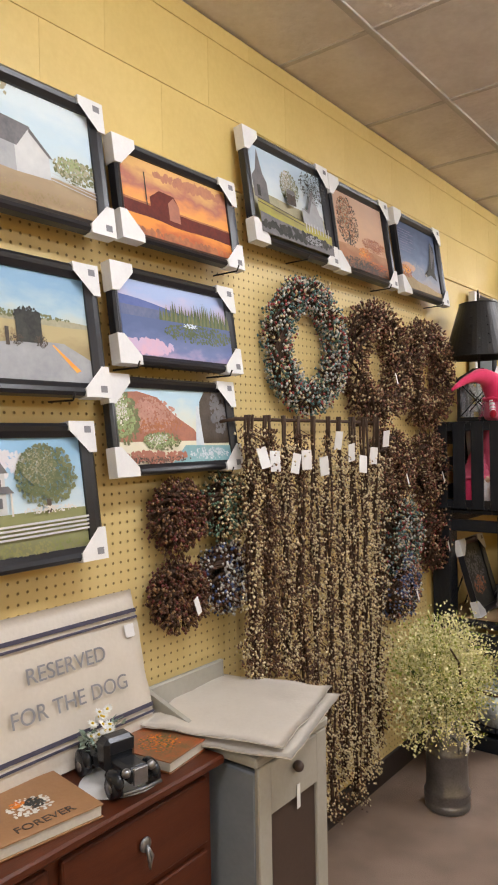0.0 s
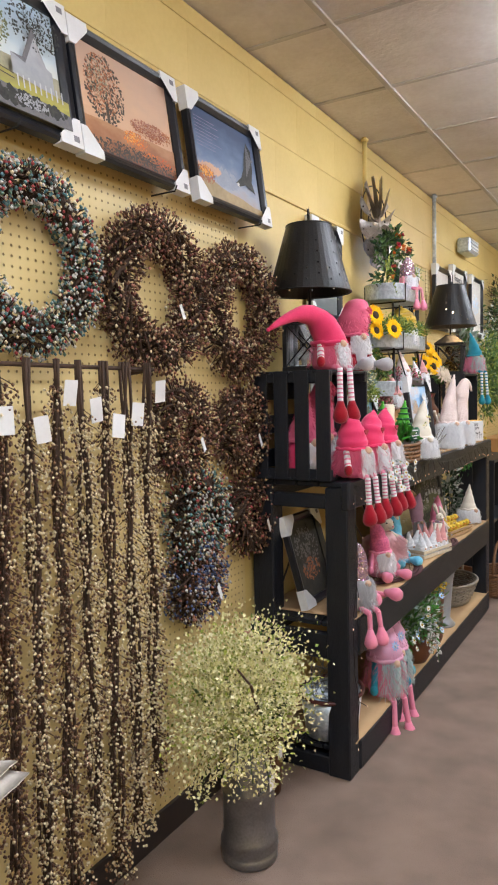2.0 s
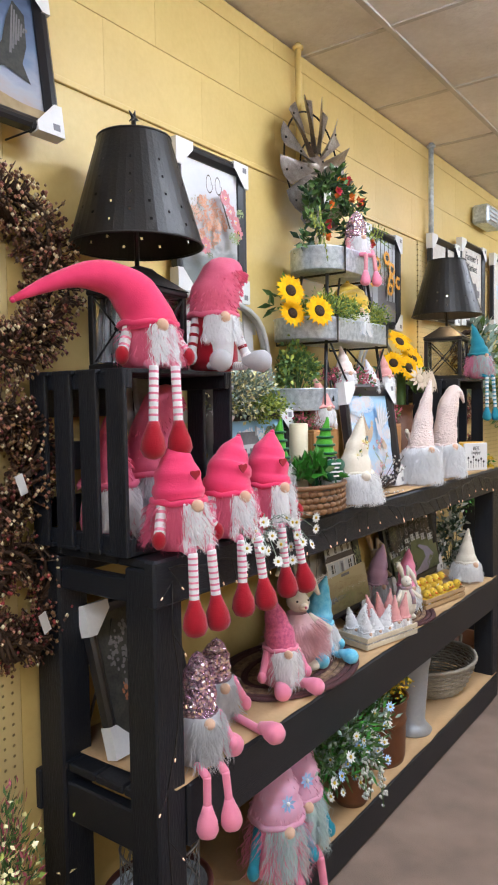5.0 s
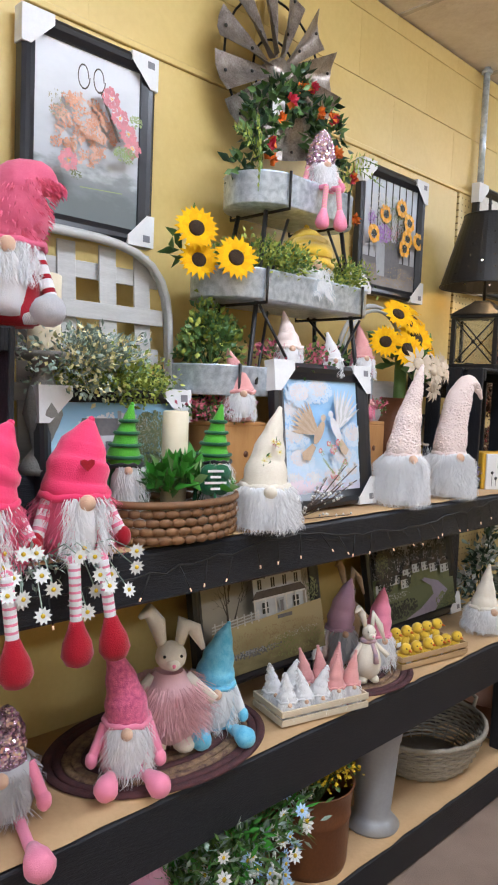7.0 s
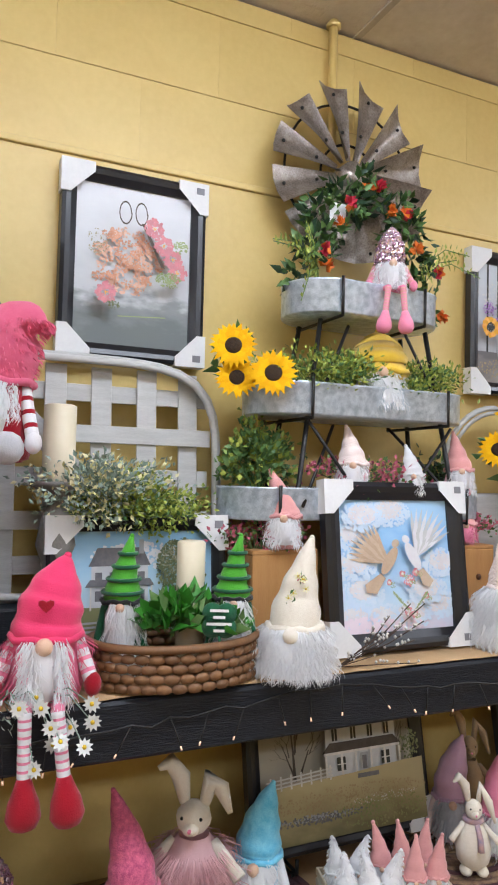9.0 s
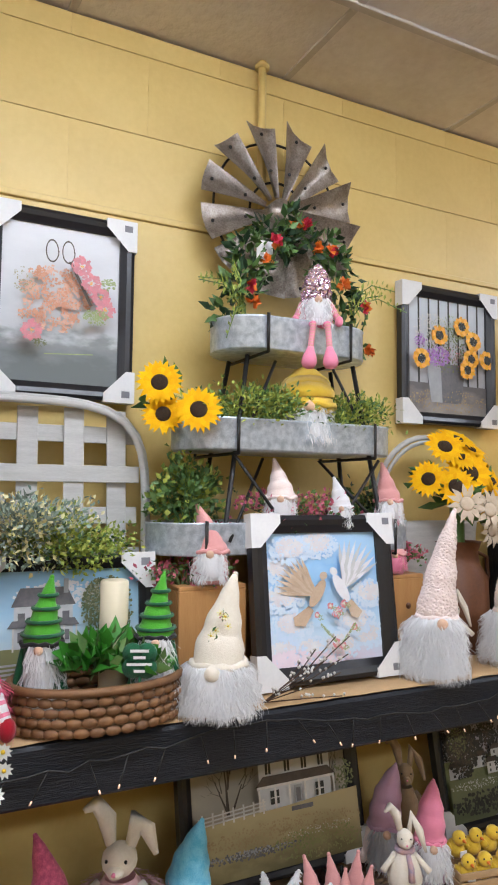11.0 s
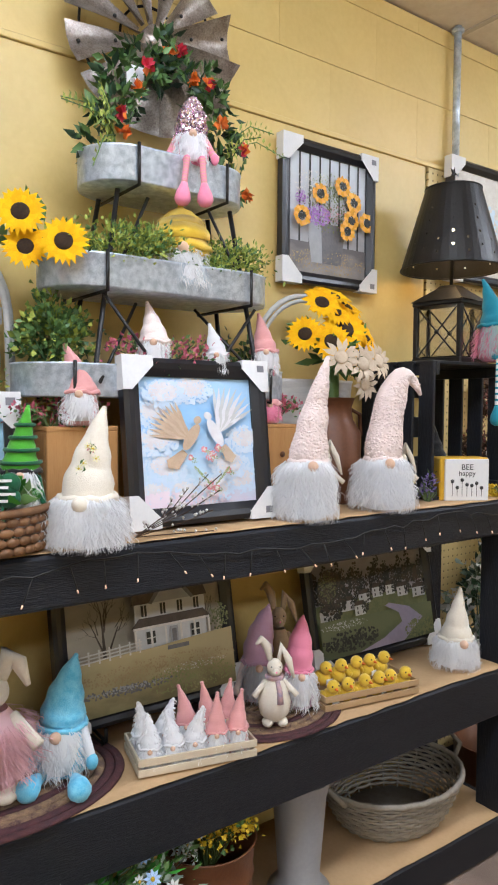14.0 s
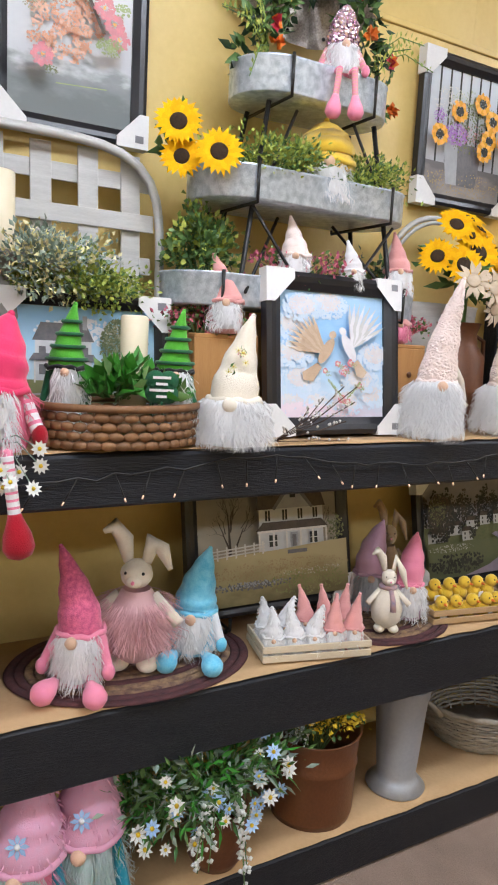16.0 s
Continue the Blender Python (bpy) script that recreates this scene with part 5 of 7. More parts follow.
def art_market(A):
    A.rect(0, 0, 1, 1, I_CREAM)
    for i in range(6):
        A.rect(0, i / 6, 1, i / 6 + .004, I_GREY)
    A.put([(.18, .52), (.72, .55), (.78, .46), (.9, .46), (.88, .36), (.76, .36), (.72, .22), (.66, .22), (.64, .34), (.36, .34), (.32, .22), (.26, .22), (.22, .36)], I_ROOF)


# ---- prints on the wall ----
LAND = "print in a black frame with white card corners, "
picture(LAND + "white church", .88, 1.93, .56, .335, .07, 8, art_church)
picture("red sunset barn print in a black frame with card corners", 1.422, 1.94, .476, .265, .07, 8, art_sunset, .028)
picture(LAND + "farm buildings", 1.968, 2.045, .49, .365, .07, 8, art_farm)
picture(LAND + "autumn trees", 2.452, 2.04, .462, .36, .07, 8, art_autumn)
picture("dark blue eagle print in a black frame with card corners", 2.978, 2.04, .475, .365, .07, 8, art_eagle)
picture(LAND + "country road", .865, 1.545, .54, .32, .07, 8, art_road)
picture(LAND + "mountain lake", 1.406, 1.632, .475, .255, .07, 8, art_lake, .028)
picture(LAND + "waterfall", 1.395, 1.353, .485, .255, .07, 8, art_falls, .028)
picture(LAND + "white farmhouse", .845, 1.165, .54, .325, .07, 8, art_white_house)
picture("flower basket print in a wide black frame with card corners", 3.825, 1.745, .345, .44, .028, 0, art_basket, .036)
picture("sunflower bucket print in a wide black frame with card corners", 5.012, 1.745, .385, .425, .028, 0, art_sunflowers, .036)
picture("pale print in a black frame with white card corners", 5.77, 1.83, .40, .43, .028, 0, art_plain_print)
mk = picture("white farm market sign with a cow, black frame", 6.21, 1.84, .42, .475, .028, 0, art_market)
picture("pale print in a black frame with white card corners", 6.78, 1.84, .42, .48, .028, 0, art_plain_print)


def words(text, size, at, parent, m, rx=90, rz=90, name="lettering"):
    c = bpy.data.curves.new(name, "FONT")
    c.body, c.size, c.align_x, c.extrude = text, size, "CENTER", .0004
    o = new(name, c)
    me = bpy.data.meshes.new_from_object(o)
    bpy.data.objects.remove(o)
    o = new(name, me)
    me.materials.append(m)
    o.parent = parent
    o.matrix_local = pose(*at, rx, 0, rz)
    return o


words("Farmer's", .062, (.0125, 0, .375), mk, I_INK)
words("Market", .062, (.0125, 0, .318), mk, I_INK)
words("Organic &", .042, (.0125, .01, .098), mk, I_INK)
words("Healthy", .042, (.0125, .01, .055), mk, I_INK)
for py, pz in ((1.62, 1.945), (2.0, 2.05), (2.6, 2.045), (3.12, 2.045), (1.22, 1.637), (1.02, 1.55), (.8, 1.935), (1.58, 1.637), (1.58, 1.358)):
    hk = B().tube([(.008, py, pz - .012), (.10, py, pz - .012), (.108, py, pz + .004)], .0025, 5)
    solid("peg_hook", hk, [M_METAL], "black wire hook in the pegboard", "hook", group="peg hooks")

# ---- wreaths ----
def berry(name, c, c2=None):
    return mat(name, c, c2, 0.35, 0, 60, 0.0, rand=.8)


Q_CREAM = berry("cream_berry", (0.82, 0.72, 0.48), (0.60, 0.48, 0.27))
Q_BROWN = berry("brown_berry", (0.13, 0.055, 0.028), (0.07, 0.03, 0.018))
Q_WINE = berry("wine_berry", (0.17, 0.035, 0.03), (0.08, 0.018, 0.016))
Q_GREEN = berry("green_berry", (0.12, 0.20, 0.13), (0.07, 0.13, 0.09))
Q_TEAL = berry("blue_green_berry", (0.14, 0.27, 0.27), (0.07, 0.16, 0.17))
Q_RED = berry("rose_berry", (0.48, 0.09, 0.09), (0.32, 0.05, 0.05))
Q_BLUE = berry("blue_berry", (0.11, 0.16, 0.34), (0.06, 0.09, 0.2))
Q_WHITE = berry("white_berry", (0.66, 0.64, 0.60), (0.5, 0.48, 0.44))
Q_TAN = berry("tan_berry", (0.33, 0.19, 0.09), (0.20, 0.11, 0.05))
Q_PEACH = berry("peach_berry", (0.5, 0.24, 0.16), (0.34, 0.14, 0.09))
MULTI = [Q_TEAL, Q_GREEN, Q_WHITE, Q_WHITE, Q_CREAM, Q_RED, Q_TEAL]
DARK = [Q_BROWN, Q_BROWN, Q_WINE, Q_TAN, Q_TAN, Q_CREAM, Q_PEACH]
wreath("wreath of teal, cream and red berries on pegboard", 2.06, 1.755, .235, .054, MULTI, 3000, 11)
wreath("large dark brown berry wreath", 2.55, 1.73, .25, .070, DARK, 3000, 12, tag=True, twigs=140)
wreath("large dark brown berry wreath", 3.03, 1.715, .245, .068, DARK, 3000, 13, twigs=140)
wreath("small brown berry wreath with twigs", 2.66, 1.305, .168, .060, DARK, 1500, 14, tag=True, twigs=140)
wreath("small brown berry wreath with twigs", 3.03, 1.295, .168, .058, DARK, 1500, 15, tag=True, twigs=140)
wreath("wreath of teal, cream and red berries", 2.74, 1.02, .165, .068, MULTI, 1600, 16)
wreath("grapevine wreath with few rosy berries", 3.08, .975, .16, .058, DARK + [Q_RED], 800, 17, tag=True, twigs=220)
wreath("wreath of blue and white berries", 2.72, .815, .15, .068, [Q_BLUE, Q_WHITE, Q_BLUE, Q_PEACH, Q_BROWN], 1600, 18, tag=True)
wreath("small brown berry wreath", 1.40, 1.235, .100, .047, [Q_BROWN, Q_BROWN, Q_TAN, Q_WINE], 1300, 19, twigs=140)
wreath("small green and cream berry wreath", 1.60, 1.245, .100, .046, [Q_GREEN, Q_CREAM, Q_GREEN, Q_TAN], 1300, 20)
wreath("small brown berry wreath", 1.40, 1.02, .102, .044, [Q_BROWN, Q_BROWN, Q_TAN, Q_WINE], 1300, 21, tag=True, twigs=140)
wreath("small white and grey berry wreath", 1.60, 1.035, .104, .048, [Q_WHITE, Q_BLUE, Q_BROWN, Q_WHITE], 1300, 22, tag=True)

# ---- berry garlands on a rod ----
rod = B().tube([(.02, 1.58, 1.49), (.12, 1.58, 1.50), (.125, 1.95, 1.497), (.12, 2.44, 1.494), (.02, 2.44, 1.485)], .006, 6)
solid("hanging_rod", rod, [M_TWIG], "dark metal rod hung with garlands", "rod")
for i in range(10):
    random.seed(50 + i)
    y = 1.625 + i * .085
    zb = .72 if i < 3 else (.30, .2, .14, .24, .12, .18, .27)[i - 3]
    g = thing("berry_garland", "long hanging garland of dark twigs and cream berries", "garland", (.125, y, 1.50), group="berry garlands")
    sb, bb = B(), B()
    for k in range(4):
        ph = U(0, 6.28)
        n = 26
        pts = [(.006 * math.sin(j * .5 + ph) + .02 * k / 4, .009 * math.cos(j * .45 + ph), .012 - (1.5 - zb - .04) * j / n) for j in range(n + 1)]
        sb.tube(pts, .0042, 4, 0)
    cream = (.45, .14, .5, .18, .62, .36, .68, .42, .72, .6)[i]
    for _ in range(1900):
        f = U(.04, 1) if cream < .5 else U(.1, 1)
        a = U(0, 6.28)
        s = U(.008, .040) * (1 + .35 * math.sin(f * 31 + i * 2))
        p = (s * math.cos(a) + .01, s * math.sin(a), -(1.5 - zb) * f)
        bb.bead(p, U(.0032, .0056), 0 if U(0, 1) < cream else random.choice((1, 2, 2, 2)))
        if U(0, 1) < .16:
            sb.tube([(p[0] * .2, p[1] * .2, p[2] + .02), p], .0012, 3, 0, cap=False)
    part("stem", sb, [M_TWIG], g)
    tagged(part("berries", bb, [Q_CREAM, Q_TAN, Q_BROWN], g), kind="stuff")
    part("price_tag", B().box((.045, U(-.02, .02), -.06 - U(0, .11)), (.0015, .036, .062), 0, .0004, Euler((U(-.2, .2), U(-.3, .2), U(-.5, .1))).to_matrix()), [M_CARD], g)

# ---- dresser and small cabinet ----
M_CHERRY = wood("red_brown_cherry_wood", (0.11, 0.028, 0.011), (0.06, 0.015, 0.007), "Y", 5, 0.35)
M_GREYPAINT = mat("grey_green_paint", (0.40, 0.385, 0.33), (0.33, 0.315, 0.265), 0.55, 0, 8, 0.08)
M_BLUEGREY = mat("blue_grey_paint", (0.24, 0.27, 0.30), (0.19, 0.215, 0.24), 0.55, 0, 8, 0.08)
M_BROWNP = mat("dark_brown_panel", (0.07, 0.045, 0.035), (0.05, 0.032, 0.025), 0.5, 0, 14, 0.05)
ds = thing("dresser", "red-brown wooden dresser with brass drop handles", "dresser", (0, 0, 0))
part("top", B().box((.165, .80, .690), (.31, .94, .022), 0, .006), [M_CHERRY], ds)
part("body", B().box((.155, .80, .352), (.27, .90, .648), 0, .004), [M_CHERRY], ds)
for k in range(2):
    yc = .58 + k * .44
    dr = part("drawer", B().box((.296, yc, .585), (.016, .41, .15), 0, .004), [M_CHERRY], ds)
    hb = B().ball((.310, yc, .60), (.006, .016, .016), 0)
    hb.tube([(.314, yc, .60), (.325, yc - .005, .58), (.322, yc, .555), (.325, yc + .005, .58), (.314, yc, .60)], .004, 6)
    part("handle", hb, [M_GALVD], dr)
    do = part("door", B().box((.294, yc, .26), (.014, .41, .46), 0, .004), [M_CHERRY], ds)
    part("panel", B().box((.303, yc, .26), (.008, .27, .32), 0, .006), [M_CHERRY], do)
    part("knob", B().ball((.312, yc + (.17 if k == 0 else -.17), .44), .013, 0), [M_CHERRY], do)
cbn = thing("small_cabinet", "grey painted small cabinet with a dark door panel", "cabinet", (0, 0, 0))
cx0, cx1, cy0, cy1, cz = .03, .40, 1.285, 1.59, .705
part("body", B().box(((cx0 + cx1) / 2, (cy0 + cy1) / 2, cz / 2 - .02), (cx1 - cx0 - .02, cy1 - cy0 - .01, cz - .04), 0, .004), [M_BLUEGREY], cbn)
part("top", B().box(((cx0 + cx1) / 2 + .004, (cy0 + cy1) / 2, cz - .012), (cx1 - cx0, cy1 - cy0 + .01, .024), 0, .005), [M_GREYPAINT], cbn)
part("splashback", B().box((cx0 + .012, (cy0 + cy1) / 2, cz + .045), (.016, cy1 - cy0, .09), 0, .008), [M_GREYPAINT], cbn)
part("side_guard", B().plate([(cx0 + .02, cy0 + .004, cz + .001), (cx0 + .25, cy0 + .004, cz + .001), (cx0 + .2, cy0 + .004, cz + .03), (cx0 + .02, cy0 + .004, cz + .088)], .014), [M_GREYPAINT], cbn)
fr = B()
fr.box((cx1 - .004, cy0 + .03, .35), (.014, .05, .66), 0)
fr.box((cx1 - .004, cy1 - .03, .35), (.014, .05, .66), 0)
fr.box((cx1 - .004, (cy0 + cy1) / 2, .615), (.014, .205, .125), 0)
fr.box((cx1 - .004, (cy0 + cy1) / 2, .06), (.014, .205, .09), 0)
dr = part("door", fr, [M_GREYPAINT], cbn)
part("panel", B().box((cx1 - .009, (cy0 + cy1) / 2, .33), (.008, .21, .46), 0), [M_BROWNP], dr)
part("knob", B().ball((cx1 + .014, (cy0 + cy1) / 2, .635), .014, 0), [M_BROWNP], dr)
part("price_tag", B().box((cx1 + .006, (cy0 + cy1) / 2 + .01, .555), (.001, .014, .06), 0, .0003), [M_CARD], dr)


def soft_pad(b, c, s, m=0, seed=1, n=14, amp=.006):
    """A folded cloth: a thin pad with rounded, rumpled faces."""
    vs, fs = [], []
    for side in (1, -1):
        for i in range(n + 1):
            for j in range(n + 1):
                u, v = i / n * 2 - 1, j / n * 2 - 1
                e = (1 - u ** 8) * (1 - v ** 8)
                z = side * s[2] / 2 * max(e, .02) ** .4 + amp * noise.noise((u * 2.3, v * 2.3, seed)) + amp * .5 * noise.noise((u * 7, v * 7, seed))
                vs.append((c[0] + u * s[0] / 2 * (1 + .02 * noise.noise((v * 3, seed, 1))), c[1] + v * s[1] / 2 * (1 + .02 * noise.noise((u * 3, seed, 2))), c[2] + z))
    k = (n + 1) ** 2
    for i in range(n):
        for j in range(n):
            a = i * (n + 1) + j
            fs += [(a, a + n + 1, a + n + 2, a + 1), (k + a, k + a + 1, k + a + n + 2, k + a + n + 1)]
    rim = [i * (n + 1) for i in range(n)] + [n * (n + 1) + j for j in range(n)] + [i * (n + 1) + n for i in range(n, 0, -1)] + list(range(n, 0, -1))
    for i in range(len(rim)):
        a, d = rim[i], rim[(i + 1) % len(rim)]
        fs.append((a, d, k + d, k + a))
    return b.add(vs, fs, m)


M_LINEN = mat("natural_linen_in_plastic", (0.62, 0.57, 0.50), (0.54, 0.49, 0.42), 0.35, 0, 10, 0.15)
M_STRIPE = mat("navy_stripe", (0.06, 0.055, 0.09), None, 0.7)
tw = thing("folded_cloths", "two folded cream linen cloths in plastic on the cabinet", "cloth", (.235, 1.455, cz), 16)
part("cloth", soft_pad(B(), (0, 0, .014), (.40, .43, .016), 0, 3, 20, .005), [M_LINEN], tw)
part("cloth", soft_pad(B(), (-.01, .005, .034), (.375, .415, .016), 0, 5, 20, .005), [M_LINEN], tw)
pl = thing("printed_towel", "cream cloth pack reading Reserved for the dog", "towel", (.10, 1.02, .702), ry=-14)
pb = soft_pad(B(), (0, 0, 0), (.36, .60, .02), 0, 8, 16, .004)
pb.v = [(-z_ * 1.0, y_ - .06, x_ + .185) for x_, y_, z_ in pb.v]
part("cloth", pb, [M_LINEN], pl)
for zz in (.295, .312, .075, .058):
    part("stripe", B().box((.0165, -.06, zz), (.0012, .585, .006 if zz in (.295, .058) else .010), 0, .0003), [M_STRIPE], pl)
words("RESERVED", .050, (.0185, .0, .215), pl, M_TAGINK)
words("FOR THE DOG", .050, (.0185, .0, .135), pl, M_TAGINK)
part("label", B().box((.0165, .2, .265), (.0012, .03, .032), 0, .0003), [M_CARD], pl)
M_COVER = mat("tan_book_cover", (0.36, 0.19, 0.085), (0.28, 0.14, 0.06), 0.5, 0, 10, 0.1)
M_COVER2 = mat("painted_book_cover", (0.42, 0.10, 0.03), (0.12, 0.10, 0.05), 0.35, 0, 30, 0.03, amount=1.0)
M_PAGE = mat("book_pages", (0.62, 0.58, 0.50), None, 0.8)
for lab, c, s, rz, m in (("tan boxed book with a printed girl on the dresser", (.19, .82, .702), (.20, .22), -8, M_COVER), ("glossy book with a red and green cover", (.185, 1.175, .702), (.19, .14), 8, M_COVER2)):
    bk = thing("book", lab, "book", c, rz, "books on the dresser")
    part("pages", B().box((0, 0, .013), (s[0] - .006, s[1] - .006, .02), 0, .001), [M_PAGE], bk)
    part("cover", B().box((0, 0, .0255), (s[0], s[1], .003), 0, .001), [m], bk)
    part("cover", B().box((0, 0, .0015), (s[0], s[1], .003), 0, .001), [m], bk)
    A = Art(s[1] * .7, s[0] * .55, 0)
    if m is M_COVER:
        A.dabs(.5, .5, .3, .35, I_CREAM, 40, .06)
        A.dabs(.6, .55, .14, .2, I_DARK, 30, .05)
        A.dabs(.4, .7, .1, .1, I_SUNSET, 15, .05)
    else:
        A.dabs(.5, .5, .5, .5, I_SUNSET, 40, .07)
        A.dabs(.5, .5, .5, .5, I_TREE, 40, .06)
    A.b.v = [(.06 - z_, y_, .0275 + x_) for x_, y_, z_ in A.b.v]
    part("cover_print", A.b, A.mats, bk)
    if m is M_COVER:
        words("FOREVER", .03, (.08, 0, .0275), bk, M_BROWNP, 0)
# toy car on a doily
M_CARP = mat("black_tin_toy_paint", (0.012, 0.014, 0.018), (0.022, 0.024, 0.028), 0.2, 0.2, 20, 0.03)
solid("lace_doily", B().lathe([(.0, 0), (.06, .001), (.075, .002), (.085, .0015)], 24, 0, at=(0, 0, .001), wob=.06), [M_CARD], "white crocheted doily under a toy car", "doily", (.215, 1.03, .702))
car = thing("toy_truck", "black antique tin toy truck carrying white flowers", "toy", (.215, 1.03, .705), -12)
hb = B().box((.055, 0, .045), (.08, .052, .035), 0, .014).box((-.005, 0, .062), (.05, .075, .075), 0, .014)
hb.box((-.07, 0, .042), (.09, .08, .035), 0, .008)
part("body", hb, [M_CARP], car)
part("windscreen", B().box((.022, 0, .082), (.003, .058, .026), 0, .001), [M_FRAME], car)
part("grille", B().box((.097, 0, .044), (.006, .034, .036), 0, .004), [M_GALVD], car)
part("bumper", B().tube([(.104, -.045, .022), (.11, 0, .022), (.104, .045, .022)], .004, 6), [M_GALVD], car)
for s in (-1, 1):
    part("headlight", B().ball((.09, s * .03, .055), .010, 0), [M_GALVD], car)
    for xx in (.065, -.07):
        part("mudguard", B().ball((xx, s * .044, .036), (.034, .014, .022), 0), [M_CARP], car)
        wh = part("wheel", B().tube([(xx, s * .036, .022), (xx, s * .056, .022)], .022, 14), [M_FRAME], car)
        part("rim", B().tube([(xx, s * .055, .022), (xx, s * .058, .022)], .011, 10), [M_GALVD], wh)
random.seed(61)
fl = B()
for _ in range(16):
    daisy(fl, (U(-.03, .03), U(-.03, .03), U(.0, .06)), (U(-.5, 1), U(-1, 1), 1), .014, 0, 1)
foliage(fl, (0, 0, .01), (.04, .04, .03), 60, .02, [2])
solid("flower_bunch", fl, [M_PETAL, M_YELFL, M_SAGE], "small bunch of white artificial flowers in the toy truck", "flowers", (.145, 1.05, .77))

# ---- milk can with blossom ----
can = thing("milk_can", "dull galvanised milk can standing on the carpet", "milk can", (.30, 2.62, 0))
prof = [(.0, .0), (.080, .0), (.086, .008), (.086, .03), (.080, .034), (.089, .045), (.080, .056), (.089, .066), (.080, .078), (.079, .215), (.084, .222), (.079, .23), (.074, .27), (.060, .31), (.052, .325), (.056, .35), (.062, .352), (.05, .352), (.045, .33)]
part("body", B().lathe(prof, 28), [M_GALVD], can)
part("handle", B().tube([(.05, -.06, .30), (.075, -.075, .295), (.078, -.072, .25), (.074, -.03, .24)], .004, 6), [M_GALVD], can)
part("price_tag", B().box((.088, -.01, .26), (.0012, .03, .042), 0, .0004), [M_CARD], can)
random.seed(71)
bq = thing("blossom_bouquet", "large bunch of pale yellow-green artificial blossom in a milk can", "flowers", (.30, 2.60, .352))
lb, fb_ = B(), B()
foliage(fb_, (-.0, -.03, .17), (.18, .25, .20), 11500, .0118, [0, 0, 0, 0, 0, 1], .8, stems=0)
foliage(lb, (-.01, -.02, .18), (.16, .20, .17), 500, .018, [1, 1], .4, stems=120, stem_m=0, root=(0, 0, -.01))
for k in range(14):
    a = U(0, 6.28)
    e = Vector((.17 * math.cos(a), .2 * math.sin(a), U(-.06, .12)))
    lb.tube([(0, 0, .03), e * .6 + Vector((0, 0, .1)), e], .0015, 3, 0, cap=False)
    for _ in range(30):
        fb_.leaf(e + Vector((U(-.03, .03), U(-.03, .03), U(-.04, .04))), (U(-1, 1), U(-1, 1), U(-1, 1)), .012, .009, 0)
part("stem", lb, [M_STEM, M_LIME], bq)
tagged(part("blossom", fb_, [M_CREAMFL, M_LIME], bq), kind="stuff")
part("twig", B().tube([(0, -.02, .02), (.10, -.08, .17), (.13, -.17, .28), (.12, -.22, .34)], [.005, .005, .004, .003], 6), [M_TWIG], bq)
bk2 = thing("rust_pail", "rust-brown tin pail beside the black shelf", "bucket", (.15, 2.96, 0))
part("body", B().lathe([(0, .0), (.07, .0), (.085, .2), (.09, .205), (.082, .2), (.066, .01)], 24), [M_TERRA], bk2)
part("price_tag", B().box((.088, -.02, .17), (.0012, .03, .05), 0, .0004), [M_CARD], bk2)
random.seed(72)
hl = B()
foliage(hl, (0, 0, .23), (.07, .07, .20), 700, .03, [0, 0, 1], .18, .8, stems=30, stem_m=0, root=(0, 0, .02))
solid("green_sprigs", hl, [M_GREEN, M_PINKFL], "upright green sprigs with pink tips in a pail", "plant", (.15, 2.96, .18))


# ---- top of the shelf: crates, lamps ----
crate("black slatted crate standing on the display shelf", .05, .36, 3.13, 3.50, TOPZ, 1.50, M_BLACKZ)
crate("black slatted crate with a lamp on it", .05, .34, 5.15, 5.495, TOPZ + .006, 1.515, M_BLACKZ)
lamp("unlit black lantern lamp with a punched tin shade", .18, 3.36, 1.502, False)
lamp("lit black lantern lamp with a punched tin shade", .19, 5.41, 1.517, True)
Z1 = TOPZ + .006
gnome("hot pink gnome with a long drooping hat sitting on a crate", (.30, 3.27, 1.502), .20, .13, F_HOT, F_WHITE, F_ROSE, -20, (.0, -.30), legs=F_PINK, boots=F_RED, arms=F_PINK, mitts=F_RED,
      fluffy=True, lift=.12, stripes=F_WHITE, seed=2, droop=.75, hat_from=.5, leg_out=.03, beard_w=45)
gnome("gnome with a shaggy rose hat and red patterned jumper", (.29, 3.515, 1.502), .255, .125, F_ROSE, F_WHITE, F_RED, -25, (.0, .085), arms=F_RED, mitts=F_WHITE, stripes=F_WHITE, furry_hat=True, seed=3, droop=.35, beard_n=420, hat_from=.56, plump=2.6, beard_w=60, beard_long=.55,
      legs=F_GREY, boots=F_GREY, sit=True)
for i, (y, x) in enumerate(((3.255, .395), (3.425, .395), (3.60, .39))):
    gnome("hot pink sitting gnome with striped legs and red boots", (x, y, Z1), (.235, .235, .24)[i], .125, F_HOT, F_WHITE, F_ROSE, -12, (-.01, (0, .05, .03)[i]), legs=F_PINK, boots=F_RED, arms=F_PINK, mitts=F_RED,
          fluffy=True, lift=.095, stripes=F_WHITE, seed=4 + i, group="pink sitting gnomes", leg_out=.035, hat_w=.92, hat_from=.46, plump=2.6, beard_w=42)
    hb = B()
    hb.plate([(0, .014 * (16 * math.sin(k * .449) ** 3) / 17, .013 * (13 * math.cos(k * .449) - 5 * math.cos(k * .898) - 2 * math.cos(k * 1.347)) / 17) for k in range(14)], .003)
    solid("heart_patch", hb, [F_RED], "small red felt heart on a gnome's hat", "patch", (x + .060, y - .012, Z1 + .168), -12)
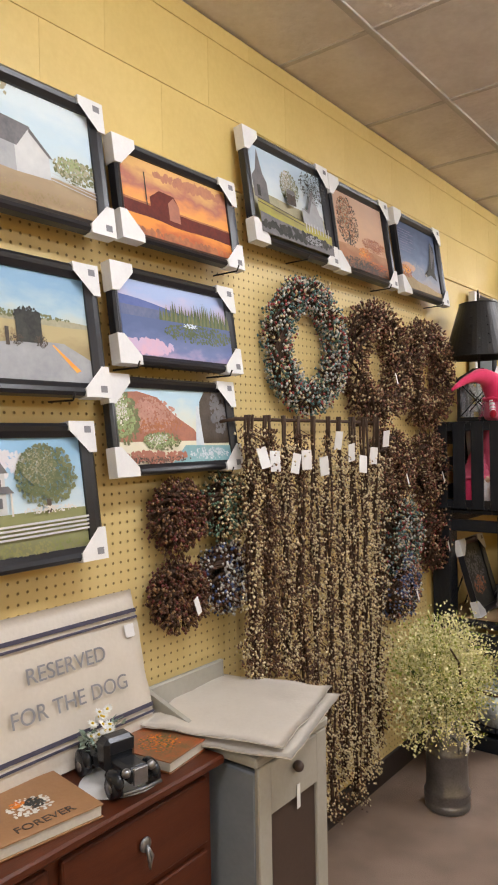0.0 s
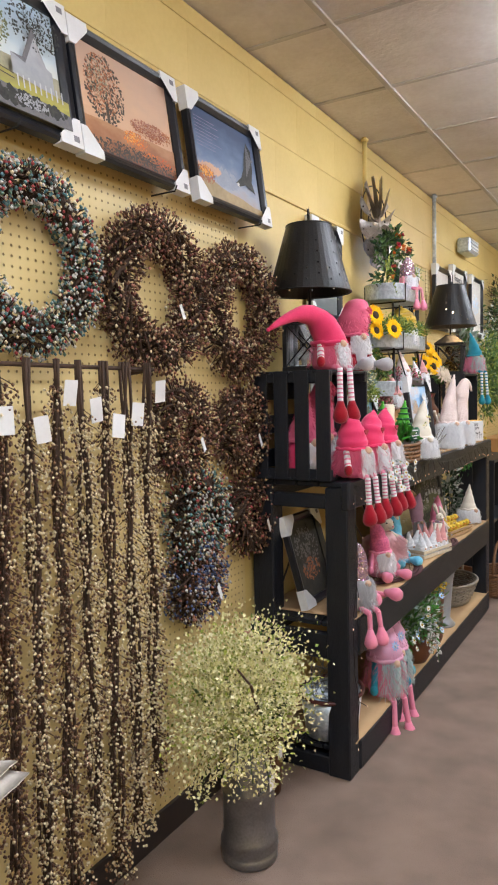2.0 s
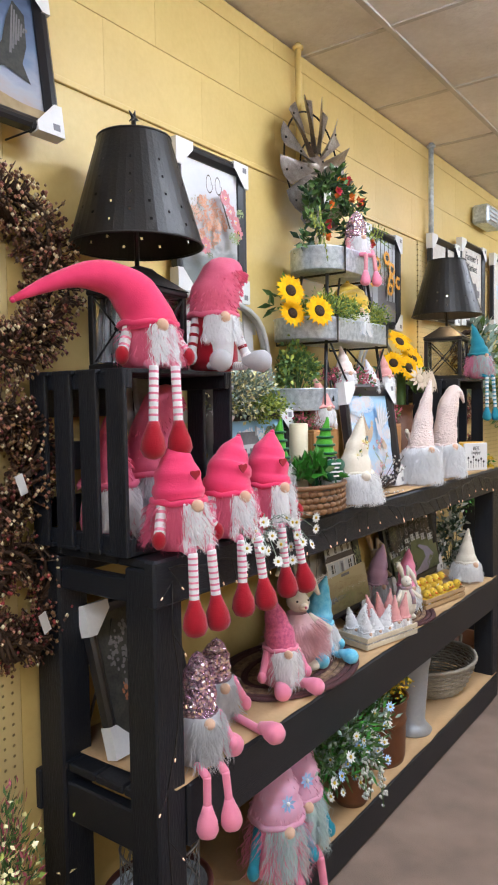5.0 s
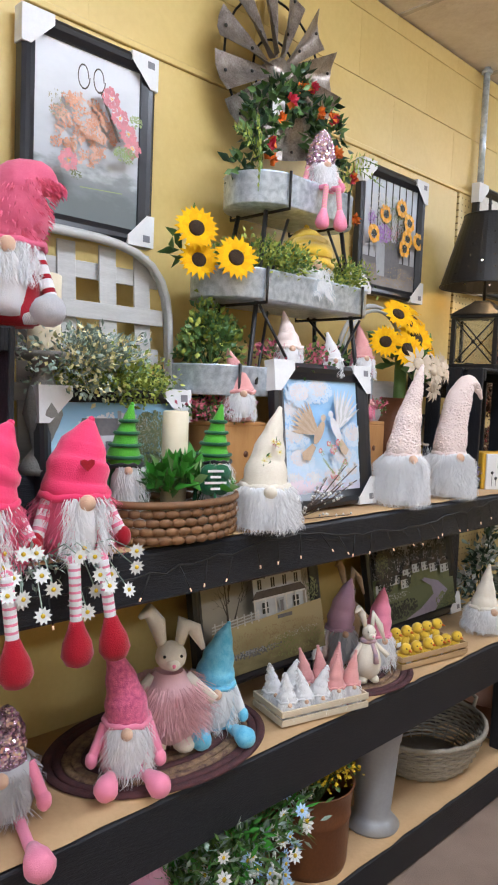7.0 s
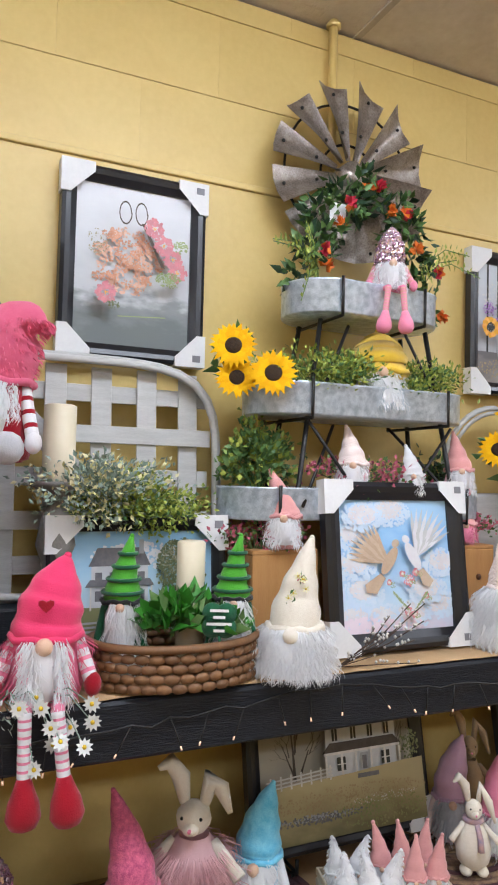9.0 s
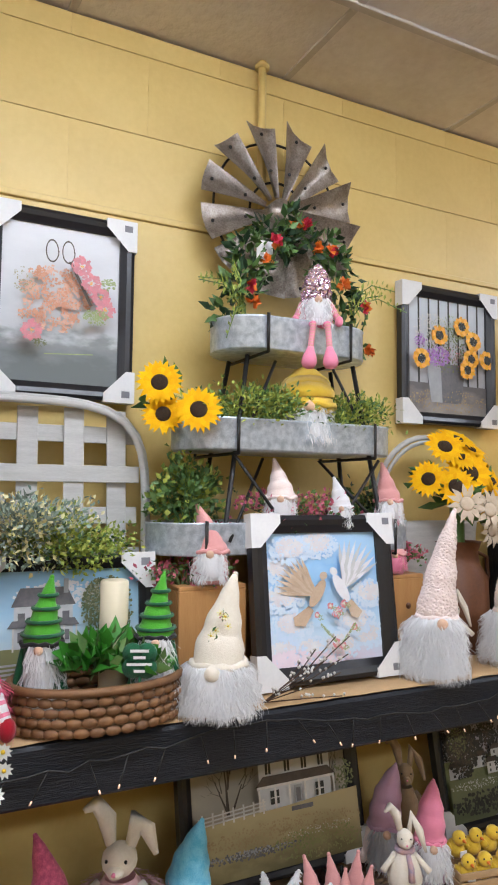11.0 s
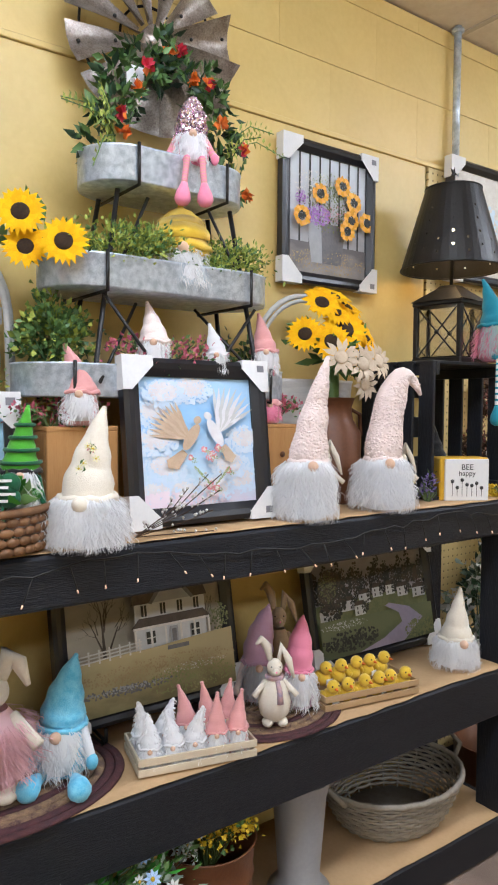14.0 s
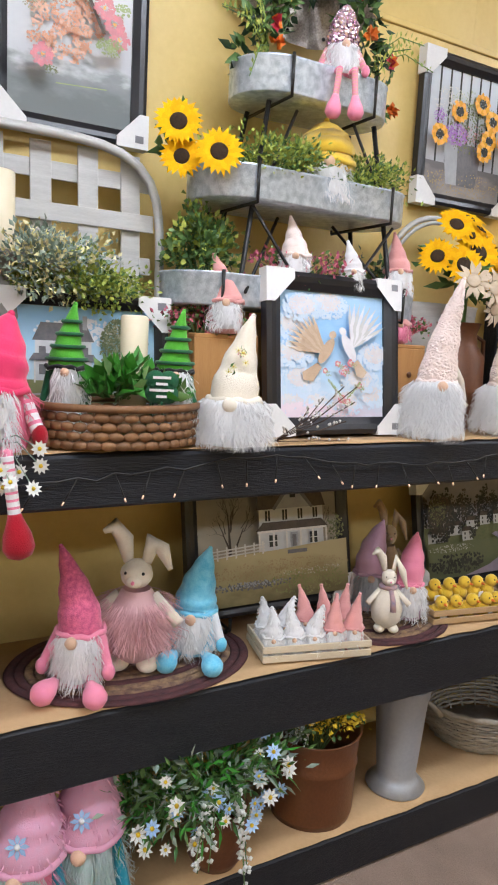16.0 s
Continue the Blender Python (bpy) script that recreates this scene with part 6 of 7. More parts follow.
gnome("pink fuzzy gnome standing inside a black crate", (.21, 3.22, Z1 + .012), .30, .13, F_ROSE, F_WHITE, F_HOT, -25, (0, .02), seed=8, furry_hat=True)
gnome("pink fuzzy gnome standing inside a black crate", (.20, 3.37, Z1 + .012), .33, .14, F_ROSE, F_GREY, F_ROSE, -25, (0, .09), seed=9, furry_hat=True, droop=.4)
random.seed(81)
db = B()
for _ in range(26):
    p = (.02 + U(-.02, .03), U(-.15, .16), U(-.11, .05))
    daisy(db, p, (1, U(-.8, .2), U(-.2, .6)), .015, 0, 1)
    db.tube([(-.02, p[1] * .5, .0), ((p[0] - .02) / 2, p[1] * .8, p[2] * .4 + .02), p], .0012, 3, 2, cap=False)
foliage(db, (-.01, 0, 0), (.03, .14, .04), 200, .014, [2, 2, 0], .4)
solid("daisy_garland", db, [M_PETAL, M_YELFL, M_SAGE], "trailing white artificial daisies on the shelf edge", "flowers", (.455, 3.50, 1.125))

# tobacco basket leaning on the wall
tb = thing("tobacco_basket", "grey-washed woven wooden tobacco basket leaning on the wall", "basket", (.115, 3.70, Z1 + .12), ry=-4)
rim = []
for k in range(48):
    a = 6.2832 * k / 48
    c, s = math.cos(a), math.sin(a)
    q = (abs(c) ** 4 + abs(s) ** 4) ** -.25
    rim.append((.012, .315 * c * q, .255 + .255 * s * q))
part("rim", B().tube(rim, .011, 8, 0, closed=True), [M_GREYWASH], tb)
part("rim", B().tube([(p[0] + .02, p[1] * .97, .255 + (p[2] - .255) * .97) for p in rim], .008, 8, 0, closed=True), [M_GREYWASH], tb)
for i in range(6):
    y = -.25 + i * .10
    part("slat", B().box((.004 * (-1) ** i, y, .255), (.005, .045, .48), 0, .001), [M_GREYWASH], tb)
for i in range(5):
    z = .07 + i * .092
    part("slat", B().box((.010 * (1 if i % 2 else -1), 0, z), (.005, .60, .038), 0, .001), [M_GREYWASH], tb)
part("brace", B().box((.018, .0, .255), (.005, .045, .60), 0, .001, Euler((.75, 0, 0)).to_matrix()), [M_GREYWASH], tb)
solid("wooden_riser", B().box((0, 0, .06), (.16, .56, .12), 0, .004), [M_BLACK], "black wooden riser under a basket", "riser", (.125, 3.69, Z1 - .001))

# candle holder with greenery
M_WEATHER = mat("weathered_grey_wood", (0.30, 0.29, 0.27), (0.17, 0.165, 0.15), 0.7, 0, 25, 0.3)
ch = thing("candle_holder", "weathered grey turned candle holder with a cream candle", "candle holder", (.185, 3.645, Z1 + .119))
part("base", B().lathe([(.0, 0), (.045, 0), (.046, .012), (.036, .03), (.02, .05), (.026, .08), (.040, .12), (.03, .17), (.018, .2), (.03, .225), (.055, .235), (.055, .245), (.0, .245)], 20), [M_WEATHER], ch)
part("candle", B().lathe([(.032, .245), (.032, .395), (.027, .398), (.0, .393)], 18), [M_CANDLE], ch)
random.seed(83)
fb_ = B()
foliage(fb_, (0, .02, .02), (.075, .13, .065), 1900, .014, [0, 0, 1], .6)
solid("greenery_ring", fb_, [M_SAGE, M_CREAMFL], "pale sage greenery ring round a candle", "plant", (.215, 3.70, 1.435))
fb_ = B()
foliage(fb_, (0, 0, .02), (.07, .13, .055), 3000, .013, [0, 0, 0, 0, 1], .6)
solid("moss_bush", fb_, [M_LIME, M_GREEN], "yellow-green mossy greenery in a tobacco basket", "plant", (.19, 3.81, 1.405))
picture("house print in a black frame with white card corners", 3.81, Z1, .38, .295, .214, 5, art_white_house, .03)

# wicker tray with clovers
wt = thing("wicker_tray", "oval brown wicker tray holding green plants", "basket", (.345, 3.845, Z1))
part("base", B().lathe([(.0, .004), (.93, .004), (.96, .008)], 28, sx=.105, sy=.155), [M_WICKER], wt)
wk = B()
for row in range(4):
    z = .012 + row * .017
    for k in range(36):
        a = 6.2832 * (k + .5 * (row % 2)) / 36
        wk.ball((.108 * math.cos(a), .158 * math.sin(a), z), (.0065, .0165, .0088), 0, 6, 5, Matrix.Rotation(math.atan2(.158 * math.cos(a), -.108 * math.sin(a)) - math.pi / 2, 3, "Z"))
part("weave", wk, [M_WICKER], wt)
part("rim", B().tube([(.11 * math.cos(6.2832 * k / 40), .16 * math.sin(6.2832 * k / 40), .08) for k in range(40)], .008, 6, 0, closed=True), [M_WICKER], wt)
random.seed(85)
fb_ = B()
foliage(fb_, (0, 0, .04), (.07, .095, .05), 260, .042, [0, 0, 1], .62, .9)
solid("clover_plant", fb_, [M_BRIGHT, M_GREEN], "bright green leafy artificial plant in a wicker tray", "plant", (.355, 3.83, Z1 + .055))
solid("pillar_candle", B().lathe([(0, 0), (.028, 0), (.028, .24), (.024, .244), (0, .238)], 18), [M_CANDLE], "cream pillar candle standing in a wicker tray", "candle", (.31, 3.885, Z1 + .01))
for y, x, h in ((3.955, .355, .255), (3.745, .325, .255)):
    gnome("green striped hat gnome with a black buckle band", (x, y, Z1 + .012), h, .075, F_GREEN, F_WHITE, F_DKGREEN, -20, (0, .015), brim=F_BLACKF, arms=F_DKGREEN, mitts=F_SKIN, seed=int(y * 100), stripes=None, hat_from=.54, beard_n=140)
    sb = B()
    for k in range(4):
        f = .12 + k * .2
        r_ = .0375 * (1 - .9 * f) + .0035
        zz = h * .54 + (h * .46) * f
        sb.tube([(.012 * 0 + r_ * math.cos(6.2832 * j / 16), .015 * f ** 1.6 + r_ * math.sin(6.2832 * j / 16), zz) for j in range(16)], .004, 5, 0, closed=True)
    solid("hat_stripe", sb, [F_DKGREEN], "dark green felt stripes round a gnome's hat", "stripe", (x, y, Z1 + .012), -20)
sg = thing("clover_sign", "small green clover-shaped greeting sign", "sign", (.425, 3.90, Z1 + .12), -25)
cb_ = B()
for k in range(4):
    cb_.tube([(-.003, .018 * math.cos(k * 1.57 + .78), .018 * math.sin(k * 1.57 + .78)), (.003, .018 * math.cos(k * 1.57 + .78), .018 * math.sin(k * 1.57 + .78))], .019, 14)
cb_.tube([(0, 0, -.02), (0, .005, -.09)], .003, 5)
part("board", cb_, [F_DKGREEN], sg)
for i, w_ in enumerate((.034, .022, .046, .02)):
    part("lettering", B().box((.0045, 0, .018 - i * .012), (.0006, w_, .005), 0, .0001), [M_CARD], sg)

# tiered stand of oval galvanised trays
st = thing("tiered_tray_stand", "three-tier stand of oval galvanised trays on black iron legs", "plant stand", (.17, 4.37, Z1))


def oval_tray(z, y0, y1, d, h, label=""):
    b = B()
    n = 40
    L = (y1 - y0) / 2
    c = (y0 + y1) / 2 - 4.37

    def ring(k, zz):
        out = []
        for i in range(n):
            a = 6.2832 * i / n
            px, py = d * k * math.cos(a), d * k * math.sin(a) + (L - d) * (1 if math.sin(a) > 0 else -1)
            out.append((px, py + c, zz))
        return out
    rs = [ring(.985, 0), ring(1, .004), ring(1, h - .004), ring(1.02, h), ring(.985, h - .002), ring(.975, .008)]
    vs = [p for r in rs for p in r]
    fs = []
    for i in range(len(rs) - 1):
        for j in range(n):
            l = (j + 1) % n
            fs.append((i * n + j, i * n + l, (i + 1) * n + l, (i + 1) * n + j))
    fs += [tuple(range(n - 1, -1, -1)), tuple((len(rs) - 1) * n + j for j in range(n))]
    b.add([(p[0], p[1], p[2] + z - Z1) for p in vs], fs)
    t = part("tray", b, [M_GALV], st)
    for s in (-1, 1):
        y = c + s * (L - d * .9)
        part("strap", B().tube([(-d - .004, y, z - Z1 + h), (-d - .006, y, z - Z1 - .008), (d + .006, y, z - Z1 - .008), (d + .006, y, z - Z1 + h + .004)], .0042, 5), [M_METAL], t)


oval_tray(1.865, 4.155, 4.565, .10, .078)
oval_tray(1.628, 4.06, 4.64, .115, .072)
oval_tray(1.395, 4.00, 4.70, .105, .072)
lg = B()
for s in (-1, 1):
    lg.tube([(.10, s * .235, 0), (.085, s * .23, .27), (.05, s * .15, .75)], .006, 6)
    lg.tube([(-.10, s * .235, 0), (-.085, s * .23, .27), (-.05, s * .15, .75)], .006, 6)
    lg.tube([(.11, s * .22, .32), (.0, s * .08, .51)], .004, 5)
    lg.tube([(.10, s * .05, .32), (.09, s * .2, .51)], .004, 5)
    lg.tube([(.09, s * .18, .54), (.06, s * .08, .74)], .004, 5)
part("leg_frame", lg, [M_METAL], st)
for y0, y1 in ((4.035, 4.195), (4.575, 4.70)):
    bx = thing("wooden_box", "plain knotty pine wooden box on the shelf", "box", (.20, (y0 + y1) / 2, Z1), group="pine boxes")
    w_ = y1 - y0
    part("side", B().box((.068, 0, .11), (.012, w_, .215), 0, .002), [M_PINE], bx)
    part("side", B().box((-.068, 0, .11), (.012, w_, .215), 0, .002), [M_PINE], bx)
    for s in (-1, 1):
        part("end", B().box((0, s * (w_ / 2 - .006), .11), (.123, .012, .213), 0, .002), [M_PINE], bx)
    part("top", B().box((0, 0, .222), (.148, w_, .010), 0, .002), [M_PINE], bx)
    part("knot", B().tube([(.0745, w_ * .1, .15), (.0752, w_ * .1, .15)], .008, 10), [M_TERRA], bx)


def plant(name, label, at, rad, n, size, mats, ms, seed, width=.5, up=.4, stems=20, root=None):
    random.seed(seed)
    b = B()
    foliage(b, (0, 0, rad[2]), rad, n, size, ms, width, up, stems, 0, root or (0, 0, -.01))
    return solid(name, b, mats, label, "plant", at)


plant("trailing_greenery", "yellow-green trailing foliage filling a galvanised tray", (.19, 4.24, 1.68), (.10, .15, .05), 3000, .014, [M_LIME, M_GREEN], [0, 0, 1], 91)
plant("trailing_greenery", "yellow-green trailing foliage filling a galvanised tray", (.19, 4.50, 1.675), (.10, .13, .05), 2600, .014, [M_LIME, M_GREEN], [0, 0, 1], 92)
plant("boxwood_bush", "small upright dark green boxwood spray", (.18, 4.09, 1.45), (.06, .07, .075), 1000, .018, [M_GREEN, M_LIME], [0, 0, 1], 93, .7)
plant("boxwood_bush", "small upright dark green boxwood spray", (.14, 4.62, 1.45), (.05, .06, .075), 420, .02, [M_GREEN, M_DARKLEAF], [0, 0, 1], 94, .7)
plant("pink_flower_spray", "spray of tiny pink artificial flowers in a tray", (.21, 4.33, 1.44), (.08, .17, .045), 900, .012, [M_STEM, M_PINKFL, M_GREEN], [1, 1, 2], 95, .8)
plant("pink_flower_spray", "spray of tiny pink artificial flowers by a pine box", (.23, 4.06, Z1 + .225), (.05, .09, .04), 500, .012, [M_STEM, M_PINKFL, M_GREEN], [1, 1, 2], 96, .8)
plant("pink_flower_spray", "spray of tiny pink artificial flowers by a pine box", (.22, 4.66, Z1 + .225), (.05, .06, .04), 400, .012, [M_STEM, M_PINKFL, M_GREEN], [1, 1, 2], 97, .8)
for y, z, h, w_, hm, x in ((4.30, 1.46, .15, .075, F_PALE, .24), (4.455, 1.45, .12, .06, F_WHITE, .26), (4.615, 1.45, .16, .07, F_BLUSH, .24)):
    gnome("small pale pink and white gnome in a galvanised tray", (x, y, z), h, w_, hm, F_WHITE, F_PINK, -30, (0, -.015), seed=int(y * 50), beard_n=120)
gnome("blush pink gnome sitting on a pine box", (.255, 4.115, Z1 + .228), .17, .08, F_BLUSH, F_WHITE, F_BLUSH, -25, (0, -.03), seed=31, beard_n=130)
gnome("blush pink gnome sitting on a pine box", (.24, 4.625, Z1 + .228), .12, .07, F_BLUSH, F_PINK, F_BLUSH, -25, (0, .0), seed=32, beard_n=100)
gnome("mustard hat gnome with a white beard in a tray", (.215, 4.385, 1.642), .205, .125, F_YELLOW, F_WHITE, F_WHITE, -25, (-.01, .0), seed=33, beard_n=300, hat_w=1.1, plump=3.2, hat_from=.5)
gnome("pink sequin hat gnome sitting on a tray edge", (.235, 4.40, 1.925), .17, .085, F_SEQUIN, F_WHITE, F_PINK, -25, (0, .005), legs=F_PINK, boots=F_PINK, stripes=F_BLUSH, arms=F_PINK, mitts=F_PINK, lift=.055, leg_out=.05, seed=34, hat_w=.85, hat_from=.45, plump=3.0)

# three sunflowers at the tray's end, sunflowers in the jug
random.seed(101)
sf = B()
for c, r in (((.06, -.055, .075), .055), ((.06, -.045, .005), .050), ((.125, .012, .012), .055)):
    sunflower(sf, c, (1, -.45, .25), r)
    sf.tube([(0, .05, -.03), (c[0] - .03, c[1] * .6, c[2] - .02), c], .003, 5, 2)
foliage(sf, (0, .0, .04), (.03, .05, .05), 22, .05, [2], .5)
solid("sunflower_bunch", sf, [M_SUN, M_SEED, M_GREEN], "three yellow artificial sunflowers at a tray's end", "flowers", (.15, 4.062, 1.70))
jg = thing("tin_jug", "rust-red tin milk jug holding sunflowers", "jug", (.165, 4.92, Z1))
part("body", B().lathe([(0, 0), (.082, 0), (.086, .01), (.086, .10), (.088, .108), (.084, .116), (.082, .20), (.06, .235), (.055, .27), (.064, .295), (.068, .298), (.058, .296), (.05, .26)], 26), [M_TERRA], jg)
part("handle", B().tube([(.0, .06, .27), (.0, .11, .25), (.0, .115, .19), (.0, .084, .16)], .006, 6), [M_TERRA], jg)
hp = B().tube([(.085, 4.88 + .19 * math.cos(a * .1745), 1.485 + .215 * math.sin(a * .1745)) for a in range(19)], .008, 6)
hp.tube([(.097, 4.88 + .18 * math.cos(a * .1745), 1.485 + .20 * math.sin(a * .1745)) for a in range(19)], .006, 6)
hp.lathe([(.0, 0), (.15, 0), (.185, .34), (.19, .35), (.18, .35), (.145, .01)], 24, 0, at=(.085, 4.88, Z1), sx=.32)
solid("white_basket", hp, [M_GREYWASH], "white-washed basket with a tall hoop handle", "basket")
sf = B()
for c, d, r in (((.05, .0, .12), (1, -.2, .5), .075), ((.02, -.06, .19), (1, -.4, .8), .06), ((.0, .05, .19), (.7, .2, 1), .06), ((.05, .09, .09), (1, .5, .4), .055), ((.02, -.12, .10), (.8, -.8, .4), .055), ((.07, .05, .05), (1, .2, .1), .06), ((.06, -.06, .08), (1, -.4, .3), .06), ((.0, 0, .215), (.6, 0, 1), .06), ((.0, .1, .15), (.6, .6, .8), .055), ((.03, -.02, .17), (1, 0, .7), .06)):
    sunflower(sf, c, d, r)
for c, d, r in (((.11, -.07, .035), (1, -.5, .3), .055), ((.12, .0, .02), (1, -.1, .2), .058), ((.11, .07, .03), (1, .2, .3), .058), ((.11, .02, -.035), (1, 0, -.1), .05), ((.07, .12, .03), (.8, .8, .2), .05)):
    sunflower(sf, c, d, r, 3, 3, 12)
foliage(sf, (0, 0, .04), (.07, .12, .07), 70, .06, [2], .45)
sf.tube([(0, 0, -.2), (0, 0, .06)], .02, 8, 2)
solid("sunflower_bouquet", sf, [M_SUN, M_SEED, M_GREEN, M_BURLAP], "yellow sunflowers and cream burlap flowers in a jug", "flowers", (.185, 4.90, 1.475))

# windmill head and floral arch
wm = thing("windmill_wheel", "weathered metal farm windmill wheel fixed to the wall", "wall decoration", (.075, 4.385, 2.28))
bl = B()
vs = []
for f, w_, dx in ((.18, .014, 0), (.6, .032, .006), (1.0, .052, .004)):
    for s in (-1, -.33, .33, 1):
        vs.append((dx + .016 * s * s - .016 * s, s * w_, .230 * f + (.0 if f < 1 else -.006 * s)))
for p in list(vs):
    vs.append((p[0] - .0016, p[1], p[2]))
fs = []
for i in range(2):
    for j in range(3):
        a = i * 4 + j
        fs += [(a, a + 1, a + 5, a + 4), (12 + a, 12 + a + 4, 12 + a + 5, 12 + a + 1)]
bl.add(vs, fs)
for f in (.45, .85):
    bl.ball((.012, 0, .245 * f), (.004, .005, .005), 1, 6, 4)
bme = bl.mesh("blade", [M_RUST, M_METAL])
for k in range(12):
    o = part("blade", bme, None, wm)
    o.matrix_local = Matrix.Rotation(radians(17 + k * 30), 4, "X")
for r_ in (.085, .19):
    part("ring", B().tube([(-.006, r_ * math.cos(6.2832 * k / 40), r_ * math.sin(6.2832 * k / 40)) for k in range(40)], .0035, 5, 0, closed=True), [M_METAL], wm)
part("hub", B().tube([(-.06, 0, 0), (.02, 0, 0)], .034, 16), [M_RUST], wm)
random.seed(105)
ab = B()
for k in range(22):
    a = math.pi * (k / 21)
    c = Vector((U(-.02, .02), .165 * math.cos(a), -.02 + .27 * math.sin(a)))
    foliage(ab, c, (.045, .05, .045), 42, .034, [0, 0, 1], .5, .1)
    if k % 2 == 0:
        q = c + Vector((.045, U(-.03, .03), U(-.03, .03)))
        for _ in range(14):
            ab.leaf(q, (U(-.2, 1), U(-1, 1), U(-1, 1)), .022, .018, random.choice((2, 2, 3)) if k % 4 else 3)
for k in range(9):
    s = -1 if k < 6 else 1
    y0, z0 = s * .15, U(.0, .1)
    tipp = Vector((.05 + U(0, .05), s * U(.2, .30), U(-.08, .18)))
    p0 = Vector((.02, y0, z0))
    ab.tube([p0, p0.lerp(tipp, .5) + Vector((0, 0, .03)), tipp], .0014, 3, 0, cap=False)
    for j in range(18):
        f = j / 18
        q = p0.lerp(tipp, f) + Vector((0, 0, .03 * math.sin(math.pi * f)))
        ab.leaf(q, (U(-.3, .3), .3 * s, 1 if j % 2 else -1), .03 * (1 - f * .7), .007, 4)
solid("floral_arch", ab, [M_GREEN, M_DARKLEAF, M_REDFL, M_ORANGE, M_LIME], "leafy arch of red and orange artificial flowers on a tray", "flowers", (.17, 4.38, 1.945))
solid("shop_tag", B().box((.19, 4.28, 2.12), (.0015, .045, .06), 0, .0004), [M_CARD], "white shop tag hanging from the floral arch", "tag")

# front of the shelf
gnome("cream knitted hat gnome with embroidered flowers and white beard", (.40, 4.07, Z1), .265, .132, F_CREAM, F_WHITE, F_WHITE, -35, (-.01, .03), fluffy=True, seed=41, hat_from=.36, beard_n=800, brim=F_CREAM, nose=F_CREAM, hat_w=.80, plump=1.3)
eb = B()
random.seed(107)
for _ in range(9):
    daisy(eb, (U(-.004, .004), U(-.022, .02), U(-.06, .03)), (1, U(-.3, .3), .3), .008, random.choice((0, 1)), 2, 6)
    eb.leaf((0, U(-.02, .02), U(-.06, .03)), (0.2, U(-1, 1), 1), .014, .006, 3)
solid("embroidered_flowers", eb, [M_PINKFL, M_CREAMFL, M_YELFL, M_GREEN], "small embroidered flowers on a knitted hat", "flowers", (.435, 4.053, Z1 + .168), -35)
picture("two doves print in a wide black frame with card corners", 4.385, Z1 + .004, .385, .375, .315, 7, art_doves, .042)
random.seed(109)
tg = B()
for _ in range(9):
    e = Vector((U(-.02, .05), U(-.09, .10), U(.0, .13)))
    tg.tube([(0, -.09, .0), Vector((0, -.05, .0)).lerp(e, .5), e], .0014, 3, 0, cap=False)
    for j in range(8):
        tg.bead(Vector((0, -.05, .004)).lerp(e, U(.3, 1)) + Vector((U(-.006, .006), U(-.006, .006), U(0, .006))), .004, 1)
solid("berry_twig", tg, [M_TWIG, Q_WHITE], "thin twig with white berries lying by a print", "twig", (.40, 4.26, Z1 + .006))
gnome("tall pale pink fleece hat gnome with a long white beard", (.375, 4.65, Z1), .39, .118, F_PALE, F_WHITE, F_WHITE, -30, (0, .045), fluffy=True, seed=43, hat_from=.36, beard_n=900, fleece=True, hat_w=.78, plump=1.35)
gnome("pale pink fleece gnome with a folded hat and white beard", (.365, 4.92, Z1), .355, .122, F_PALE, F_WHITE, F_WHITE, -30, (0, .10), fluffy=True, seed=44, hat_from=.38, beard_n=900, fleece=True, droop=.42, hat_w=.78, plump=1.5)
rabbit("cream plush rabbit with a pink scarf", (.285, 4.785, Z1), .20, .075, F_CREAM, F_CREAM, -25, 5, 1.2, F_BLUSH)
rabbit("cream plush rabbit with a plaid scarf", (.30, 5.065, Z1), .185, .07, F_CREAM, F_CREAM, -25, 6, 1.2, F_PLAID)
yb = thing("bee_box_sign", "yellow wooden block sign with a white bee panel", "sign", (.345, 5.275, Z1), -28)
M_YPAINT = mat("yellow_paint", (0.72, 0.42, 0.03), (0.62, 0.34, 0.02), 0.5, 0, 20, 0.05)
part("block", B().box((0, -.005, .0625), (.075, .15, .125), 0, .003), [M_YPAINT], yb)
part("panel", B().box((.041, .0, .0605), (.008, .135, .122), 0, .002), [M_CARD], yb)
words("BEE", .024, (.0456, .0, .09), yb, I_INK)
words("happy", .022, (.0456, .0, .073), yb, I_INK)
sp = B()
random.seed(111)
for k in range(7):
    y = -.045 + k * .015
    h_ = U(.02, .05)
    sp.box((.0456, y, .012 + h_ / 2), (.0006, .0015, h_), 0, .0001)
    sp.tube([(.0454, y, .012 + h_), (.0460, y, .012 + h_)], .006, 6)
part("drawing", sp, [I_INK], yb)
gnome("black hat gnome peeping over a yellow sign", (.22, 5.30, Z1 + .012), .20, .10, F_BLACKF, F_WHITE, F_BLACKF, -25, (0, 0), seed=46)
gnome("beehive gnome with a striped hat in a crate", (.13, 5.20, Z1 + .012), .30, .10, F_CREAM, F_WHITE, F_YELLOW, -25, (0, 0), seed=47)
plant("lavender_sprig", "sprig of purple lavender beside a black crate", (.33, 5.145, Z1), (.025, .03, .045), 200, .014, [M_STEM, berry("lavender", (.22, .16, .40))], [1, 1, 0], 113, .4)
plant("yellow_flower_spray", "spray of small yellow flowers on the shelf end", (.38, 5.43, Z1 + .0), (.04, .07, .022), 350, .012, [M_STEM, M_YELFL], [1], 114, .8)
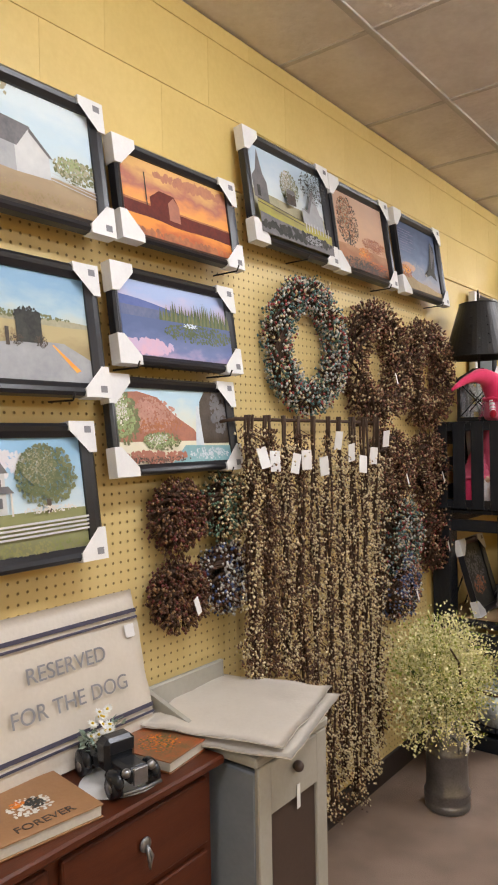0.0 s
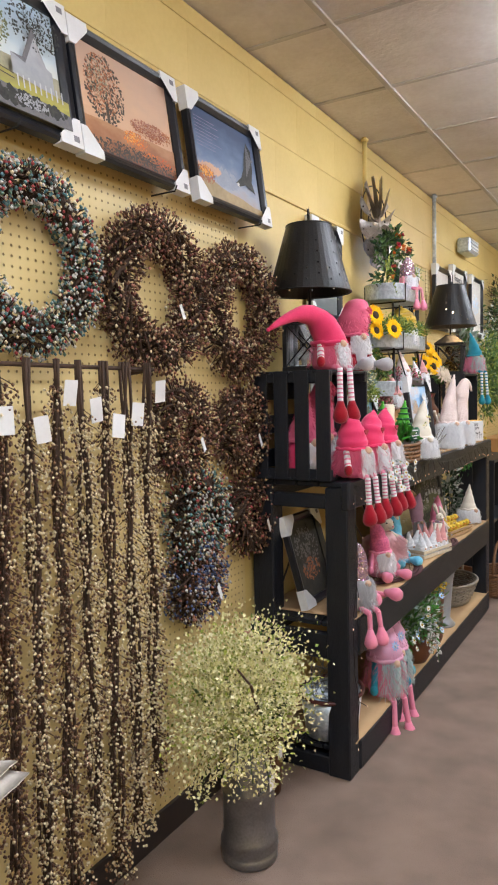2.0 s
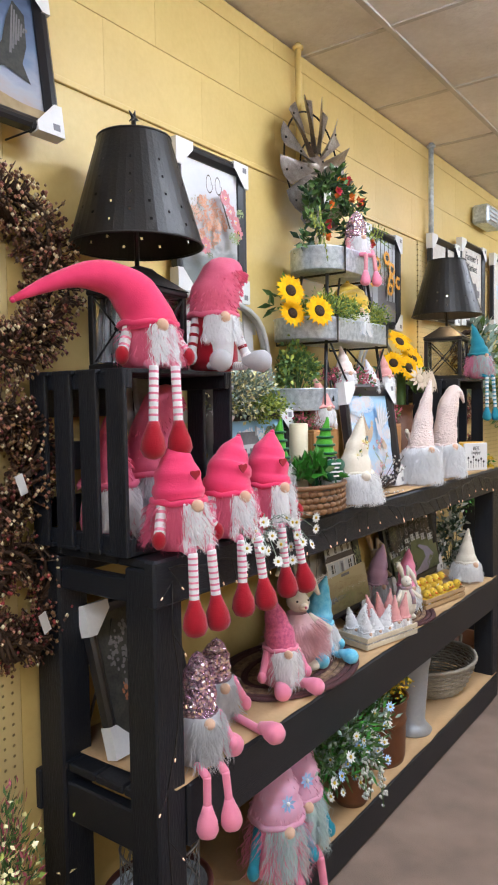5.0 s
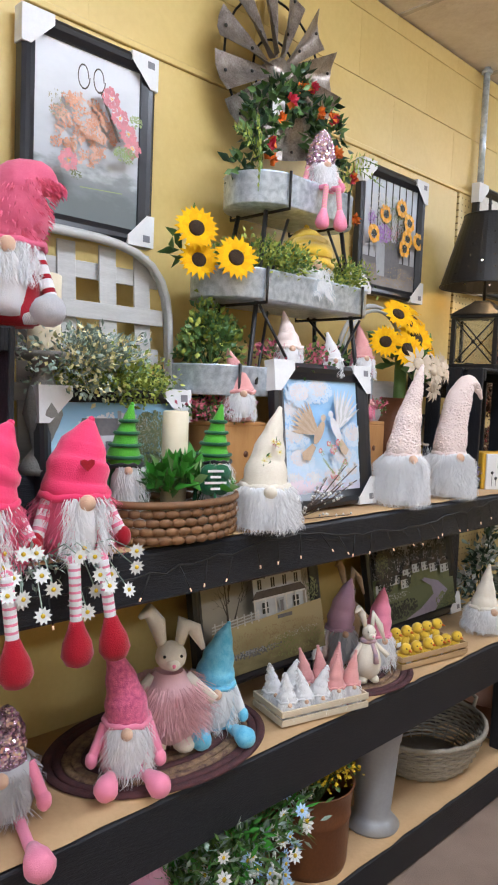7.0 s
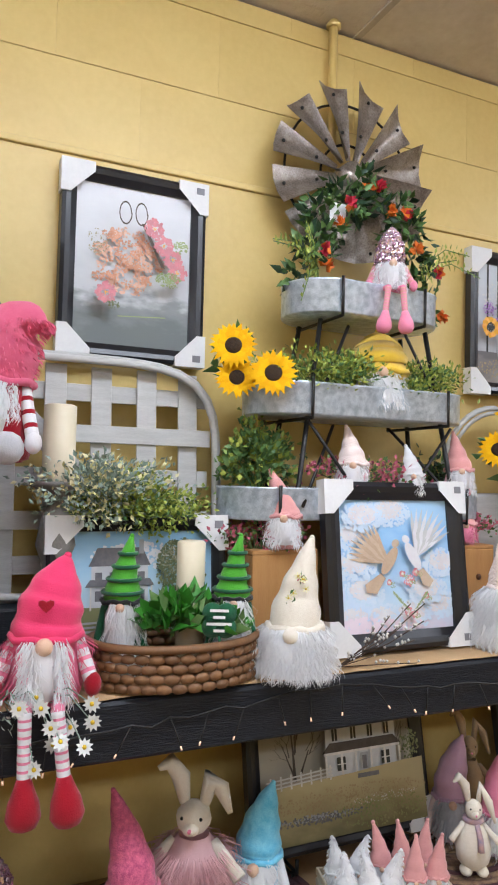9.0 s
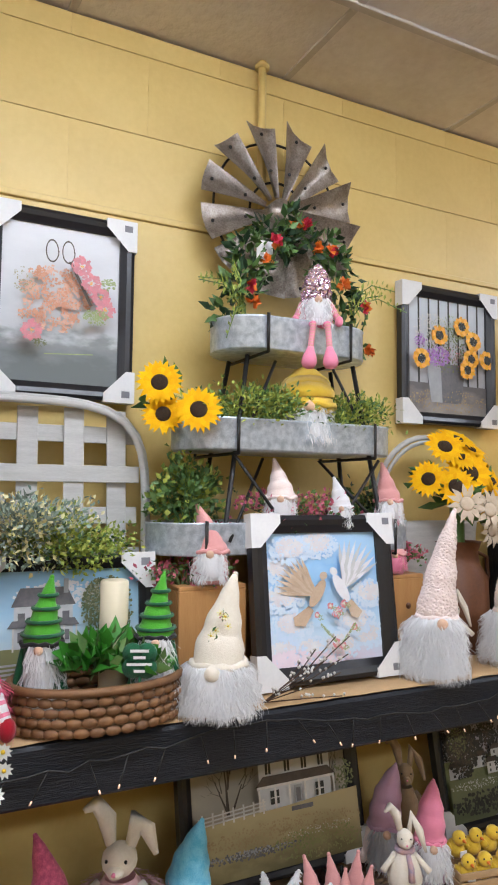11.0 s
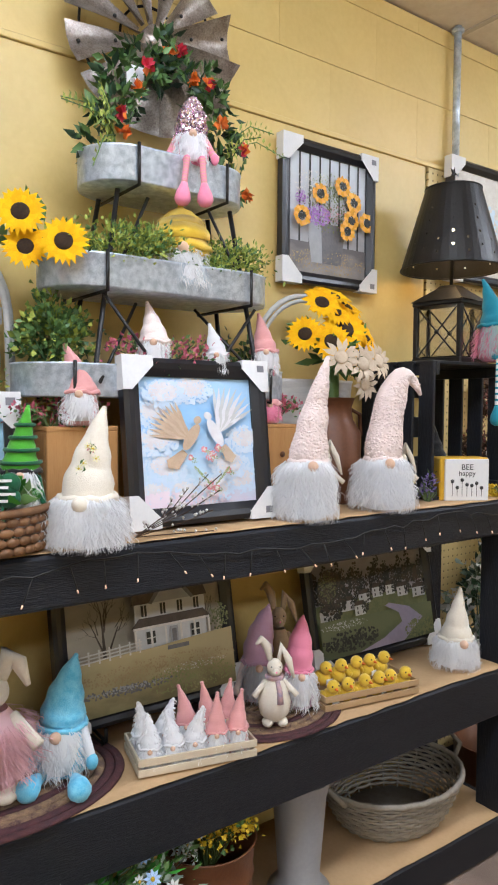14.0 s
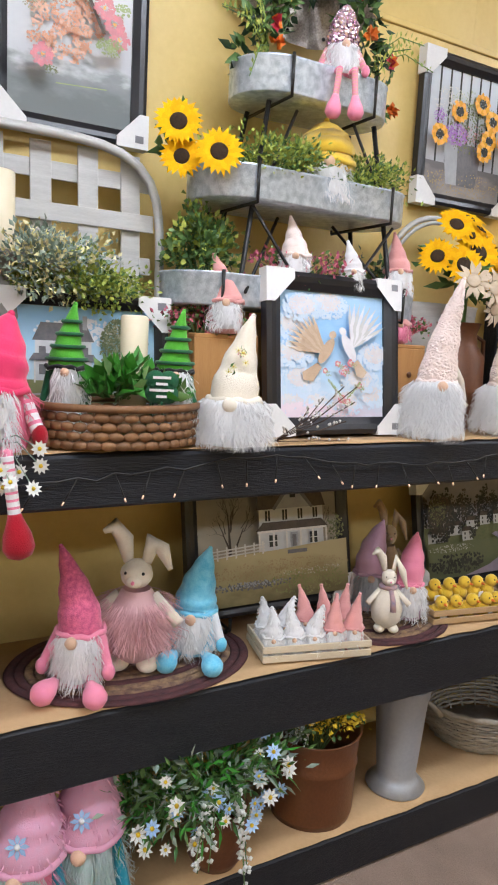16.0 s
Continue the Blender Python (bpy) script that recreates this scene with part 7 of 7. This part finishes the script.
gnome("teal hat gnome with rainbow beard and dangling striped legs", (.335, 5.44, 1.52), .25, .095, F_TEAL, F_MINT, F_PINK, -30, (0, -.04), legs=F_TEAL, boots=F_TEAL, stripes=F_WHITE, lift=.14, leg_out=.04, seed=48, fluffy=True, hat_from=.45)

# string of small lights along the top rail
sl = thing("string_lights", "string of small warm lights hung along the shelf edge", "string lights", (0, 0, 0))
random.seed(121)
wp, bulbs = [], []
y = 3.18
while y < 5.48:
    wp.append((TX + .014 + U(0, .006), y, 1.088 - .034 * abs(math.sin((y - 3.1) * 3.1)) + U(-.006, .006)))
    y += .035
part("wire", B().tube(wp, .0022, 5), [M_METAL], sl)
M_LED = glow("warm_led", (1.0, 0.62, 0.42), .55)
M_CLEAR = mat("clear_plastic", (0.55, 0.5, 0.45), None, 0.15)
pm = B().tube([(0, 0, 0), (.003, 0, -.028), (.004, 0, -.05)], .0012, 4, 1).tube([(.004, 0, -.05), (.004, 0, -.057)], .0016, 6, 0).mesh("bulb", [M_LED, M_METAL])
for i, p in enumerate(wp):
    if i % 2 == 0:
        o = part("bulb", pm, None, sl)
        o.matrix_local = pose(*p, U(-35, 35), U(-20, 5), 0)
wq = [(TX + .012, 3.19 + U(-.03, .03), 1.05 - .11 * k) for k in range(9)]
part("wire", B().tube(wq, .0018, 4), [M_METAL], sl)
for p in wq:
    o = part("bulb", pm, None, sl)
    o.matrix_local = pose(*p, U(-60, 60), -20, 0)

# ---- middle deck ----
Z2 = MIDZ + .006
M_RUGA = mat("braided_rug_tan", (0.36, 0.23, 0.12), (0.07, 0.03, 0.035), 0.9, 0, 55, 0.8, amount=1.0)
M_RUGB = mat("braided_rug_dark", (0.035, 0.02, 0.025), (0.13, 0.04, 0.04), 0.9, 0, 60, 0.8)
for cx, cy, rx, ry in ((.235, 3.93, .19, .27), (.25, 4.62, .17, .20)):
    rg = thing("braided_rug", "oval braided table rug in tan and dark red", "rug", (cx, cy, Z2), group="braided rugs")
    n = 9
    for k in range(n):
        f = 1 - k / n
        b = B()
        b.tube([(rx * f * math.cos(6.2832 * j / 56), (ry - rx * (1 - f)) * math.sin(6.2832 * j / 56), .004 + .0012 * math.sin(j * 2.4 + k)) for j in range(56)], rx / n * .56, 5, 0, closed=True)
        b.v = [(p[0], p[1], .003 + (p[2] - .003) * .35) for p in b.v]
        part("braid", b, [M_RUGB if k in (0, 1, 4) else M_RUGA], rg)
gnome("sequin hat gnome with grey beard and dangling pink legs", (.375, 3.33, Z2), .255, .115, F_SEQUIN, F_GREY, F_GREY, -25, (0, .0), legs=F_PINK, boots=F_PINK, arms=F_PINK, mitts=F_PINK, lift=.055, leg_out=.05, seed=51, hat_w=.72, plump=3.5, hat_from=.46, fluffy=True)
gnome("sequin hat gnome with grey beard and pink legs", (.255, 3.535, Z2), .205, .125, F_SEQUIN, F_GREY, F_GREY, -25, (0, .01), legs=F_PINK, boots=F_PINK, arms=F_PINK, mitts=F_PINK, sit=True, leg_out=.10, seed=52, hat_w=.68, fluffy=True, plump=3.5, hat_from=.5)
gnome("speckled pink hat gnome with white beard on a rug", (.30, 3.79, Z2 + .010), .285, .112, F_SPECK, F_WHITE, F_PINK, -35, (0, -.045), arms=F_PINK, mitts=F_PINK, legs=F_PINK, boots=F_PINK, sit=True, leg_out=.01, brim=F_PINK, seed=53, hat_w=.85, plump=1.5, hat_from=.4)
rabbit("cream plush rabbit in a fluffy dusty pink dress", (.275, 3.92, Z2 + .010), .32, .155, F_CREAM, F_DUSTY, -30, 7, .6)
gnome("sky blue speckled hat gnome with white beard", (.26, 4.07, Z2 + .008), .25, .110, F_BLUE, F_WHITE, F_BLUE, -35, (0, .03), arms=F_WHITE, mitts=F_BLUE, legs=F_BLUE, boots=F_BLUE, sit=True, seed=54, fluffy=False, hat_w=.88, plump=1.8)
picture("sepia farmhouse print in a black frame with card corners", 4.342, Z2 + .034, .50, .40, .165, 11, art_sepia_house, .036)
picture("evening village print in a black frame with card corners", 5.15, Z2, .56, .37, .14, 11, art_village, .036)
picture("dark print in a black frame on a wire easel", 3.36, Z2, .30, .36, .20, 16, art_dark_print, .03)
es = B().tube([(.06, 3.26, Z2 + .003), (.14, 3.26, Z2 + .22), (.12, 3.3, Z2 + .3)], .004, 6).tube([(.06, 3.44, Z2 + .003), (.14, 3.44, Z2 + .22), (.12, 3.4, Z2 + .3)], .004, 6)
solid("wire_easel", es, [M_METAL], "black wire easel behind a print", "easel")


def small_crate(label, at, w, d, rz, m):
    t = thing("slat_tray", label, "crate", at, rz, "small slatted trays")
    for s in (-1, 1):
        for k in range(2):
            part("slat", B().box((s * d / 2, 0, .012 + k * .022), (.005, w, .016), 0, .001), [m], t)
            part("slat", B().box((0, s * (w / 2 - .003), .012 + k * .022), (d - .007, .005, .016), 0, .001), [m], t)
    part("bottom", B().box((0, 0, .003), (d - .006, w - .008, .005), 0, .001), [m], t)


small_crate("cream wooden slatted tray full of little gnomes", (.345, 4.335, Z2 + .002), .27, .135, -14, M_CREAMWOOD)
random.seed(131)
for i in range(10):
    row, k = divmod(i, 5)
    y = -.10 + k * .05
    x = (.035, -.03)[row]
    a = radians(-14)
    wx, wy = .345 + x * math.cos(a) - y * math.sin(a), 4.335 + x * math.sin(a) + y * math.cos(a)
    pink = k > 1 if row else k > 2
    gnome("little pink felt gnome in a slatted tray" if pink else "little white fluffy gnome in a slatted tray", (wx, wy, Z2 + .008), .115 if not pink else .14, .05, F_BLUSH if pink else F_WHITE, F_WHITE, F_WHITE if not pink else F_BLUSH, -30,
          (0, U(-.02, .02)), seed=60 + i, beard_n=70, fluffy=not pink, furry_hat=not pink, group="little gnomes in a tray")
rabbit("cream plush rabbit with a plaid hat and spread arms", (.345, 4.575, Z2 + .010), .215, .085, F_CREAM, F_CREAM, -30, 9, 1.0, F_PLAID)
gnome("tall rosy hat gnome with white beard", (.30, 4.69, Z2 + .010), .235, .085, F_PINK, F_WHITE, F_LILAC, -30, (0, .01), seed=71, hat_w=.85, plump=2.6)
gnome("tall lilac hat gnome at the back of the shelf", (.20, 4.63, Z2 + .010), .25, .09, F_LILAC, F_GREY, F_DUSTY, -30, (0, .03), seed=72, arms=F_PALE, mitts=F_PALE, hat_w=.9, plump=2.6)
rabbit("tan burlap rabbit at the back of the shelf", (.13, 4.755, Z2), .29, .10, F_TAN, F_TAN, -30, 10, .8)
small_crate("light wooden slatted tray full of yellow chicks", (.325, 4.885, Z2 + .002), .30, .13, -10, wood("light_tray_wood", (.48, .33, .18), (.36, .23, .11), "Y", 8))
random.seed(133)
for i in range(11):
    row, k = divmod(i, 6)
    y, x = -.115 + k * .046 + row * .02, (.03, -.028)[row]
    b = B().ball((0, 0, .022), (.026, .021, .022), 0).ball((.015, 0, .052), .018, 0).tube([(.03, 0, .052), (.041, 0, .05)], [.005, .001], 6, 1)
    for s in (-1, 1):
        b.ball((.028, s * .009, .058), .0025, 2, 5, 4)
        b.ball((-.004, s * .02, .026), (.016, .006, .012), 0, 8, 5)
    if i % 3 == 0:
        b.box((.03, .0, .02), (.002, .02, .014), 3, .0005)
    solid("chick_toy", b, [F_YELLOW, M_ORANGE, F_BLACKF, M_CARD], "yellow plush chick in a slatted tray", "toy", (.325 + x - y * -.17, 4.885 + y, Z2 + .007 + (.028 if row else 0)), U(-60, 30), "yellow chicks")
gnome("small cream hat gnome with white beard at the shelf end", (.33, 5.29, Z2), .235, .115, F_CREAM, F_WHITE, F_WHITE, -30, (0, .01), fluffy=True, seed=74, hat_from=.38, beard_n=360, hat_w=.85)

es = B()
for y in (4.19, 4.49):
    es.tube([(.215, y, Z2 + .05), (.215, y, Z2 + .02), (.15, y, Z2 + .022), (.045, y, Z2 + .32)], .0045, 6)
    es.tube([(.20, y, Z2 + .02), (.20, y, Z2 + .0045), (.06, y, Z2 + .0045)], .0045, 6)
es.tube([(.10, 4.19, Z2 + .16), (.10, 4.49, Z2 + .16)], .0035, 6)
solid("wire_easel", es, [M_METAL], "black wire easel holding the farmhouse print", "easel")

# ---- low deck ----
Z3 = LOWZ + .006
tub = thing("metal_tub", "grey metal tub with a red rim holding wire baskets", "tub", (.29, 3.27, Z3))
part("body", B().lathe([(0, 0), (.115, 0), (.135, .15), (.128, .15), (.11, .008)], 24, sx=.85, sy=1.0), [M_GALV], tub)
part("rim", B().tube([(.117 * math.cos(6.2832 * k / 32), .137 * math.sin(6.2832 * k / 32), .155) for k in range(32)], .008, 6, 0, closed=True), [M_WINE], tub)
wb = B()
for row in range(5):
    for k in range(18):
        a0, a1 = 6.2832 * (k + .5 * (row % 2)) / 18, 6.2832 * (k + .5 + .5 * (row % 2)) / 18
        for a, c in ((a0, a1), (a1, a0 + 6.2832 / 18)):
            z0, z1 = (row * .024, row * .024 + .024) if a < c and a == a0 else (row * .024 + .024, row * .024)
            wb.tube([(.085 * math.cos(a), .10 * math.sin(a), z0), (.085 * math.cos(c), .10 * math.sin(c), z1)], .0013, 3, 0, cap=False)
for z in (0, .12):
    wb.tube([(.085 * math.cos(6.2832 * k / 30), .10 * math.sin(6.2832 * k / 30), z) for k in range(30)], .003, 5, 0, closed=True)
wb.tube([(0, .10 * math.cos(a * .314), .12 + .07 * math.sin(a * .314)) for a in range(11)], .0025, 5)
solid("wire_basket", wb, [M_GALVD], "chicken-wire basket with a hoop handle", "basket", (.30, 3.27, Z3 + .155))
for i, (y, x) in enumerate(((3.67, .36), (3.80, .34))):
    gnome("pastel plush gnome with pink hat and long pink legs", (x, y, Z3), .33, .145, F_PASTEL, F_MINT, F_MINT if i else F_PINK, -30, (-.02, .02), legs=F_PINK, boots=F_PINK, arms=F_TEAL, mitts=F_TEAL, fluffy=True, seed=80 + i, hat_from=.5, lift=.10, leg_out=.04, furry_hat=True, plump=2.0, beard_w=60, group="pastel plush gnomes")
    fb_ = B()
    daisy(fb_, (0, 0, 0), (1, -.4, .3), .024, 0, 1, 8)
    solid("felt_flower", fb_, [M_BLUEFL, M_CARD], "blue felt flower on a plush gnome's hat", "flower", (x + .058, y - .03, Z3 + .225))
pt = thing("flower_pot", "rust-brown clay flower pot on the low deck", "flower pot", (.36, 4.10, Z3))
part("body", B().lathe([(0, 0), (.05, 0), (.068, .03), (.075, .09), (.066, .135), (.072, .14), (.06, .14), (.055, .1)], 22), [M_TERRA], pt)
random.seed(141)
fp = B()
foliage(fp, (.0, -.02, .10), (.12, .22, .11), 2000, .04, [0, 0, 1, 2], .26, .3, stems=60, stem_m=0, root=(0, 0, -.02))
for _ in range(34):
    a = Vector((U(.0, .14), U(-.2, .18), U(-.02, .2)))
    daisy(fp, a, (1, U(-.6, .2), U(0, .8)), U(.014, .022), random.choice((3, 3, 4)), 5, 9)
for k in range(7):
    e = Vector((.12, U(-.16, .08), U(-.14, .0)))
    fp.tube([(0, 0, 0), (.1, e.y * .6, .09), e], .0015, 3, 0, cap=False)
    for j in range(16):
        fp.bead(Vector((.1, e.y * .6, .09)).lerp(e, U(0, 1)) + Vector((U(-.01, .01), U(-.012, .012), U(-.01, .01))), .0065, 3)
solid("wildflower_bunch", fp, [M_GREEN, M_SAGE, M_BRIGHT, M_PETAL, M_BLUEFL, M_YELFL], "white and pale blue artificial wildflowers in a pot", "flowers", (.35, 4.08, Z3 + .13))
bkt = thing("rust_bucket", "large rust-brown tin bucket with yellow flowers", "bucket", (.295, 4.41, Z3))
part("body", B().lathe([(0, 0), (.105, 0), (.110, .02), (.112, .14), (.116, .148), (.112, .156), (.118, .225), (.124, .232), (.116, .23), (.10, .02)], 30), [M_TERRA], bkt)
random.seed(143)
fp = B()
foliage(fp, (.0, .02, .065), (.11, .12, .075), 2400, .014, [1, 1, 2], .8, .2, stems=50, stem_m=0, root=(0, 0, -.1))
foliage(fp, (.0, -.1, .07), (.09, .06, .07), 700, .014, [3, 3, 2], .8)
solid("yellow_flower_bunch", fp, [M_STEM, M_YELFL, M_GREEN, M_PETAL], "bunch of small bright yellow flowers in a bucket", "flowers", (.295, 4.41, Z3 + .225))
vs_ = thing("galvanised_vase", "tall grey galvanised flower bucket with a flared foot", "vase", (.32, 4.68, Z3))
part("body", B().lathe([(0, 0), (.078, 0), (.082, .008), (.062, .03), (.054, .045), (.070, .26), (.074, .27), (.078, .30), (.082, .304), (.074, .3), (.05, .06), (0, .055)], 28), [mat("matt_zinc", (.40, .42, .45), (.32, .34, .37), .5, .5, 12, .05)], vs_)


def wicker_basket(label, at, R, r, h, m, handles=True, hoop=False, sx=.8):
    """A round basket of stakes and woven rows."""
    t = thing("wicker_basket", label, "basket", at)
    b = B()
    rows = 13
    N = 44
    for i in range(rows):
        f = i / (rows - 1)
        rr = r + (R - r) * f ** .7
        b.tube([((rr + .004 * (1 if (k + i) % 2 else -1)) * sx * math.cos(6.2832 * k / N), (rr + .004 * (1 if (k + i) % 2 else -1)) * math.sin(6.2832 * k / N), .006 + h * f) for k in range(N)], h / rows * .5, 4, 0, closed=True)
    for k in range(N // 2):
        a = 6.2832 * k / (N // 2)
        b.tube([((r + (R - r) * f ** .7) * sx * math.cos(a), (r + (R - r) * f ** .7) * math.sin(a), .006 + h * f) for f in (0, .25, .5, .75, 1)], .003, 4, 0)
    part("weave", b, [m], t)
    part("bottom", B().lathe([(0, .004), (r, .004), (r, .010), (0, .010)], 28, sx=sx), [m], t)
    part("rim", B().tube([(R * sx * math.cos(6.2832 * k / 44), R * math.sin(6.2832 * k / 44), h + .008 + .003 * (k % 2)) for k in range(44)], .009, 6, 0, closed=True), [m], t)
    if handles:
        for s in (-1, 1):
            part("handle", B().tube([(.05, s * R, h), (.045, s * (R + .035), h + .035), (0, s * (R + .045), h + .05), (-.045, s * (R + .035), h + .035), (-.05, s * R, h)], .008, 6), [m], t)
    if hoop:
        part("handle", B().tube([(0, R * math.cos(a * .314), h + R * 1.15 * math.sin(a * .314)) for a in range(11)], .010, 6), [m], t)


wicker_basket("large round grey wicker basket on the low deck", (.222, 5.13, Z3), .24, .165, .13, M_GREYWICK)
wicker_basket("brown wicker basket with a hoop handle on the carpet", (.40, 5.86, 0), .18, .12, .16, M_WICKER, False, True)
bb_ = B().lathe([(0, 0), (.12, 0), (.125, .18), (.132, .185), (.118, .18), (.11, .01)], 26, 0)
solid("rust_bucket", bb_, [M_TERRA], "rust-brown tin bucket standing on the carpet", "bucket", (.17, 5.70, 0))

# ---- beyond the shelf ----
bs = thing("black_bookcase", "black wooden bookcase standing against the wall", "bookcase", (.16, 6.52, 0))
for s in (-1, 1):
    part("side", B().box((0, s * .36, .45), (.30, .02, .90), 0), [M_BLACKZ], bs)
for z in (.05, .45, .89):
    part("shelf", B().box((0, 0, z), (.298, .70, .022), 0), [M_BLACK], bs)
bs = thing("wooden_bookcase", "orange-brown wooden bookcase with open shelves", "bookcase", (.19, 7.5, 0))
for s in (-1, 1):
    part("side", B().box((0, s * .45, .5), (.34, .025, 1.0), 0), [M_PINE], bs)
for z in (.05, .35, .68, .99):
    part("shelf", B().box((0, 0, z), (.338, .875, .024), 0), [M_PINE], bs)
part("back", B().box((-.165, 0, .5), (.008, .87, .98), 0), [M_PINE], bs)
wreath("round wreath of pale sage lamb's ear leaves", 6.12, 1.66, .20, .10, [M_SAGE, M_SAGE, M_GREEN], 10, 201, twigs=4)
random.seed(202)
le = B()
for _ in range(320):
    a, q = U(0, 6.28), U(.02, .2)
    le.leaf((U(0, .1), q * math.cos(a), q * math.sin(a)), (U(.2, 1), math.cos(a), math.sin(a)), U(.05, .075), .03, random.choice((0, 0, 1)))
solid("sage_leaf_spray", le, [M_SAGE, M_GREEN], "broad pale sage leaves on a hanging wreath", "plant", (.06, 6.12, 1.66))
for i, (y, z) in enumerate(((5.80, 1.42), (6.02, 1.36), (6.26, 1.38), (5.74, 1.22), (5.95, 1.16), (6.2, 1.15))):
    wreath("small dark berry ring hanging on pegboard", y, z, .085, .036, DARK + [Q_RED], 260, 210 + i, tag=True, twigs=60)
plant("hanging_greenery", "bright green trailing artificial greenery on pegboard", (.12, 5.98, .86), (.10, .20, .13), 2200, .02, [M_BRIGHT, M_GREEN], [0, 0, 1], 221, .6, -.3)
plant("hanging_greenery", "dark green hanging fern greenery on pegboard", (.14, 6.7, 1.25), (.13, .30, .28), 2200, .05, [M_GREEN, M_LIME], [0, 0, 1], 222, .22, -.2)
plant("hanging_greenery", "dark green hanging foliage with small blossoms", (.16, 7.35, 1.35), (.14, .40, .45), 2600, .05, [M_DARKLEAF, M_GREEN, M_PETAL], [0, 1, 1, 2], 223, .3, -.2)
plant("twig_bush", "brown dried twig bush high on the wall", (.16, 7.4, 1.95), (.12, .35, .2), 1500, .05, [M_TWIG, M_STEM], [0, 0, 1], 224, .15, .3)
plant("white_flower_wreath", "white flowers and green leaves low on the wall", (.10, 5.72, .52), (.08, .12, .17), 500, .045, [M_DARKLEAF, M_PETAL, M_SAGE], [0, 1, 2], 225, .55, 0)
